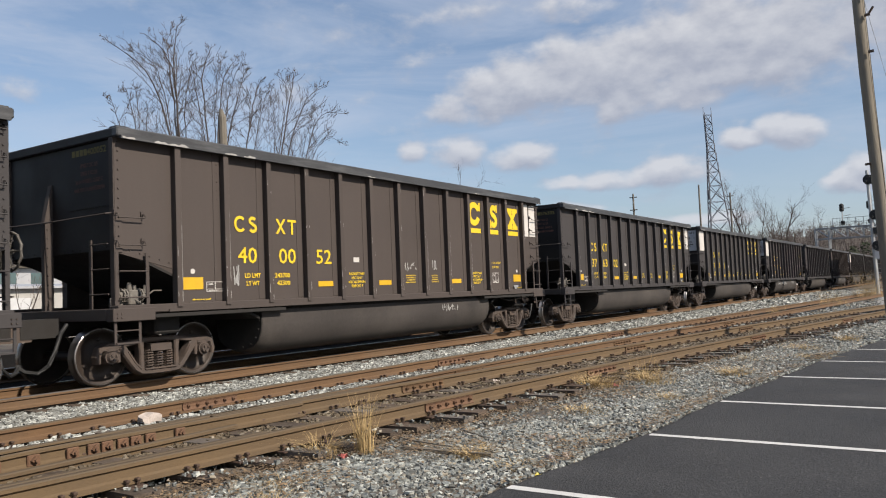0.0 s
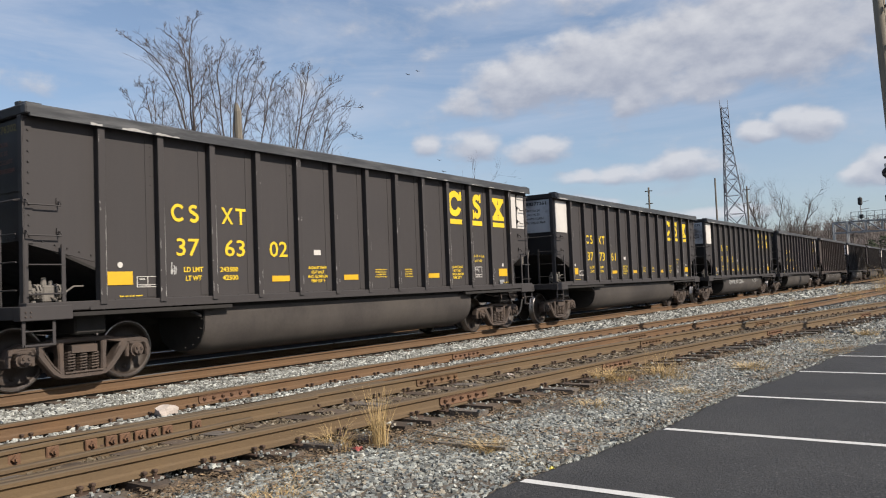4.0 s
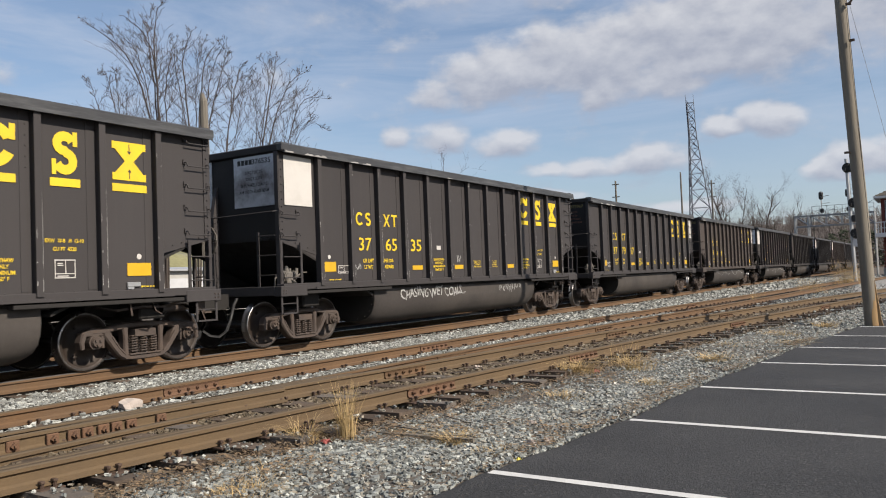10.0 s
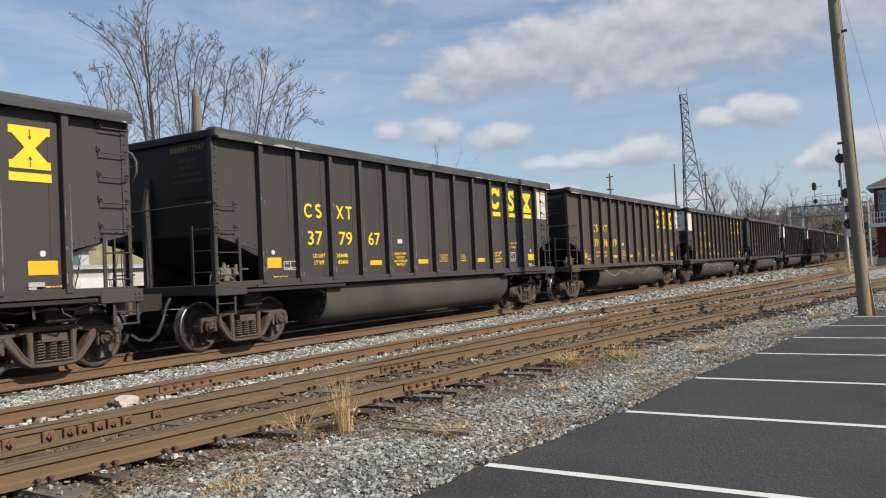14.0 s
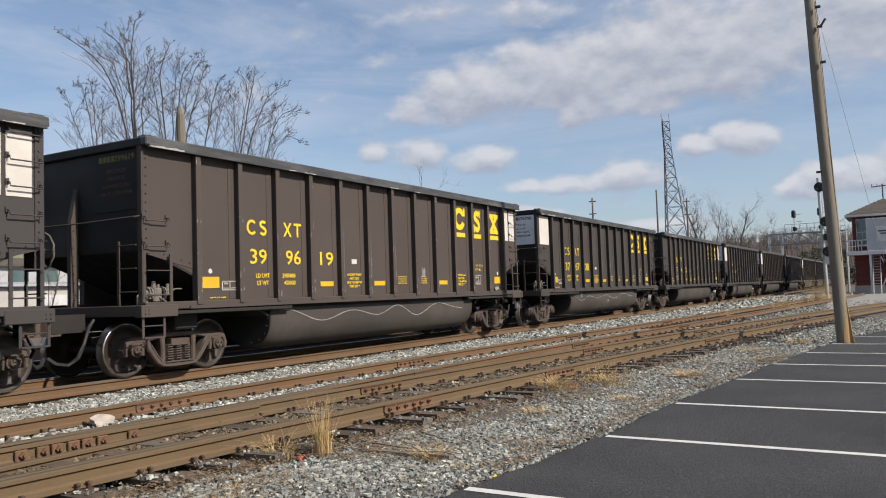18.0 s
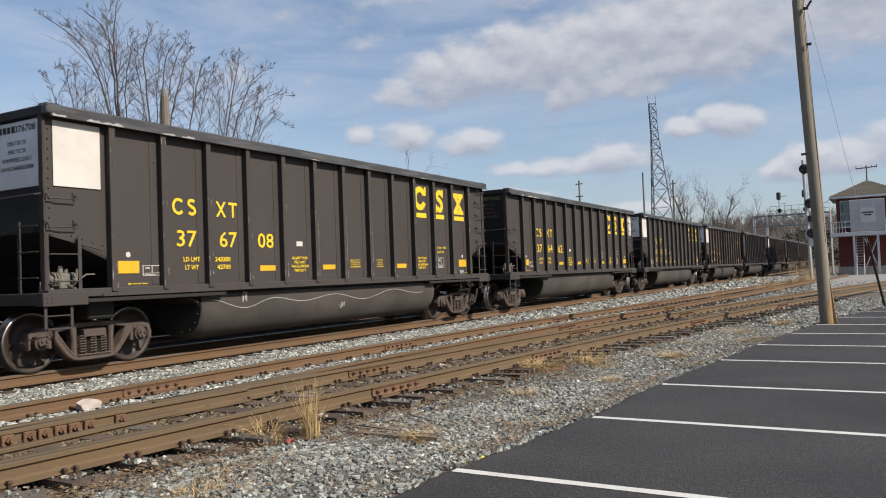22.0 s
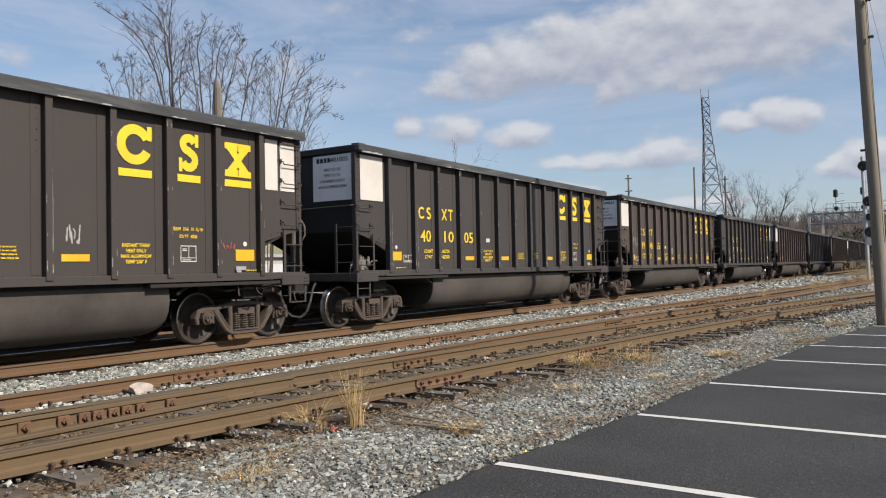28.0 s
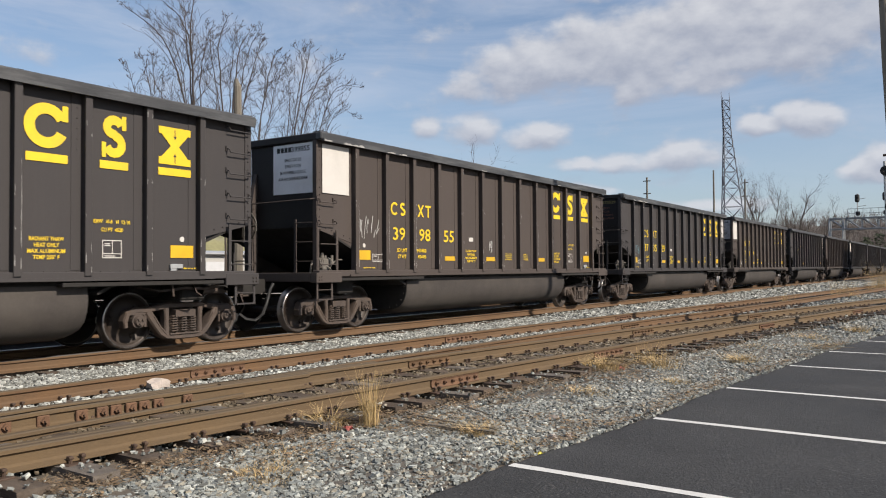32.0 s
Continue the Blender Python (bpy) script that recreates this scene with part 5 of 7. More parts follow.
make_rail(rail_d, YS, ZN, near_track, web=OLIVE)
make_rail(lambda y: rail_d(y) - 1.505, [y for y in YS if y >= 6.0], ZN, near_track, web=OLIVE)
# frog and guard rails where the two inner rails meet
frog = empty("rail_frog", label="rusty bolted rail frog with guard rails", category="rail crossing", kind="structure")
make_rail(lambda y: rail_b(y) + 1.505 + 0.0, [-10, 0, 2, 4, 6.5], ZN, frog, web=OLIVE)
make_rail(lambda y: rail_d(y) - 1.505 + 0.10 if y > 4 else rail_d(4) - 1.405 + 0.09 * (4 - y), [-10, 0, 2, 4, 5, 6.0, 7.2], ZN, frog, web=OLIVE)
make_rail(lambda y: rail_d(y) - 0.12, [-10, 0, 2, 4, 5.5], ZN - 0.004, frog, web=OLIVE)
make_rail(lambda y: rail_d(y) - 1.505 - 0.11, [-10, 0, 2, 4, 5, 6.0, 7.5, 8.6], ZN, frog, web=OLIVE)

make_rail(lambda y: rail_b(y) + 1.505 + 0.22 + 0.012 * (6.2 - y), [-10, 0, 2, 4, 5, 6.2], ZN - 0.115, frog, web=OLIVE)


def m_joint():
    """A fishplate with six bolts."""
    bm = bmnew()
    prism(bm, [(0.012, 0.03), (0.045, 0.018), (0.05, 0.03), (0.03, 0.06), (0.03, 0.105), (0.042, 0.128), (0.012, 0.125)], "y", -0.46, 0.46)
    for k in range(6):
        y = -0.38 + k * 0.152
        rod(bm, (0.03, y, 0.082), (0.062, y, 0.082), 0.022, seg=6)
        rod(bm, (0.06, y, 0.082), (0.085, y, 0.082), 0.012, seg=6)
    return bm


def joints(fx, ys, parent, mat):
    for y in ys:
        a = math.degrees(math.atan2(fx(y + 0.2) - fx(y - 0.2), 0.4))
        shared("joint", "fishplate", m_joint, mat, parent, "bolted rail joint bar", pose(fx(y), y, ZN - 0.17, 0, 0, -a))


joints(rail_d, (8.19, 12.1, 19.5, 27.0), near_track, RUSTRED)
joints(lambda y: rail_d(y) - 1.505, (9.6, 16.5, 23.0), near_track, RUST)
joints(rail_b, (7.3, 13.2, 21.0, 29.0), siding, RUSTRED)
joints(lambda y: rail_b(y) + 1.505, (6.78, 8.2, 11.5, 18.0, 26.0), siding, RUST)


def m_block():
    """A spacer block with a square-headed bolt, as on a frog."""
    bm = bmnew()
    box(bm, 0.012, 0.045, -0.06, 0.06, 0.02, 0.125, 0.008)
    rod(bm, (0.04, 0, 0.075), (0.075, 0, 0.075), 0.036, seg=4)
    rod(bm, (0.07, 0, 0.075), (0.10, 0, 0.075), 0.018, seg=6)
    return bm


for y in (3.65, 4.0, 4.36, 4.56, 4.70, 4.86, 5.0, 5.16, 5.5):
    shared("block", "bolted_block", m_block, RUSTRED, frog, "", pose(rail_d(max(y, 4)) - 1.40, y, ZN - 0.17))


def m_tie(w, seed):
    """A worn wooden sleeper, split and rounded."""
    r = random.Random(seed)
    bm = bmnew()
    bmesh.ops.create_cube(bm, size=1.0, matrix=Matrix.Diagonal((w, 0.225, 0.17, 1)))
    bmesh.ops.subdivide_edges(bm, edges=[e for e in bm.edges if abs(e.verts[0].co.x - e.verts[1].co.x) > 0.5], cuts=7)
    for v in bm.verts:
        v.co.y += r.uniform(-0.014, 0.014)
        v.co.z += r.uniform(-0.012, 0.006)
    return bm


TIE_TOP = ZN - 0.17
rng = random.Random(5)


def plate():
    bm = bmnew()
    box(bm, -0.16, 0.16, -0.10, 0.10, 0.0, 0.018, 0.004)
    for s in (-1, 1):
        for t in (-0.05, 0.05):
            rod(bm, (s * 0.096, t, 0.018), (s * 0.096, t, 0.062), 0.014, seg=5)
            box(bm, s * 0.096 - 0.030, s * 0.096 + 0.018, t - 0.018, t + 0.018, 0.052, 0.074, 0.004)
    return bm


TIES = []
y = -0.93
k = 0
while y < 34:
    # long turnout ties join both tracks up to the frog, then each track has its own
    x1 = rail_d(y) + 0.50 + rng.uniform(-0.12, 0.10)
    if y < 12:
        x0 = rail_b(y) - 0.55
    else:
        x0 = rail_d(y) - 1.505 - 0.55
    TIES.append((y, x1))
    w = x1 - x0
    wq = round(w * 4) / 4
    shared(("tie", wq, k % 3), "tie", lambda: m_tie(wq, k % 3 + 10), TIE if k % 4 else TIEGREY, near_track, "", pose(x1 - wq / 2, y, TIE_TOP - 0.088 + rng.uniform(-0.012, 0.0), rng.uniform(-1, 1), 0, rng.uniform(-2.5, 2.5)))
    for f in (rail_d, lambda q: rail_d(q) - 1.505):
        shared("plate", "tie_plate", plate, STEELBLACK, near_track, "", pose(f(y), y, TIE_TOP - 0.026))
    shared("plate", "tie_plate", plate, STEELBLACK, siding, "", pose(rail_b(y), y, TIE_TOP - 0.03))
    if y >= 12:
        shared("plate", "tie_plate", plate, STEELBLACK, siding, "", pose(rail_b(y) + 1.505, y, TIE_TOP - 0.03))
        shared(("tie", 2.5, k % 3), "tie", lambda: m_tie(2.5, k % 3 + 10), TIE, siding, "", pose(rail_b(y) + 0.75, y, TIE_TOP - 0.088 + rng.uniform(-0.02, 0.0), 0, 0, rng.uniform(-2, 2)))
    y += 0.54 + rng.uniform(-0.03, 0.03)
    k += 1
y = -2.0
while y < 70:
    shared(("tie", 2.6, k % 3), "tie", lambda: m_tie(2.6, k % 3 + 10), TIE, main_track, "", pose(TRACK_X, y, RAIL_Z - 0.17 - 0.09, 0, 0, rng.uniform(-1, 1)))
    y += 0.55
    k += 1


# ---- ballast ----
def stones(name, mat, boxes, seed, label):
    """Loose broken stones strewn over stretches of ground; joined, as nobody could count them."""
    r = np.random.RandomState(seed)
    cube = np.array([(x, y, z) for x in (-1, 1) for y in (-1, 1) for z in (-1, 1)], float) * 0.72
    tri = np.array([(0, 1, 3), (0, 3, 2), (4, 6, 7), (4, 7, 5), (0, 4, 5), (0, 5, 1), (2, 3, 7), (2, 7, 6), (0, 2, 6), (0, 6, 4), (1, 5, 7), (1, 7, 3)])
    tie_y = np.array([t[0] for t in TIES])
    tie_x = np.array([t[1] for t in TIES])
    V, F, n = [], [], 0
    for fx0, fx1, y0, y1, count, lo, hi, zf in boxes:
        ys = r.uniform(y0, y1, count)
        us = r.uniform(0, 1, count)
        size = lo + (hi - lo) * r.uniform(0, 1, count) ** 2.2
        for yy, u, s in zip(ys, us, size):
            a, b = fx0(yy), fx1(yy)
            if b <= a:
                continue
            xx = a + (b - a) * u
            zz = max(-0.014, zf(xx, yy))
            if zf is between and yy < 34 and np.min(np.abs(tie_y - yy)) < 0.13 and r.uniform() < 0.85:
                continue
            if zf is ground_z:
                # bare dirt shows between the stones in patches, and the ties keep their tops clear
                bare = noise.noise(Vector((xx * 0.8, yy * 0.5, 7.0))) + 0.35 * noise.noise(Vector((xx * 3, yy * 3, 3.0)))
                if bare > 0.22 and r.uniform() < 0.72:
                    continue
                q = int(np.argmin(np.abs(tie_y - yy)))
                if xx < tie_x[q] + 0.04:
                    if abs(tie_y[q] - yy) < 0.15:
                        if r.uniform() < 0.96:
                            continue
                        zz = 0.115
                    else:
                        if r.uniform() < 0.45:
                            continue
                        zz = min(zz, 0.005)
            sh = cube * (1 + r.uniform(-0.55, 0.35, (8, 3))) * (s * r.uniform(0.7, 1.4), s * r.uniform(0.6, 1.2), s * r.uniform(0.45, 0.95))
            ang = r.uniform(0, 6.28)
            c, d = math.cos(ang), math.sin(ang)
            tlt = r.uniform(-0.6, 0.6)
            ct, dt = math.cos(tlt), math.sin(tlt)
            rot = sh @ np.array(((1, 0, 0), (0, ct, -dt), (0, dt, ct))) @ np.array(((c, -d, 0), (d, c, 0), (0, 0, 1)))
            z = zz + s * r.uniform(-0.1, 0.5)
            V.append(rot + (xx, yy, z))
            F.append(tri + n)
            n += 8
    V, F = np.concatenate(V), np.concatenate(F)
    me = bpy.data.meshes.new(name)
    me.vertices.add(len(V))
    me.vertices.foreach_set("co", V.ravel())
    me.loops.add(len(F) * 3)
    me.loops.foreach_set("vertex_index", F.ravel().astype(np.int32))
    me.polygons.add(len(F))
    me.polygons.foreach_set("loop_start", np.arange(0, len(F) * 3, 3, dtype=np.int32))
    me.update(calc_edges=True)
    me.shade_flat()
    me.materials.append(mat)
    return tagged(new(name, me), label, "ballast", kind="stuff")


bed = lambda x, y: 0.045
between = lambda x, y: 0.045
fill = lambda x, y: 0.08
edge = lambda y: lot_edge(y) - 0.02
stones("shoulder_ballast", STONE, [
    (lambda y: rail_d(y) + 0.10, edge, 2.6, 7.0, 36000, 0.008, 0.030, ground_z),
    (lambda y: rail_d(y) + 0.10, edge, 7.0, 12.0, 29000, 0.008, 0.028, ground_z),
    (lambda y: rail_d(y) + 0.10, edge, 12.0, 20.0, 22000, 0.010, 0.030, ground_z),
    (lambda y: rail_d(y) + 0.10, edge, 20.0, 36.0, 9000, 0.02, 0.045, ground_z),
    (lambda y: rail_d(y) - 1.42, lambda y: rail_d(y) - 0.08, 2.5, 24.0, 9000, 0.012, 0.03, between),
    (lambda y: rail_b(y) + 1.58, lambda y: rail_d(y) - 1.6, 10.0, 60.0, 5000, 0.03, 0.075, bed),
], 3, "grey crushed-stone ballast with dirt between the tracks and asphalt")
stones("track_dirt", STONE_BROWN, [
    (lambda y: rail_d(y) - 1.44, lambda y: rail_d(y) - 0.07, 2.5, 10.0, 9000, 0.012, 0.034, fill),
    (lambda y: rail_d(y) - 1.44, lambda y: rail_d(y) - 0.07, 10.0, 30.0, 14000, 0.018, 0.044, fill),
    (lambda y: max(rail_b(y) + 1.57, rail_d(y) - 2.6), lambda y: rail_d(y) - 1.57, 5.0, 30.0, 7000, 0.014, 0.034, fill),
    (lambda y: rail_d(y) + 0.07, lambda y: rail_d(y) + 0.75, 3.0, 26.0, 2200, 0.007, 0.020, fill),
], 6, "brown dirt and rusty stone chips between the rails")
stones("pale_ballast", STONE_PALE, [
    (lambda y: rail_b(y) + 0.08, lambda y: rail_b(y) + 1.36, 3.5, 26.0, 15000, 0.012, 0.034, lambda x, y: 0.10),
    (lambda y: TRACK_X + 0.95, lambda y: rail_b(y) - 0.10, 5.0, 12.0, 15000, 0.012, 0.034, lambda x, y: 0.10),
    (lambda y: TRACK_X + 0.95, lambda y: rail_b(y) - 0.10, 12.0, 22.0, 14000, 0.015, 0.038, lambda x, y: 0.10),
    (lambda y: TRACK_X + 0.95, lambda y: rail_b(y) - 0.10, 22.0, 45.0, 9000, 0.03, 0.065, lambda x, y: 0.10),
    (lambda y: TRACK_X + 0.95, lambda y: rail_b(y) - 0.10, 45.0, 90.0, 4000, 0.07, 0.13, lambda x, y: 0.09),
], 4, "pale crushed-stone ballast between the tracks")

# ---- plants ----
def grass_tuft(x, y, n, h, spread, seed, label, z=None):
    r = random.Random(seed)
    bm = bmnew()
    low = label == LOW
    for _ in range(int(n * (2.4 if low else 1.0))):
        a = r.uniform(0, math.tau)
        d = r.random() ** 0.7 * spread
        p = Vector((math.cos(a) * d * 0.5, math.sin(a) * d * 0.5, -0.02))
        hh = h * r.uniform(0.35, 1.0)
        b = a + r.uniform(-1.2, 1.2)
        lean = Vector((math.cos(b), math.sin(b), 0)) * (r.uniform(0.5, 1.8) if low else r.uniform(0.03, 0.42)) * hh
        w = Vector((-math.sin(a + r.uniform(-1, 1)), math.cos(a), 0)).normalized() * r.uniform(0.0016, 0.0036)
        prev = None
        for k in range(4):
            t = k / 3
            q = p + Vector((0, 0, hh * (t if not low else t * (1.3 - 0.5 * t)))) + lean * t * t
            ww = w * (1 - 0.8 * t)
            cur = (bm.verts.new(q - ww), bm.verts.new(q + ww))
            if prev:
                bm.faces.new((prev[0], prev[1], cur[1], cur[0]))
            prev = cur
    ob = part("grass_tuft", bm, STRAW, None, m=pose(x, y, ground_z(x, y) if z is None else z))
    return tagged(ob, label, "grass", "dry grass tufts", "stuff")


TALL = "tall tuft of dry straw-coloured grass in the ballast"
LOW = "low matted tuft of dry grass in the ballast"
for x, y, n, h, s, lab in (
        (-4.88, 5.99, 190, 0.62, 0.20, TALL), (-5.15, 5.70, 90, 0.34, 0.30, LOW), (-3.88, 6.36, 150, 0.16, 0.30, LOW), (-4.12, 12.1, 150, 0.30, 0.8, LOW), (-4.25, 12.3, 60, 0.42, 0.6, TALL), (-2.45, 16.6, 110, 0.16, 0.7, LOW), (-2.9, 18.5, 110, 0.18, 0.8, LOW), (-3.6, 16.0, 90, 0.14, 0.8, LOW),
        (-4.60, 11.2, 200, 0.30, 0.65, LOW), (-4.70, 4.65, 70, 0.12, 0.45, LOW), (-4.2, 6.5, 200, 0.10, 0.9, LOW), (-3.2, 13.5, 160, 0.20, 0.6, LOW),
        (-3.35, 6.2, 120, 0.10, 0.5, LOW), (-5.4, 44.0, 300, 0.95, 1.3, TALL), (-4.9, 58.0, 500, 1.9, 2.2, TALL), (-2.3, 21.0, 140, 0.25, 0.6, LOW),
        (-4.4, 4.2, 160, 0.12, 0.6, LOW), (-4.0, 9.2, 140, 0.12, 0.7, LOW), (-3.4, 10.6, 120, 0.12, 0.5, LOW), (-6.6, 36.0, 160, 0.5, 0.8, TALL)):
    grass_tuft(x, y, n, h, s, int(x * 100 + y * 1000), lab)


def branch(bm, r, p, d, length, rad, depth, bend=0.20, up=0.10, kids=(3, 5)):
    """One crooked branch that forks on its way, down to fine twigs."""
    n = max(3, int(length / 0.28))
    n = min(n, 9)
    pts, radii, dirs = [p.copy()], [rad], [d.copy()]
    for i in range(n):
        d = (d + Vector((r.uniform(-1, 1), r.uniform(-1, 1), r.uniform(-1, 1))) * bend + Vector((0, 0, up))).normalized()
        p = p + d * (length / n)
        pts.append(p.copy())
        dirs.append(d.copy())
        radii.append(rad * (1 - 0.62 * (i + 1) / n))
    tube(bm, pts, radii, 5 if rad > 0.03 else 3, cap=False)
    if depth <= 0:
        return
    for k in range(r.randint(*kids)):
        i = min(n, max(1, int(n * r.uniform(0.28, 1.0) + 0.5)))
        dd = dirs[i]
        side = dd.cross(Vector((r.uniform(-1, 1), r.uniform(-1, 1), r.uniform(-1, 1)))).normalized()
        a = radians(r.uniform(24, 58))
        nd_ = (dd * math.cos(a) + side * math.sin(a)).normalized()
        branch(bm, r, pts[i], nd_, length * r.uniform(0.50, 0.80), max(0.0065, radii[i] * r.uniform(0.55, 0.8)), depth - 1, bend, up, kids)


def bare_tree(x, y, z, stems, seed, label, depth=3, kids=(3, 5), thin=1.0):
    """A leafless tree of some stems: each starts beside the root, leans across and along, and has a height and a girth."""
    r = random.Random(seed)
    az = math.atan2(-x, y)
    across = Vector((math.cos(az), math.sin(az), 0))
    along = Vector((-math.sin(az), math.cos(az), 0))
    root = empty("bare_tree", pose(x, y, z), label=label, category="tree", group="bare winter trees")
    bt = bmnew()
    bc = bmnew()
    for off, lean, h, rad in stems:
        p0 = across * off + along * r.uniform(-0.3, 0.3) + Vector((0, 0, -0.3))
        d = (Vector((0, 0, 1)) + across * lean + along * r.uniform(-0.2, 0.2)).normalized()
        n = 8
        pts, radii = [p0.copy()], [rad]
        p = p0
        for i in range(n):
            d = (d + Vector((r.uniform(-1, 1), r.uniform(-1, 1), r.uniform(-0.3, 0.6))) * 0.10 + across * lean * 0.05).normalized()
            p = p + d * (h / n)
            pts.append(p.copy())
            radii.append(rad * (1 - 0.72 * (i + 1) / n))
        tube(bt, pts, radii, 7, cap=False)
        for k in range(9):
            i = r.choice((3, 4, 4, 5, 5, 6, 6, 7, 7, 8, 8))
            dd = (pts[i] - pts[i - 1]).normalized()
            side = (dd.cross(Vector((r.uniform(-1, 1), r.uniform(-1, 1), r.uniform(-1, 1))))).normalized()
            a = radians(r.uniform(22, 55))
            branch(bc, r, pts[i], (dd * math.cos(a) + side * math.sin(a)).normalized(), h * r.uniform(0.12, 0.24), max(0.008, radii[i] * 0.7) * thin, depth, kids=kids)
    part("trunk", bt, BARK, root)
    part("crown", bc, BARK, root, "bare branching twigs")
    return root


# ---- street furniture ----
def utility_pole():
    root = empty("utility_pole", pose(-1.36, 21.6, -0.02, 0, -1.85, 0), label="leaning weathered wooden utility pole at the edge of the asphalt", category="utility pole")
    bm = bmnew()
    tube(bm, [(0, 0, -0.5), (0, 0, 0.0), (0.01, 0, 3.0), (-0.02, 0, 6.5), (0.0, 0, 12.4)], [0.158, 0.155, 0.150, 0.140, 0.115], 16)
    part("shaft", bm, POLEWOOD, root, smooth=True)
    bm = bmnew()
    prism(bm, [(0.09, 0.0), (0.25, 0.0), (0.22, 0.15), (0.175, 0.75), (0.15, 1.1), (0.09, 1.1)], "y", -0.06, 0.08)
    part("splint", bm, POLEFOOT, root, "raw yellow wood splint")
    bm = bmnew()
    # bare wood where the weathered skin has split off, ragged at the top
    prev = None
    rag = random.Random(8)
    for k in range(15):
        a = radians(-80 + k * 9)
        top = 0.25 + 0.75 * math.sin(math.pi * k / 14) * rag.uniform(0.55, 1.0)
        cur = [bm.verts.new((math.cos(a) * q, math.sin(a) * q, z)) for q, z in ((0.162, 0.0), (0.160, top * 0.6), (0.157, top))]
        if prev:
            for j in range(2):
                bm.faces.new((prev[j], cur[j], cur[j + 1], prev[j + 1]))
        prev = cur
    part("worn_foot", bm, POLEFOOT, root, "orange-brown worn foot", smooth=True)
    for z in (4.2, 6.9, 7.8, 8.3):
        bm = box(bmnew(), 0.10 if z > 5 else -0.23, 0.22 if z > 5 else -0.1, -0.2, -0.12, z, z + 0.05)
        if z == 7.8:
            rod(bm, (0.17, -0.12, 7.83), (0.30, -0.14, 8.0), 0.03)
        part("bracket", bm, STEELBLACK, root)
    bm = bmnew()
    tube(bm, [(0.135, -0.08, 2.0), (0.128, -0.08, 5.0), (0.12, -0.08, 8.5)], 0.007, 5)
    part("ground_wire", bm, CABLE, root)
    bm = bmnew()
    for s in (-1, 1):
        tube(bm, [(s * 0.14, 0, 8.9), (s * 0.4, -0.05, 8.72), (s * 0.8, -0.05, 8.8), (s * 1.2, 0, 9.2)], 0.014, 5)
    part("cable_loop", bm, CABLE, root, "drooping black cable")
    return root


utility_pole()


def guy_wire():
    root = empty("guy_wire", label="steel guy wire with a black guard", category="guy wire")
    a, b = Vector((-0.13, 29.2, 0.0)), Vector((-1.58, 21.75, 8.6))
    bm = bmnew()
    tube(bm, [a, a.lerp(b, 0.5), b], 0.005, 5)
    part("wire", bm, GALV, root)
    bm = bmnew()
    tube(bm, [a, a.lerp(b, 0.24)], 0.04, 8)
    part("guard", bm, BLACK, root, "black plastic guard")


guy_wire()


def radio_mast():
    D = 180.0
    az = radians(13.72)
    root = empty("radio_mast", pose(-math.sin(az) * D, math.cos(az) * D, 0, 0, -1.65, 22), label="tall tapering steel lattice radio mast", category="radio mast")
    H = 38.0
    def hw(z):
        return 4.0 - (4.0 - 1.0) * min(1, z / (H * 0.8)) if z < H * 0.8 else 1.0
    legs = [(1, 0.0), (-0.5, 0.866), (-0.5, -0.866)]
    def leg(k, z):
        return Vector((legs[k][0] * hw(z), legs[k][1] * hw(z), z))
    for k in range(3):
        bm = bmnew()
        tube(bm, [leg(k, z) for z in (0, H * 0.4, H * 0.8, H)], [0.11, 0.10, 0.085, 0.07], 6)
        part("leg", bm, LATTICE, root)
    zs = [0, 5, 10, 14.5, 18.5, 22, 25, 27.5, 29.5, 31.5, 33.5, 35.5, 37.5]
    for i, (z0, z1) in enumerate(zip(zs, zs[1:])):
        for k in range(3):
            j = (k + 1) % 3
            for p, q, w in ((leg(k, z0), leg(j, z1), 0.068), (leg(j, z0), leg(k, z1), 0.068), (leg(k, z1), leg(j, z1), 0.05)):
                part("brace", rod(bmnew(), p, q, w, seg=4), LATTICE, root)
    bm = bmnew()
    for k in range(16):
        z = 4 + k * 2.1
        p = leg(0, z)
        rod(bm, p + Vector((0, -0.1, 0)), p + Vector((0, 0.1, 2.1)), 0.05, seg=4)
        rod(bm, leg(1, z), leg(1, z) + Vector((0.25, 0.3, 0)), 0.04, seg=4)
    part("ladder", bm, LATTICE, root)
    for k, l in ((0, 1.2), (1, 1.6)):
        part("antenna", rod(bmnew(), leg(k, H), leg(k, H) + Vector((0, 0, l)), 0.05), LATTICE, root)
    part("equipment_box", box(bmnew(), -1.5, -1.1, -1.6, -1.2, 19, 21), LATTICE, root)
    for z in (16, 14, 20):
        part("side_arm", rod(bmnew(), leg(2, z), leg(2, z) + Vector((-0.5, -2.4, 0.1)), 0.05, seg=4), LATTICE, root)
        part("antenna", rod(bmnew(), leg(2, z) + Vector((-0.5, -2.4, -0.6)), leg(2, z) + Vector((-0.5, -2.4, 0.8)), 0.05, seg=4), LATTICE, root)
    return root


radio_mast()


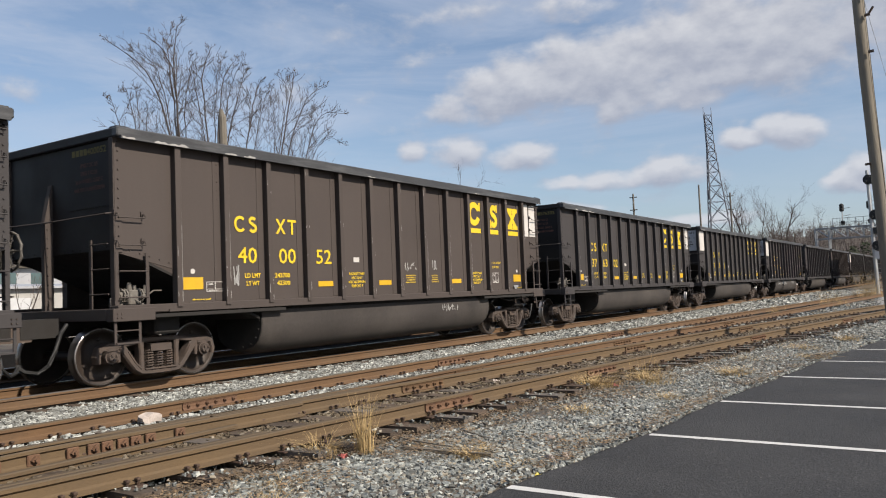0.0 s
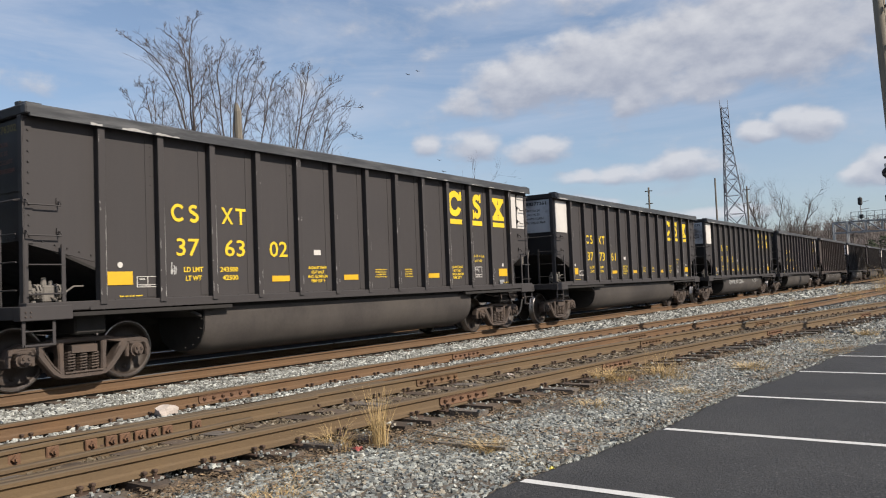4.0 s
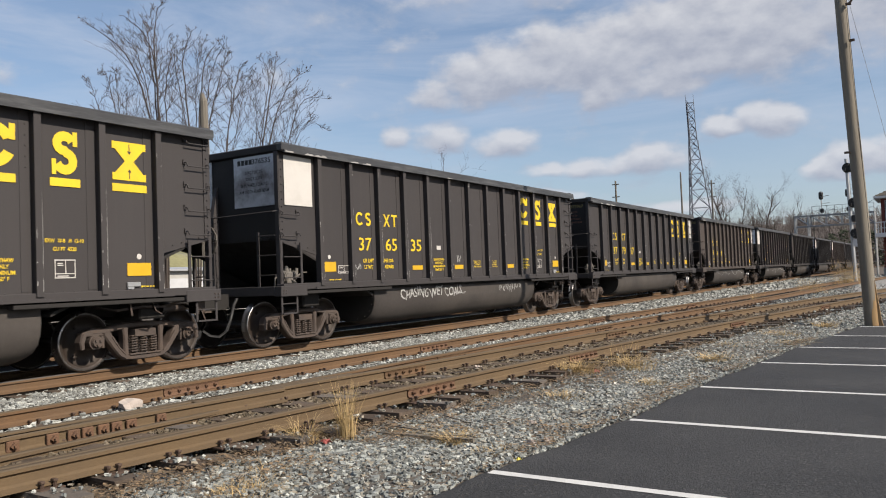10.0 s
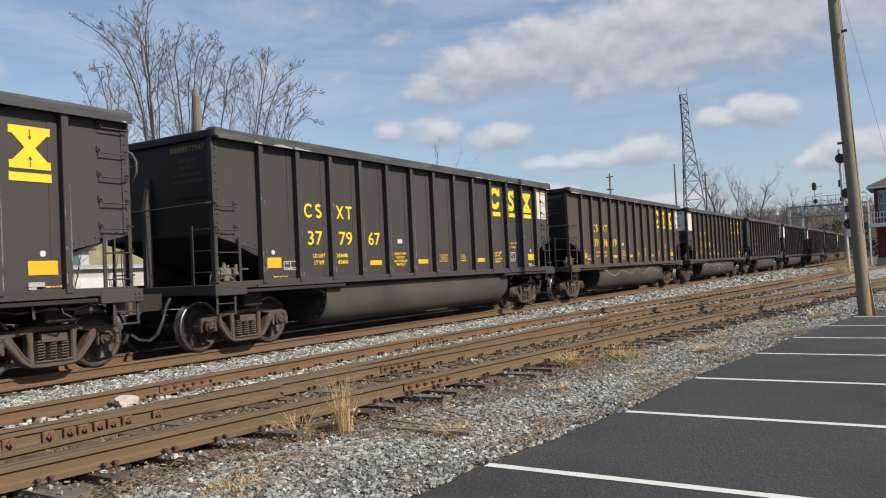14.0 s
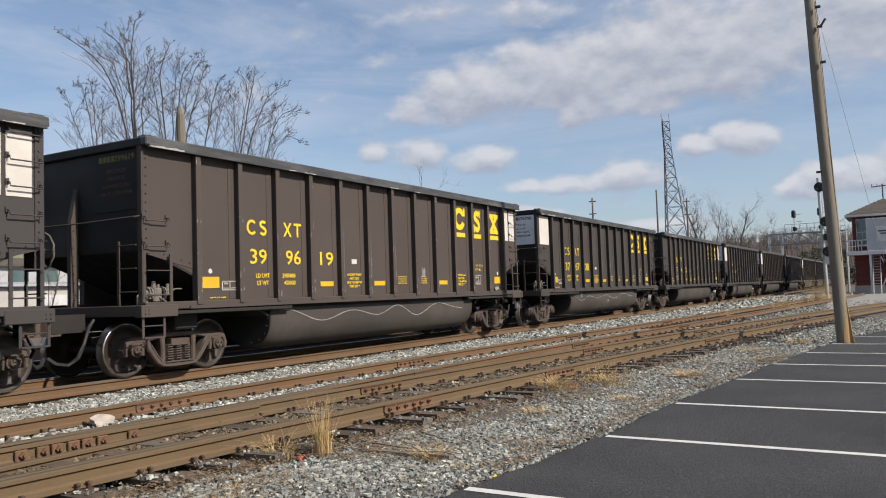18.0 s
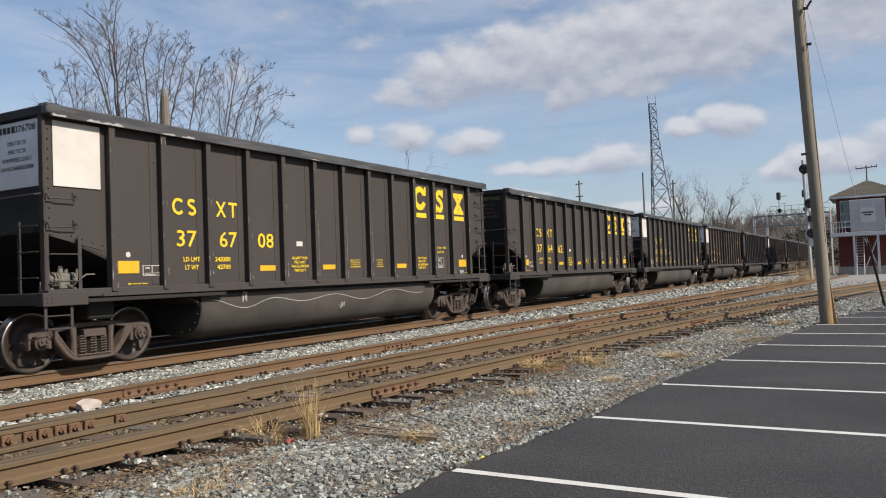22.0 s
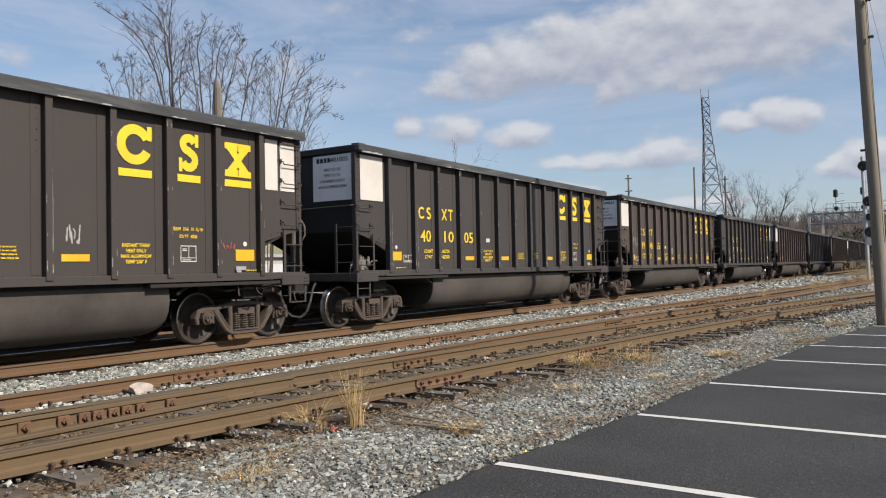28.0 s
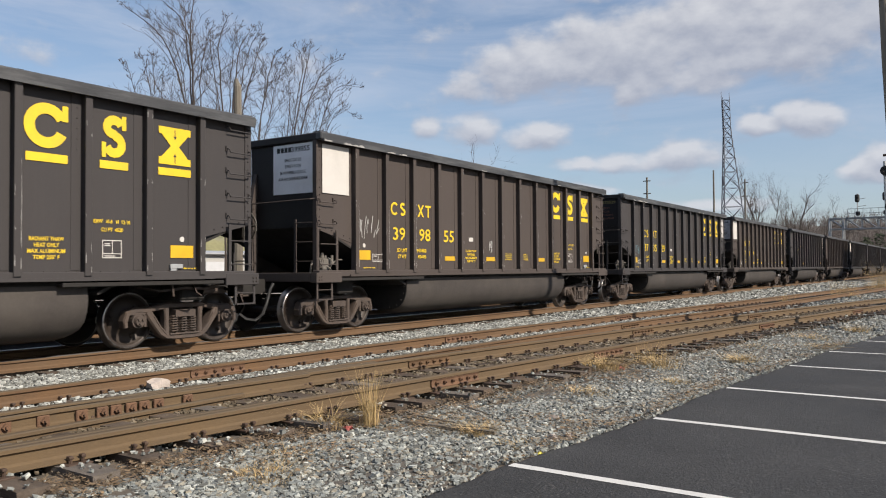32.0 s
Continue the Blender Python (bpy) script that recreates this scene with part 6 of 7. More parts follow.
def plain_pole(az, dist, top_el, cross=0.0, label="far wooden line pole behind the train"):
    a = radians(az)
    h = EYE + dist * math.tan(radians(top_el))
    root = empty("line_pole", pose(-math.sin(a) * dist, math.cos(a) * dist, 0), label=label, category="utility pole", group="far line poles")
    bm = bmnew()
    tube(bm, [(0, 0, -0.2), (0, 0, h)], [0.17, 0.11], 8)
    part("shaft", bm, STUBWOOD, root)
    if cross:
        for z in (h - 0.5, h - cross):
            part("crossarm", box(bmnew(), -0.5, 0.5, -0.06, 0.06, z - 0.06, z + 0.06, m=pose(0, 0, 0, 0, 0, az - 20)), STUBWOOD, root)
    return root


plain_pole(19.29, 110, 6.35, 2.2)
plain_pole(14.85, 120, 6.65)
plain_pole(12.85, 120, 5.95, 2.4)
for a, e in ((9.0, 3.0), (6.6, 2.9)):
    plain_pole(a, 190, e)


def lamp_post():
    """A far floodlight post beyond the far track."""
    a = radians(LAMP_AZ)
    D = 48.0
    h = EYE + D * math.tan(radians(LAMP_EL))
    root = empty("floodlight_post", pose(-math.sin(a) * D, math.cos(a) * D, 0), label="grey post with a dark floodlight beyond the train", category="lamp post")
    part("post", tube(bmnew(), [(0, 0, 0), (0, 0, h)], [0.12, 0.08], 8), GALV, root)
    part("floodlight", box(bmnew(), -0.25, 0.25, -0.2, 0.2, h - 0.1, h + 0.35, 0.04), BLACK, root)


LAMP_AZ, LAMP_EL = 62.1, 12.4
lamp_post()


def wood_stub():
    a = radians(48.4)
    D = 24.0
    root = empty("old_pole_stub", pose(-math.sin(a) * D, math.cos(a) * D, 0), label="rotting sawn-off wooden pole among bare branches", category="utility pole")
    h = EYE + D * math.tan(radians(13.3))
    bm = bmnew()
    tube(bm, [(0, 0, -0.2), (0.05, 0, h * 0.6), (0.02, 0, h - 0.25), (-0.04, 0, h)], [0.17, 0.14, 0.115, 0.05], 9)
    part("shaft", bm, STUBWOOD, root)


wood_stub()


def polar(az, d):
    a = radians(az)
    return -math.sin(a) * d, math.cos(a) * d


def fan_tree(stems, seed, label, root_a):
    """A leafless tree of stems that fan out from one root; each stem passes a middle and a tip, across and up, and ends in upturned twigs."""
    r = random.Random(seed)
    x, y = polar(46.0, 25.0)
    across = Vector((math.cos(radians(46.0)), math.sin(radians(46.0)), 0))
    along = Vector((-across.y, across.x, 0))
    root = empty("bare_tree", pose(*(Vector((x, y, 0)) + across * root_a)), label=label, category="tree", group="bare winter trees")
    bt, bc = bmnew(), bmnew()
    def twig(p, d, length, rad, depth):
        n = 5
        pts, radii = [p.copy()], [rad]
        for k in range(n):
            d = (d + Vector((r.uniform(-1, 1), r.uniform(-1, 1), r.uniform(-1, 1))) * 0.20 + Vector((0, 0, 0.045))).normalized()
            p = p + d * (length / n)
            pts.append(p.copy())
            radii.append(max(0.004, rad * (1 - 0.6 * (k + 1) / n)))
        tube(bc, pts, radii, 3, cap=False)
        if depth:
            for _ in range(r.randint(2, 4)):
                k = r.randint(1, n)
                dd = (pts[k] - pts[k - 1]).normalized()
                side = (across * r.uniform(-1, 1) + along * r.uniform(-0.8, 0.8) + Vector((0, 0, r.uniform(-0.3, 0.5)))).normalized()
                twig(pts[k], (dd + side * r.uniform(0.5, 1.05)).normalized(), length * r.uniform(0.50, 0.80), max(0.0042, radii[k] * 0.68), depth - 1)
    for a1, h1, a2, h2, rad in stems:
        deep = r.uniform(-0.5, 0.5)
        ctrl = [Vector((0, 0, -0.3)), across * (a1 - root_a) * 0.34 + along * deep * 0.4 + Vector((0, 0, h1 * 0.66)), across * (a1 - root_a) + along * deep + Vector((0, 0, h1)), across * (a2 - root_a) + along * deep * 1.6 + Vector((0, 0, h2))]
        pts, radii = [], []
        n = 18
        for k in range(n + 1):
            u = k / n * 3
            i = min(2, int(u))
            f = u - i
            p0, p1, p2, p3 = ctrl[max(0, i - 1)], ctrl[i], ctrl[i + 1], ctrl[min(3, i + 2)]
            q = 0.5 * (2 * p1 + (p2 - p0) * f + (2 * p0 - 5 * p1 + 4 * p2 - p3) * f * f + (3 * p1 - p0 - 3 * p2 + p3) * f ** 3)
            pts.append(q + Vector((r.uniform(-1, 1), r.uniform(-1, 1), 0)) * 0.03)
            radii.append(rad * 0.62 * (1 - 0.86 * k / n))
        tube(bt, pts, radii, 6, cap=False)
        for k in range(6, n + 1):
            for _ in range(1 if k % 3 or k > 14 else 2):
                left = sum((pts[q + 1] - pts[q]).length for q in range(k, n))
                dd = (pts[k] - pts[k - 1]).normalized()
                side = (across * r.choice((-1, 1)) * r.uniform(0.5, 1) + along * r.uniform(-0.9, 0.9)).normalized()
                twig(pts[k], (dd + side * r.uniform(0.4, 1.05)).normalized(), min(1.2, 0.14 + 0.42 * left) * r.uniform(0.5, 1.0), max(0.007, min(0.014, radii[k] * 0.6)), 2)
    part("trunk", bt, BARK, root)
    part("crown", bc, BARK, root, "bare upturned twigs")


T1 = "leafless multi-stemmed tree behind the train"
fan_tree([(-3.02, 8.26, -4.41, 9.57, 0.075), (-2.53, 8.79, -3.26, 9.79, 0.07), (-2.60, 8.9, -2.68, 9.96, 0.06), (-2.39, 8.94, -2.12, 10.02, 0.06), (-2.07, 7.9, -1.76, 9.03, 0.05), (-2.9, 8.6, -3.75, 9.15, 0.035)], 11, T1, -2.2)
fan_tree([(-1.57, 8.29, -1.26, 9.27, 0.06), (-1.01, 8.30, -0.56, 9.17, 0.06), (-0.44, 8.31, -0.21, 8.75, 0.045), (-1.75, 7.9, -1.95, 8.9, 0.04), (-0.75, 8.0, -0.3, 8.9, 0.04), (-1.2, 8.3, -0.95, 9.25, 0.04)], 18, T1, -1.35)
fan_tree([(-0.05, 7.9, 0.18, 8.48, 0.05), (-0.2, 7.4, -0.45, 8.2, 0.035), (0.15, 7.3, 0.42, 8.2, 0.03)], 19, T1, -0.6)
fan_tree([(1.08, 8.04, 1.25, 8.73, 0.055), (1.45, 7.65, 2.24, 8.40, 0.05), (0.92, 8.0, 0.66, 8.64, 0.035), (0.55, 7.2, 0.40, 8.1, 0.03)], 27, T1, 0.4)
fan_tree([(1.85, 7.05, 2.66, 7.22, 0.04), (2.0, 6.55, 2.74, 6.46, 0.03), (1.55, 6.8, 1.75, 7.5, 0.025)], 28, T1, 0.9)
fan_tree([(-3.71, 7.67, -3.91, 7.96, 0.035), (-3.48, 7.5, -3.54, 8.04, 0.035), (-4.1, 7.3, -4.41, 7.77, 0.035), (-3.25, 7.2, -3.1, 7.9, 0.03)], 29, T1, -3.2)
for az, d, h, sd in ((32.6, 60, 10.2, 21), (29.8, 66, 8.9, 22)):
    x, y = polar(az, d)
    bare_tree(x, y, 0.0, [(0.0, 0.02, h, 0.10), (0.2, 0.12, h * 0.9, 0.07)], sd, "small leafless tree far behind the train", 2, (2, 3), 0.8)
for az, d, h, sd, wide in ((11.75, 150, 18.4, 31, 0.16), (9.75, 150, 15.4, 32, 0.05), (8.5, 160, 12.8, 33, 0.1), (12.4, 160, 14.5, 34, 0.12), (10.9, 160, 13.6, 35, 0.12), (7.3, 165, 11.5, 36, 0.1)):
    x, y = polar(az, d)
    bare_tree(x, y, 0.0, [(0.0, 0.0, h * 0.92, 0.20), (0.2, wide, h * 0.85, 0.12), (-0.2, -wide, h * 0.85, 0.12)], sd, "tall leafless tree before the wooded hill", 2, (4, 6), 1.0)


# ---- far hill ----
def make_hill():
    bm = bmnew()
    n, rows = 60, 7
    verts = []
    for j in range(rows):
        row = []
        for i in range(n + 1):
            az = -30 + i * 75 / n
            d = 240 + j * 38
            top = 1.55 + 440 * math.tan(radians(2.3 + 0.5 * math.exp(-((az - 6) / 9) ** 2) - 0.9 * max(0, (az - 14) / 30)))
            x, y = polar(az, d)
            z = -0.2 + top * min(1.0, (j / (rows - 2)) ** 1.3) + 2.0 * noise.noise(Vector((x * 0.02, y * 0.02, 1))) * (j > 0)
            row.append(bm.verts.new((x, y, max(-0.2, z))))
        verts.append(row)
    for a, b in zip(verts, verts[1:]):
        for i in range(n):
            bm.faces.new((a[i], b[i], b[i + 1], a[i + 1]))
    bmesh.ops.recalc_face_normals(bm, faces=bm.faces)
    ob = part("hill", bm, HILL, smooth=True)
    return tagged(ob, "low wooded hill in grey winter haze", "hill", kind="structure")


make_hill()


def make_woods():
    """Bare far woods, joined: thin forked stems in their thousands."""
    r = random.Random(77)
    V, F = [], []
    def sliver(p, q, w):
        d = (q - p)
        o = Vector((d.y, -d.x, 0))
        o = (o if o.length > 1e-3 else Vector((1, 0, 0))).normalized() * w
        if r.random() < 0.5:
            o = Vector((0.8, 0.5, 0)) * w
        i = len(V)
        V.extend((p - o, p + o, q + o * 0.3, q - o * 0.3))
        F.append((i, i + 1, i + 2, i + 3))
    for _ in range(5600):
        az = r.uniform(-22, 36)
        d = r.uniform(215, 420)
        if az > 16 and r.random() < 0.4:
            continue
        x, y = polar(az, d)
        k = max(0.0, (d - 240) / 190) ** 1.3
        top = 1.55 + 440 * math.tan(radians(2.3 + 0.5 * math.exp(-((az - 6) / 9) ** 2) - 0.9 * max(0, (az - 14) / 30)))
        z = k * top - 0.5
        h = r.uniform(7, 13) * (1 - 0.35 * k)
        p = Vector((x, y, z))
        t = p + Vector((r.uniform(-0.6, 0.6), r.uniform(-0.6, 0.6), h * 0.55))
        sliver(p, t, 0.10)
        for _ in range(9):
            s = p.lerp(t, r.uniform(0.4, 1.0))
            q = s + Vector((r.uniform(-1.7, 1.7), r.uniform(-1.7, 1.7), r.uniform(0.3, 0.5) * h * r.uniform(0.4, 1)))
            sliver(s, q, 0.055)
            for _ in range(2):
                u = s.lerp(q, r.uniform(0.5, 1))
                sliver(u, u + Vector((r.uniform(-1, 1), r.uniform(-1, 1), r.uniform(0.2, 1.6))), 0.045)
    me = bpy.data.meshes.new("far_woods")
    me.from_pydata([tuple(v) for v in V], [], F)
    me.materials.append(TWIGS)
    tagged(new("far_woods", me), "leafless grey-brown woods on the far hill", "woods", kind="stuff")


make_woods()


def far_shrub(x, y, h, w, seed):
    r = random.Random(seed)
    root = empty("evergreen_tree", pose(x, y, 0), label="dark evergreen tree below the far hill", category="tree", group="far evergreens")
    bm = bmnew()
    tube(bm, [(0, 0, 0), (0, 0, h * 0.6)], [0.2, 0.08], 6)
    part("trunk", bm, BARK, root)
    bm = bmnew()
    for _ in range(420):
        z = r.random() ** 0.8
        rr = w * (1 - z * 0.75) * r.random() ** 0.5
        a = r.uniform(0, math.tau)
        p = Vector((math.cos(a) * rr, math.sin(a) * rr, h * (0.1 + 0.9 * z)))
        d = Vector((r.uniform(-1, 1), r.uniform(-1, 1), r.uniform(-0.4, 0.8))) * 0.45
        e = Vector((r.uniform(-1, 1), r.uniform(-1, 1), r.uniform(-1, 1))) * 0.3
        bm.faces.new([bm.verts.new(q) for q in (p - d, p + e, p + d)])
    part("crown", bm, EVERGREEN, root)


for az, d, h, w, sd in ((5.6, 200, 8.0, 3.0, 1), (4.9, 205, 9.0, 3.4, 2), (6.1, 210, 6.5, 3.0, 3), (3.3, 190, 8.0, 3.0, 4)):
    far_shrub(*polar(az, d), h, w, sd)


# ---- signals ----
def m_signal_head():
    """A target signal: a round black backboard with hooded lenses."""
    bm = bmnew()
    rod(bm, (0, 0.05, 0), (0, -0.02, 0), 0.34, seg=20)
    box(bm, -0.2, 0.2, 0.05, 0.3, -0.3, 0.3, 0.03)
    for k in range(3):
        a = radians(90 + k * 120)
        c = Vector((math.cos(a) * 0.22, -0.02, math.sin(a) * 0.22))
        rod(bm, c, c + Vector((0, -0.25, 0)), 0.11, 0.10, 10)
    return bm


def signal_mast():
    x, y = polar(4.37, 61.5)
    root = empty("signal_mast", pose(x, y, 0.0, 0, -1.15, 0), label="silver railway signal mast with black heads", category="railway signal")
    h = 8.7
    bm = bmnew()
    tube(bm, [(0, 0, 0), (0, 0, h)], [0.12, 0.10], 10)
    part("post", bm, GALV, root)
    part("foundation", box(bmnew(), -0.45, 0.45, -0.45, 0.45, -0.3, 0.12, 0.03), CONCRETE, root)
    for z in (8.05, 5.6, 3.5):
        shared("sighead", "signal_head", m_signal_head, BLACK, root, "", pose(0.25 if z < 8 else 0.05, -0.15, z))
    bm = bmnew()
    for s in (-0.16, 0.16):
        tube(bm, [(0.28 + s, 0.12, 0.2), (0.28 + s, 0.12, 7.2)], 0.02, 4)
    for k in range(22):
        rod(bm, (0.12, 0.12, 0.4 + k * 0.31), (0.44, 0.12, 0.4 + k * 0.31), 0.014, seg=4)
    part("ladder", bm, GALV, root)
    part("number_board", box(bmnew(), 0.05, 0.5, -0.16, -0.13, 2.6, 3.1), TRIMWHITE, root, "blank pale board")
    part("case", box(bmnew(), 0.08, 0.42, -0.25, 0.10, 4.3, 4.75, 0.03), BLACK, root)


signal_mast()


def gantry():
    """A cantilever signal bridge over the tracks."""
    root = empty("signal_gantry", label="grey steel truss signal gantry over the tracks", category="signal gantry")
    y0 = 96.0
    def at(az):
        return -math.tan(radians(az)) * y0
    xl, xr = at(7.75), at(3.1)
    zb, zt = EYE + y0 * math.tan(radians(2.45)), EYE + y0 * math.tan(radians(3.15))
    for yy in (y0, y0 + 1.2):
        bm = bmnew()
        tube(bm, [(xl, yy, zb), (xr, yy, zb)], 0.09, 4)
        part("bottom_chord", bm, GALV, root)
        bm = bmnew()
        tube(bm, [(xl, yy, zt), (xr, yy, zt)], 0.09, 4)
        part("top_chord", bm, GALV, root)
        n = 5
        for k in range(n):
            a, b = xl + (xr - xl) * k / n, xl + (xr - xl) * (k + 1) / n
            bm = bmnew()
            rod(bm, (a, yy, zt), (b, yy, zb), 0.065, seg=4)
            rod(bm, (a, yy, zb), (a, yy, zt), 0.05, seg=4)
            part("truss_web", bm, GALV, root)
    for x in (xl, xl + 1.35, xr):
        bm = bmnew()
        for yy in (y0, y0 + 1.2):
            tube(bm, [(x, yy, 0), (x, yy, zt)], 0.10, 6)
        part("leg", bm, GALV, root)
    bm = bmnew()
    for z in (zt + 0.5, zt + 1.0):
        tube(bm, [(xl + 1.8, y0, z), (xr, y0, z)], 0.03, 4)
    for k in range(9):
        x = xl + 1.8 + (xr - xl - 1.8) * k / 8
        rod(bm, (x, y0, zt), (x, y0, zt + 1.0), 0.03, seg=4)
    part("handrail", bm, GALV, root)
    for az, zz in ((6.1, 4.4), (4.55, 4.45)):
        x = at(az)
        z = EYE + y0 * math.tan(radians(zz))
        bm = bmnew()
        tube(bm, [(x, y0, zt), (x, y0, z + 0.5)], 0.06, 6)
        part("signal_post", bm, GALV, root)
        shared("gsig", "signal_head", lambda: m_big_head(), BLACK, root, "", pose(x, y0 - 0.3, z))
        shared("gsig2", "signal_head", lambda: m_small_head(), BLACK, root, "", pose(x + 0.05, y0 - 0.3, zt + 0.45))
        for dz in (-0.4, 0.4):
            part("arm", rod(bmnew(), (x, y0, z + dz - 0.5), (x + 0.8, y0, z + dz - 0.4), 0.03, seg=4), GALV, root)


def m_big_head():
    bm = bmnew()
    box(bm, -0.22, 0.22, -0.1, 0.3, -0.42, 0.42, 0.1)
    for z in (-0.22, 0.20):
        rod(bm, (0, -0.1, z), (0, -0.4, z), 0.14, 0.12, 10)
    return bm


def m_small_head():
    bm = bmnew()
    box(bm, -0.20, 0.20, -0.1, 0.25, -0.22, 0.22, 0.06)
    rod(bm, (0, -0.1, 0), (0, -0.4, 0), 0.17, 0.15, 10)
    return bm


gantry()


# ---- signal cabin at the far side of the curve ----
def cabin():
    root = empty("signal_cabin", label="two-storey red brick signal cabin with hipped roof", category="building")
    y0, x0, x1, dp = 86.0, -4.1, 1.4, 6.0
    wall = part("brick_wall", box(bmnew(), x0 + 0.1, x1, y0 + 0.1, y0 + dp, 0.0, 3.9), BRICKBACK, root, "dark red brick ground floor")
    part("plinth", box(bmnew(), x0 - 0.05, x1 + 0.05, y0 - 0.05, y0 + dp, -0.2, 0.85), CONCRETE, root, "pale concrete plinth")
    part("upper_floor", box(bmnew(), x0 + 0.1, x1, y0 + 0.1, y0 + dp, 3.9, 7.45), BRICK, root, "dark red upper floor")
    for j in range(17):
        for i in range(9):
            xa = x0 + i * 0.6 + (j % 2) * 0.3
            if xa > x1 - 0.5:
                continue
            shared("brick", "brick", lambda: box(bmnew(), 0.01, 0.585, 0.0, 0.12, 0.008, 0.165), BRICK, wall, "", pose(xa, y0, 0.87 + j * 0.172))
    for x in (x0 + 0.02, x1 - 0.2):
        part("corner_board", box(bmnew(), x, x + 0.25, y0 + 0.0, y0 + 0.14, 3.98, 7.45), BRICK, root)
    for xa, wd in ((x0 + 0.35, 1.0), (0.25, 0.85)):
        win = part("window_frame", box(bmnew(), xa, xa + wd, y0 + 0.03, y0 + 0.13, 4.7, 7.25), TRIMWHITE, root)
        for a in range(2):
            for b in range(2):
                h = (wd - 0.18) / 2
                part("pane", box(bmnew(), xa + 0.06 + a * (h + 0.06), xa + 0.06 + a * (h + 0.06) + h, y0 + 0.0, y0 + 0.04, 4.8 + b * 1.22, 5.95 + b * 1.22), GLASS, win)
    # projecting sheet-metal bay over the balcony
    bay = part("metal_bay", box(bmnew(), -2.85, 0.05, y0 - 1.8, y0 + 0.1, 4.15, 7.15, 0.03), SHEET, root, "projecting grey sheet-metal bay")
    for k in range(4):
        part("sheet_seam", box(bmnew(), -2.84 + k * 0.95, -2.81 + k * 0.95, y0 - 1.82, y0 - 1.79, 4.2, 7.1), TRIMWHITE, bay)
    part("name_board", box(bmnew(), -2.0, -0.75, y0 - 1.84, y0 - 1.805, 4.95, 6.35), TRIMWHITE, bay)
    for w, z in ((1.0, 5.85), (0.6, 5.62)):
        part("stencil_bar", box(bmnew(), -1.37 - w / 2, -1.37 + w / 2, y0 - 1.85, y0 - 1.842, z, z + 0.12), INK, bay)
    deck = part("balcony", box(bmnew(), x0 - 0.5, x1 + 0.4, y0 - 1.95, y0 + 0.1, 3.75, 4.12, 0.02), TRIMWHITE, root, "pale balcony deck")
    for xa, xb in ((x0 - 0.5, -2.85), (0.05, x1 + 0.4)):
        for z in (4.55, 5.1):
            part("rail", box(bmnew(), xa, xb, y0 - 1.95, y0 - 1.88, z, z + 0.07), TRIMWHITE, deck)
        n = int((xb - xa) / 0.25)
        for k in range(n):
            shared("bal", "baluster", lambda: box(bmnew(), -0.03, 0.03, -0.03, 0.03, 0, 1.02), TRIMWHITE, deck, "", pose(xa + 0.05 + k * 0.25, y0 - 1.92, 4.1))
    part("rail", box(bmnew(), x0 - 0.5, x0 - 0.43, y0 - 1.88, y0, 5.1, 5.17), TRIMWHITE, deck)
    for x in (-2.62, -0.62):
        part("support", box(bmnew(), x - 0.10, x + 0.10, y0 - 1.9, y0 - 1.7, 0, 3.75), TRIMWHITE, root)
    for a, b in ((0.7, 3.5), (3.5, 0.7)):
        part("cross_brace", rod(bmnew(), (-1.75, y0 - 1.8, a), (-0.66, y0 - 1.8, b), 0.05, seg=4), TRIMWHITE, root)
    # the stair under the balcony
    st = part("stair", prism(bmnew(), [(y0 - 3.4, 0.0), (y0 - 3.1, 0.0), (y0 - 0.4, 3.7), (y0 - 0.7, 3.7)], "x", -2.48, -2.42), TRIMWHITE, root, "pale steel stair")
    part("stringer", prism(bmnew(), [(y0 - 3.4, 0.0), (y0 - 3.1, 0.0), (y0 - 0.4, 3.7), (y0 - 0.7, 3.7)], "x", -1.86, -1.80), TRIMWHITE, st)
    for k in range(14):
        shared("tread_step", "tread", lambda: box(bmnew(), -0.28, 0.28, -0.13, 0.13, 0, 0.05), GALV, st, "", pose(-2.14, y0 - 3.1 + k * 0.19, 0.22 + k * 0.26))
    # roof
    ov = 0.55
    roof = empty("roof")
    roof.parent = root
    a, b, c, d = x0 - ov, x1 + ov, y0 - ov, y0 + dp + ov
    ze, zp = 7.68, 9.35
    xm, ym = (a + b) / 2, (c + d) / 2
    bm = bmnew()
    base = [bm.verts.new(p) for p in ((a, c, ze), (b, c, ze), (b, d, ze), (a, d, ze))]
    top = bm.verts.new((xm, ym, zp))
    for k in range(4):
        bm.faces.new((base[k], base[(k + 1) % 4], top))
    bm.faces.new(base[::-1])
    part("roof_slope", bm, ROOFING, roof)
    # courses of shingle on the front slope
    for k in range(9):
        f = (k + 0.5) / 10
        w = (b - a) * (1 - f)
        bm = box(bmnew(), -w / 2, w / 2, -0.16, 0.16, 0.0, 0.010)
        part("shingle_course", bm, ROOFING, roof, m=pose(xm, c + (ym - c) * f, ze + (zp - ze) * f, math.degrees(math.atan2(zp - ze, ym - c)), 0, 0))
    part("eave", box(bmnew(), a, b, c, d, ze - 0.22, ze - 0.004, 0.02), TRIMWHITE, roof, "pale eaves board")
    part("flue", box(bmnew(), 0.3, 0.42, y0 + 1, y0 + 1.12, 8.0, 9.0), BLACK, roof)
    mast = part("aerial", rod(bmnew(), (xm, ym, zp - 0.1), (xm, ym, zp + 1.45), 0.07), BARK, roof, "rooftop post with crossarm")
    bm = bmnew()
    rod(bm, (xm - 0.95, ym, zp + 1.2), (xm + 0.95, ym, zp + 1.3), 0.05)
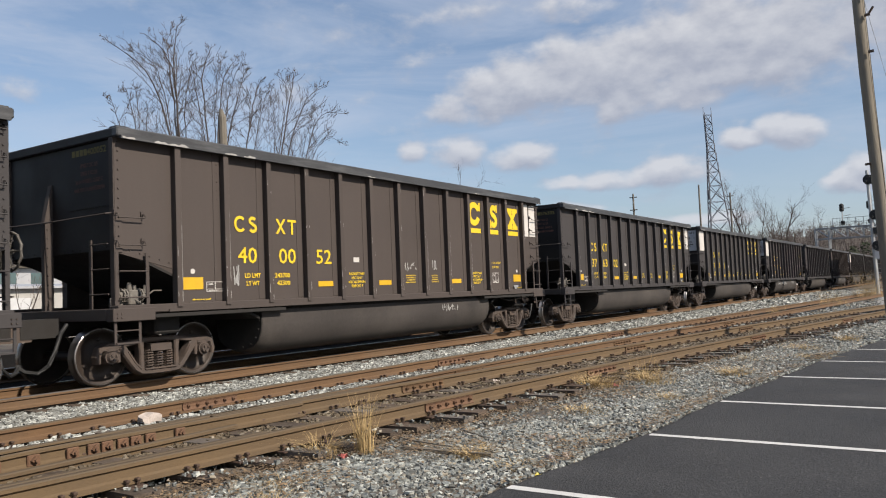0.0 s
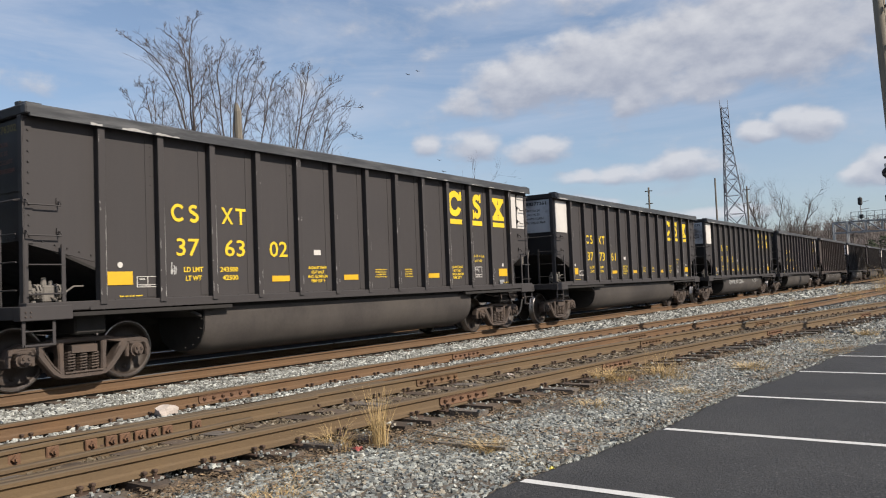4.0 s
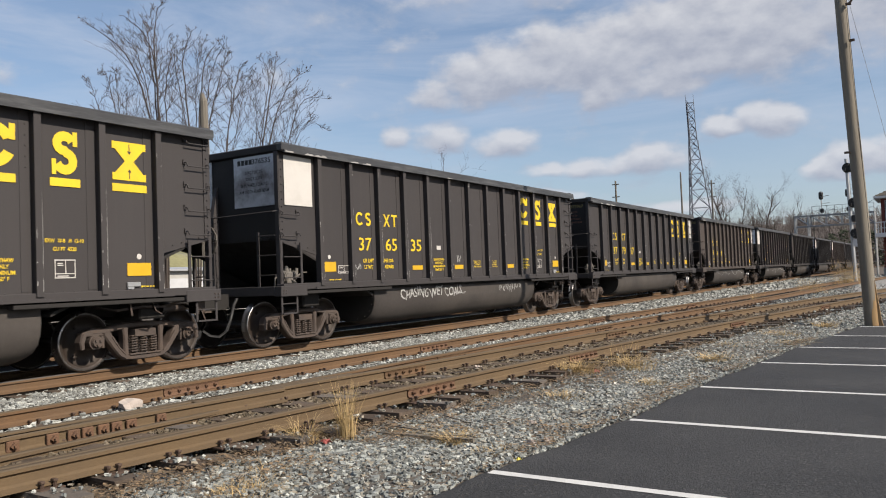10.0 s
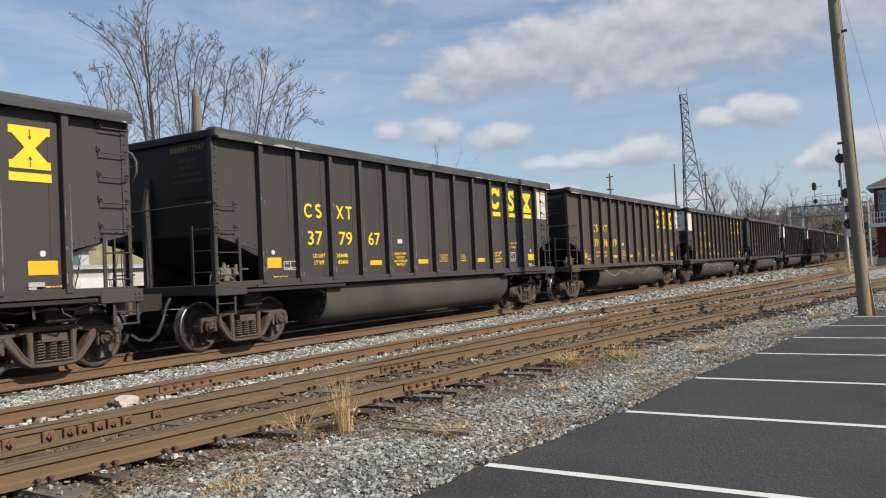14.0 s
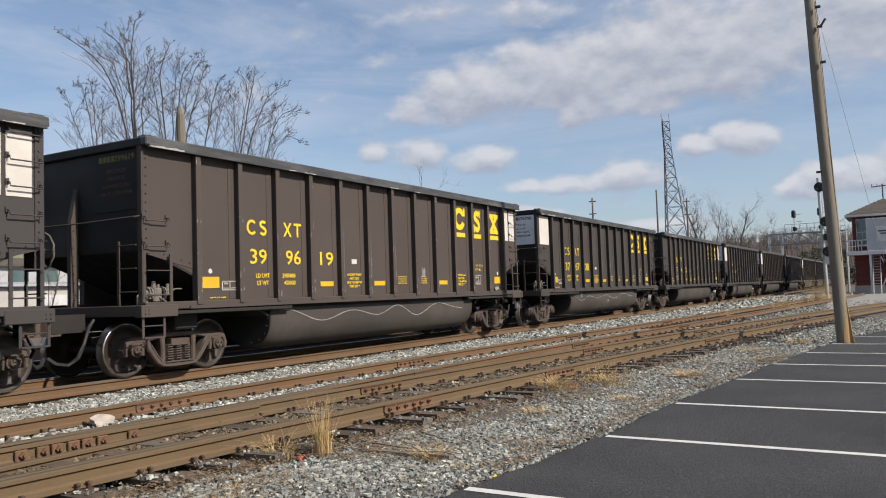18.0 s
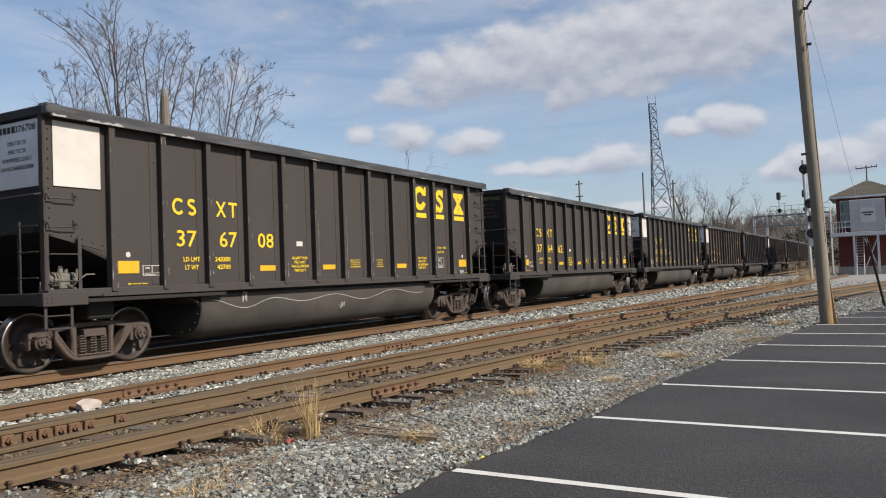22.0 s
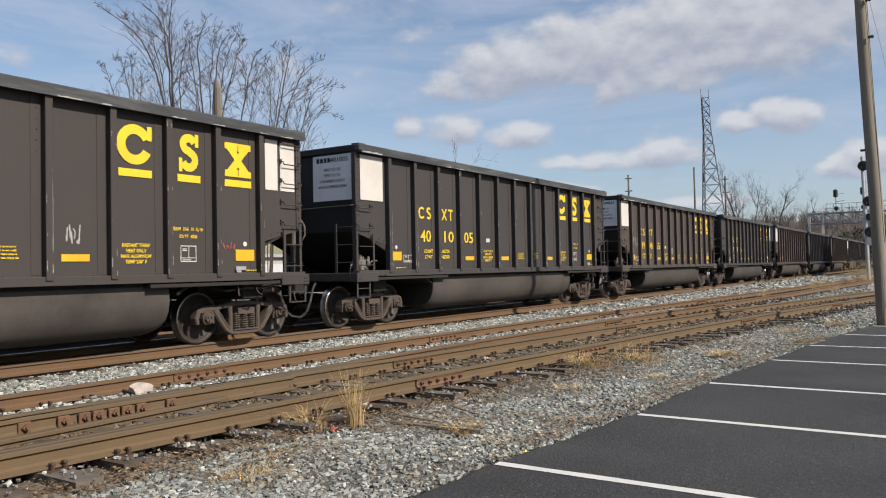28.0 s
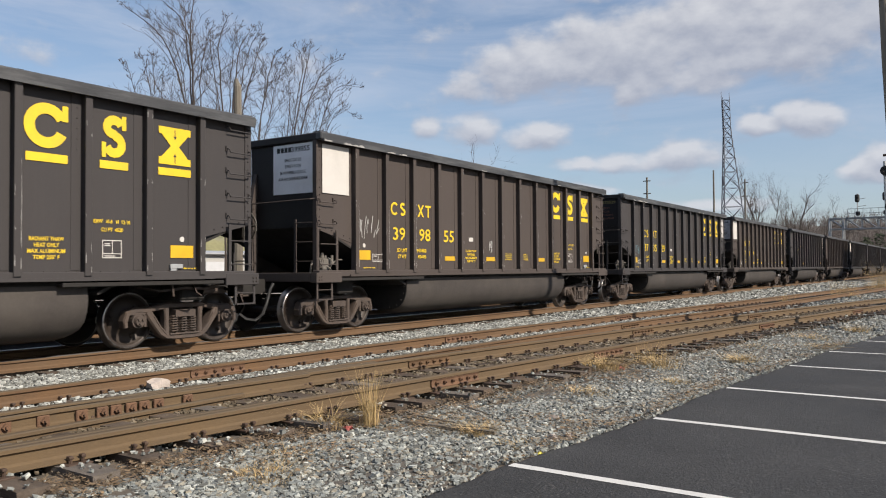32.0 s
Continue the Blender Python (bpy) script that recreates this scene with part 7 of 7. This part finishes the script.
    for k in (-0.9, -0.45, 0.45, 0.9):
        rod(bm, (xm + k, ym, zp + 1.2), (xm + k, ym, zp + 1.5), 0.035)
    part("crossarm", bm, BARK, roof)


cabin()


def service_wires():
    root = empty("overhead_wires", label="thin black service wire at the cabin eaves", category="wires")
    for p, q, sag in (((-4.55, 86.0, 7.5), (-22.0, 150.0, 6.5), 0.8),):
        bm = bmnew()
        p, q = Vector(p), Vector(q)
        tube(bm, [p.lerp(q, k / 10) - Vector((0, 0, sag * 4 * (k / 10) * (1 - k / 10))) for k in range(11)], 0.02, 4)
        part("wire", bm, CABLE, root)


service_wires()


def white_shed():
    """A long low white building on the far side of the line, seen between the cars."""
    root = empty("white_building", label="long low white-walled building beyond the train", category="building")
    part("wall", box(bmnew(), -46, -38, -20, 64, -0.1, 2.55), CONCRETE, root)
    bm = bmnew()
    prism(bm, [(-46.4, 2.55), (-37.7, 2.55), (-37.7, 2.66), (-42, 2.9), (-46.4, 2.66)], "y", -20.4, 64.4)
    part("roof", bm, SHEET, root)
    for k in range(13):
        shared("wdoor", "roller_door", lambda: box(bmnew(), -0.03, 0.02, -1.4, 1.4, 0.0, 2.1), TRIMWHITE, root, "", pose(-37.98, -16 + k * 6.0, 0))


white_shed()


def far_bank():
    """A sunlit grassy bank behind the white building."""
    bm = bmnew()
    prism(bm, [(-90.0, -0.1), (-50.0, -0.1), (-58.0, 4.6), (-70.0, 6.4), (-90.0, 6.8)], "y", -60, 70)
    tagged(part("grass_bank", bm, BANK), "pale yellow-green grassy bank beyond the white building", "bank", kind="structure")


far_bank()


def grey_store():
    root = empty("grey_building", label="low grey metal-clad store on the far bank", category="building")
    part("wall", box(bmnew(), -56.0, -52.5, 24.5, 36.0, -0.1, 4.3), SHEET, root)
    part("roof", prism(bmnew(), [(-56.4, 4.3), (-52.1, 4.3), (-52.1, 4.42), (-54.2, 5.0), (-56.4, 4.42)], "y", 24.2, 36.3), ROOFING, root)
    for k in range(5):
        part("window", box(bmnew(), -52.5, -52.46, 25.2 + k * 2.2, 26.4 + k * 2.2, 3.0, 4.0), GLASS, root)


grey_store()
for x, y, h, sd in ((-31.0, 17.0, 3.6, 51), (-32.0, 14.0, 3.2, 52), (-30.0, 19.5, 3.9, 53), (-31.5, 22.5, 3.4, 54), (-30.5, 11.5, 3.0, 55)):
    bare_tree(x, y, 0.0, [(0.0, 0.1, h, 0.045), (0.3, -0.15, h * 0.8, 0.035), (-0.2, 0.25, h * 0.7, 0.03)], sd, "thin leafless sapling between the tracks and the building", 1, (2, 3), 0.8)


# ---- small things on the ground ----
def rock(x, y, z, size, rz, label):
    """A broken stone, blunt at the corners."""
    bm = bmnew()
    box(bm, -0.06, 0.06, -0.145, 0.13, -0.05, 0.05)
    bmesh.ops.subdivide_edges(bm, edges=bm.edges[:], cuts=3, use_grid_fill=True)
    for v in bm.verts:
        v.co += Vector((noise.noise(v.co * 9), noise.noise(v.co * 7 + Vector((9, 0, 0))), noise.noise(v.co * 9 + Vector((0, 7, 0))))) * 0.035
        v.co.z -= 0.18 * abs(v.co.y) * (v.co.z > 0)
        v.co *= size
    tagged(part("rock", bm, CHALKROCK, m=pose(x, y, z, 0, 6, rz)), label, "rock")


rock(-8.38, 6.18, 0.17, 1.0, 4, "pale pinkish broken rock lying against the rail")
for x, y, size, rz in ((-3.22, 6.60, 0.38, 60), (-3.12, 6.72, 0.42, 20), (-3.6, 7.4, 0.32, 100)):
    rock(x, y, ground_z(x, y) + 0.03, size, rz, "pale stone in the gravel beside the asphalt")


def crumpled(name, x, y, s, mat, label, seed, z=0.02):
    r = random.Random(seed)
    bm = bmnew()
    bmesh.ops.create_grid(bm, x_segments=5, y_segments=5, size=s)
    for v in bm.verts:
        v.co.z = abs(noise.noise(v.co * (3.0 / s) + Vector((seed, 0, 0)))) * s * 1.4
        v.co.x += r.uniform(-0.2, 0.2) * s
    tagged(part(name, bm, mat, m=pose(x, y, ground_z(x, y) + z, 0, 0, seed * 40)), label, "litter", "litter")


crumpled("wrapper", -3.13, 6.12, 0.045, LITTER, "crumpled bright yellow wrapper in the gravel", 1)
crumpled("wrapper", -4.91, 5.71, 0.05, REDLITTER, "crumpled red wrapper in the gravel", 2)
crumpled("wrapper", -4.35, 11.2, 0.05, REDLITTER, "faded red wrapper beside dry grass", 3)
crumpled("wrapper", -6.2, 10.9, 0.05, CHALKROCK, "pale crumpled paper between the rails", 4, 0.06)


def stick(x, y, l, rz, seed):
    bm = bmnew()
    r = random.Random(seed)
    pts = [(k * l / 5, r.uniform(-0.02, 0.02), 0.01 + r.uniform(0, 0.02)) for k in range(6)]
    tube(bm, pts, [0.009, 0.0085, 0.008, 0.007, 0.006, 0.004], 5)
    tagged(part("stick", bm, STUBWOOD, m=pose(x, y, ground_z(x, y) + 0.03, 0, 0, rz)), "thin dry stick lying on the ballast", "stick", "sticks")


for k, (x, y, l, a) in enumerate(((-4.9, 6.6, 0.8, -15), (-4.2, 6.4, 0.6, 10), (-3.4, 8.0, 0.5, 60), (-4.6, 7.3, 0.6, -30), (-3.5, 13.2, 0.9, 20), (-2.4, 17.0, 0.8, 60), (-2.5, 16.2, 0.7, 25), (-2.6, 16.5, 0.9, 70), (-2.35, 16.8, 0.6, 140), (-2.8, 17.4, 0.7, 100), (-2.7, 15.6, 0.6, 10), (-3.0, 10.2, 0.5, 80))):
    stick(x, y, l, a, k)


def dead_leaves():
    """Dead leaves, bits of bark and straw blown against the ties and the edge of the asphalt; joined, as nobody could count them."""
    r = random.Random(61)
    bm = bmnew()
    def bit(x, y):
        z = max(0.0, ground_z(x, y)) + r.uniform(0.022, 0.058)
        a = r.uniform(0, math.tau)
        straw = r.random() < 0.55
        l, w = (r.uniform(0.03, 0.12), r.uniform(0.0015, 0.003)) if straw else (r.uniform(0.012, 0.032), r.uniform(0.007, 0.018))
        d, o = Vector((math.cos(a), math.sin(a), r.uniform(-0.25, 0.25))) * l, Vector((-math.sin(a), math.cos(a), r.uniform(-0.4, 0.4))) * w
        c = Vector((x, y, z))
        bm.faces.new([bm.verts.new(p) for p in (c - d, c - d * 0.2 - o, c + d, c + d * 0.1 + o)])
    for _ in range(9000):
        y = 3.0 + 13.0 * r.random() ** 1.3
        x = rail_d(y) + 0.28 + abs(r.gauss(0, 0.42))
        if x < lot_edge(y) and noise.noise(Vector((x * 1.6, y * 1.6, 4.0))) > -0.18:
            bit(x, y)
    for _ in range(3000):
        y = 4.6 + 14.0 * r.random()
        x = lot_edge(y) - abs(r.gauss(0, 0.16)) - 0.01
        if noise.noise(Vector((x * 1.3, y * 1.3, 9.0))) > -0.05:
            bit(x, y)
    for cx, cy, n, sp in ((-4.3, 6.6, 420, 0.34), (-4.75, 4.9, 420, 0.30), (-4.15, 11.0, 500, 0.5), (-2.6, 16.5, 400, 0.55), (-3.5, 7.2, 240, 0.3), (-4.9, 6.2, 260, 0.25)):
        for _ in range(n):
            x, y = cx + r.gauss(0, sp), cy + r.gauss(0, sp * 0.8)
            if rail_d(y) + 0.12 < x < lot_edge(y) - 0.01:
                bit(x, y)
    tagged(part("dead_leaves", bm, DEBRIS), "brown dead leaves and straw scattered on the ballast", "leaf litter", kind="stuff")


dead_leaves()


def old_plank():
    """A split grey-brown board lying half buried in the shoulder."""
    r = random.Random(4)
    bm = bmnew()
    prev = None
    for k in range(9):
        x = -0.55 + k * 0.1375
        w = 0.035 * (1 - 0.5 * (k / 8) ** 3) + r.uniform(-0.006, 0.006)
        cur = [bm.verts.new((x, yy, zz)) for yy, zz in ((-w, -0.02), (w, -0.02), (w * 0.9, 0.016 + r.uniform(-0.004, 0.004)), (-w * 0.9, 0.018))]
        if prev:
            for q in range(4):
                bm.faces.new((prev[q], cur[q], cur[(q + 1) % 4], prev[(q + 1) % 4]))
        else:
            bm.faces.new(cur[::-1])
        prev = cur
    bm.faces.new(prev)
    bmesh.ops.recalc_face_normals(bm, faces=bm.faces)
    tagged(part("plank", bm, STUBWOOD, m=pose(-4.25, 6.37, ground_z(-4.25, 6.37) + 0.03, 0, 0, 1)), "split weathered board lying in the gravel", "board")


old_plank()


def bird():
    root = empty("bird", label="dark bird flying high over the train", category="bird", group="birds")
    bm = bmnew()
    tube(bm, [(0, -0.14, 0), (0, -0.06, 0), (0, 0.07, 0), (0, 0.15, 0.0)], [0.018, 0.05, 0.045, 0.006], 6)
    part("body", bm, BLACK, root)
    for k in (-1, 1):
        bm = bmnew()
        prism(bm, [(k * 0.03, -0.045), (k * 0.22, -0.07), (k * 0.35, -0.01), (k * 0.21, 0.055), (k * 0.03, 0.055)], "z", -0.012, 0.012)
        part("wing", bm, BLACK, root, m=pose(0, 0, 0, 0, -k * 20, 0))
    bm = bmnew()
    prism(bm, [(-0.018, -0.12), (0.018, -0.12), (0.055, -0.23), (-0.055, -0.23)], "z", -0.008, 0.008)
    part("tail", bm, BLACK, root)
    return root


# seconds, azimuth and elevation of each bird's flight, 100 m off
FLIGHTS = [
    [(0, 41.0, 7.0), (3.1, 39.5, 7.5), (3.5, 37.5, 13.4), (5.5, 35.05, 16.7), (6, 34.83, 17.44), (6.5, 36.5, 18.1), (7, 37.5, 19.2), (10, 44, 27), (32, 90, 60)],
    [(0, 41.4, 7.0), (3.1, 39.3, 7.7), (3.5, 37.25, 13.6), (5.5, 34.05, 16.85), (6, 34.5, 17.4), (6.5, 35.7, 18.4), (7, 37.4, 19.4), (10, 43, 28), (32, 92, 60)],
    [(0, 46.0, 6.0), (3.5, 36.0, 7.5), (5.5, 27.2, 16.6), (6, 24.5, 17.1), (6.5, 21.9, 17.7), (7, 20.1, 18.4), (10, 8, 25), (32, -80, 55)],
    [(0, 44.0, 5.0), (3.5, 36.5, 6.5), (5.5, 23.4, 15.4), (6, 19.3, 14.9), (6.2, 17.5, 14.9), (10, -20, 14), (32, -150, 30)],
    [(0, 44.3, 5.0), (3.5, 36.9, 6.3), (5.5, 23.2, 15.2), (6, 19.0, 14.75), (6.2, 17.2, 14.8), (10, -20.5, 14), (32, -151, 30)],
]
BIRDS = [bird() for _ in FLIGHTS]


# ---- movement ----
TRAIN = [(0, -1.61), (2, -10.47), (4, -19.31), (6, -28.19), (8, -37.02), (10, -45.86), (12, -54.65), (14, -63.41), (16, -72.02), (18, -80.59), (20, -89.31), (22, -98.09), (24, -106.80), (26, -115.47), (28, -124.20), (30, -133.07), (32, -142.01)]


def motions():
    for i, car in enumerate(CARS):
        slack = 0.12 if i == 0 else 0.0
        walk(car, [(t, pose(TRACK_X, s + i * PITCH + slack, RAIL_Z)) for t, s in TRAIN])
    for b, rows in zip(BIRDS, FLIGHTS):
        keyed = []
        for t, az, el in rows:
            x, y = polar(az, 100.0)
            keyed.append((t, pose(x, y, EYE + 100.0 * math.tan(radians(el)), 0, 10, 20 + az)))
        walk(b, keyed)
    ts = [t for t, _ in TRAIN]
    ss = [s for _, s in TRAIN]
    turns = []
    n = 224
    for k in range(n + 1):
        t = 32.0 * k / n
        turns.append((t, math.degrees((float(np.interp(t, ts, ss)) - ss[0]) / 0.457)))
    for ws, a in ROLLING[4:48]:
        walk(ws, [(t, pose(0, a, 0.457, -r)) for t, r in turns])


motions()
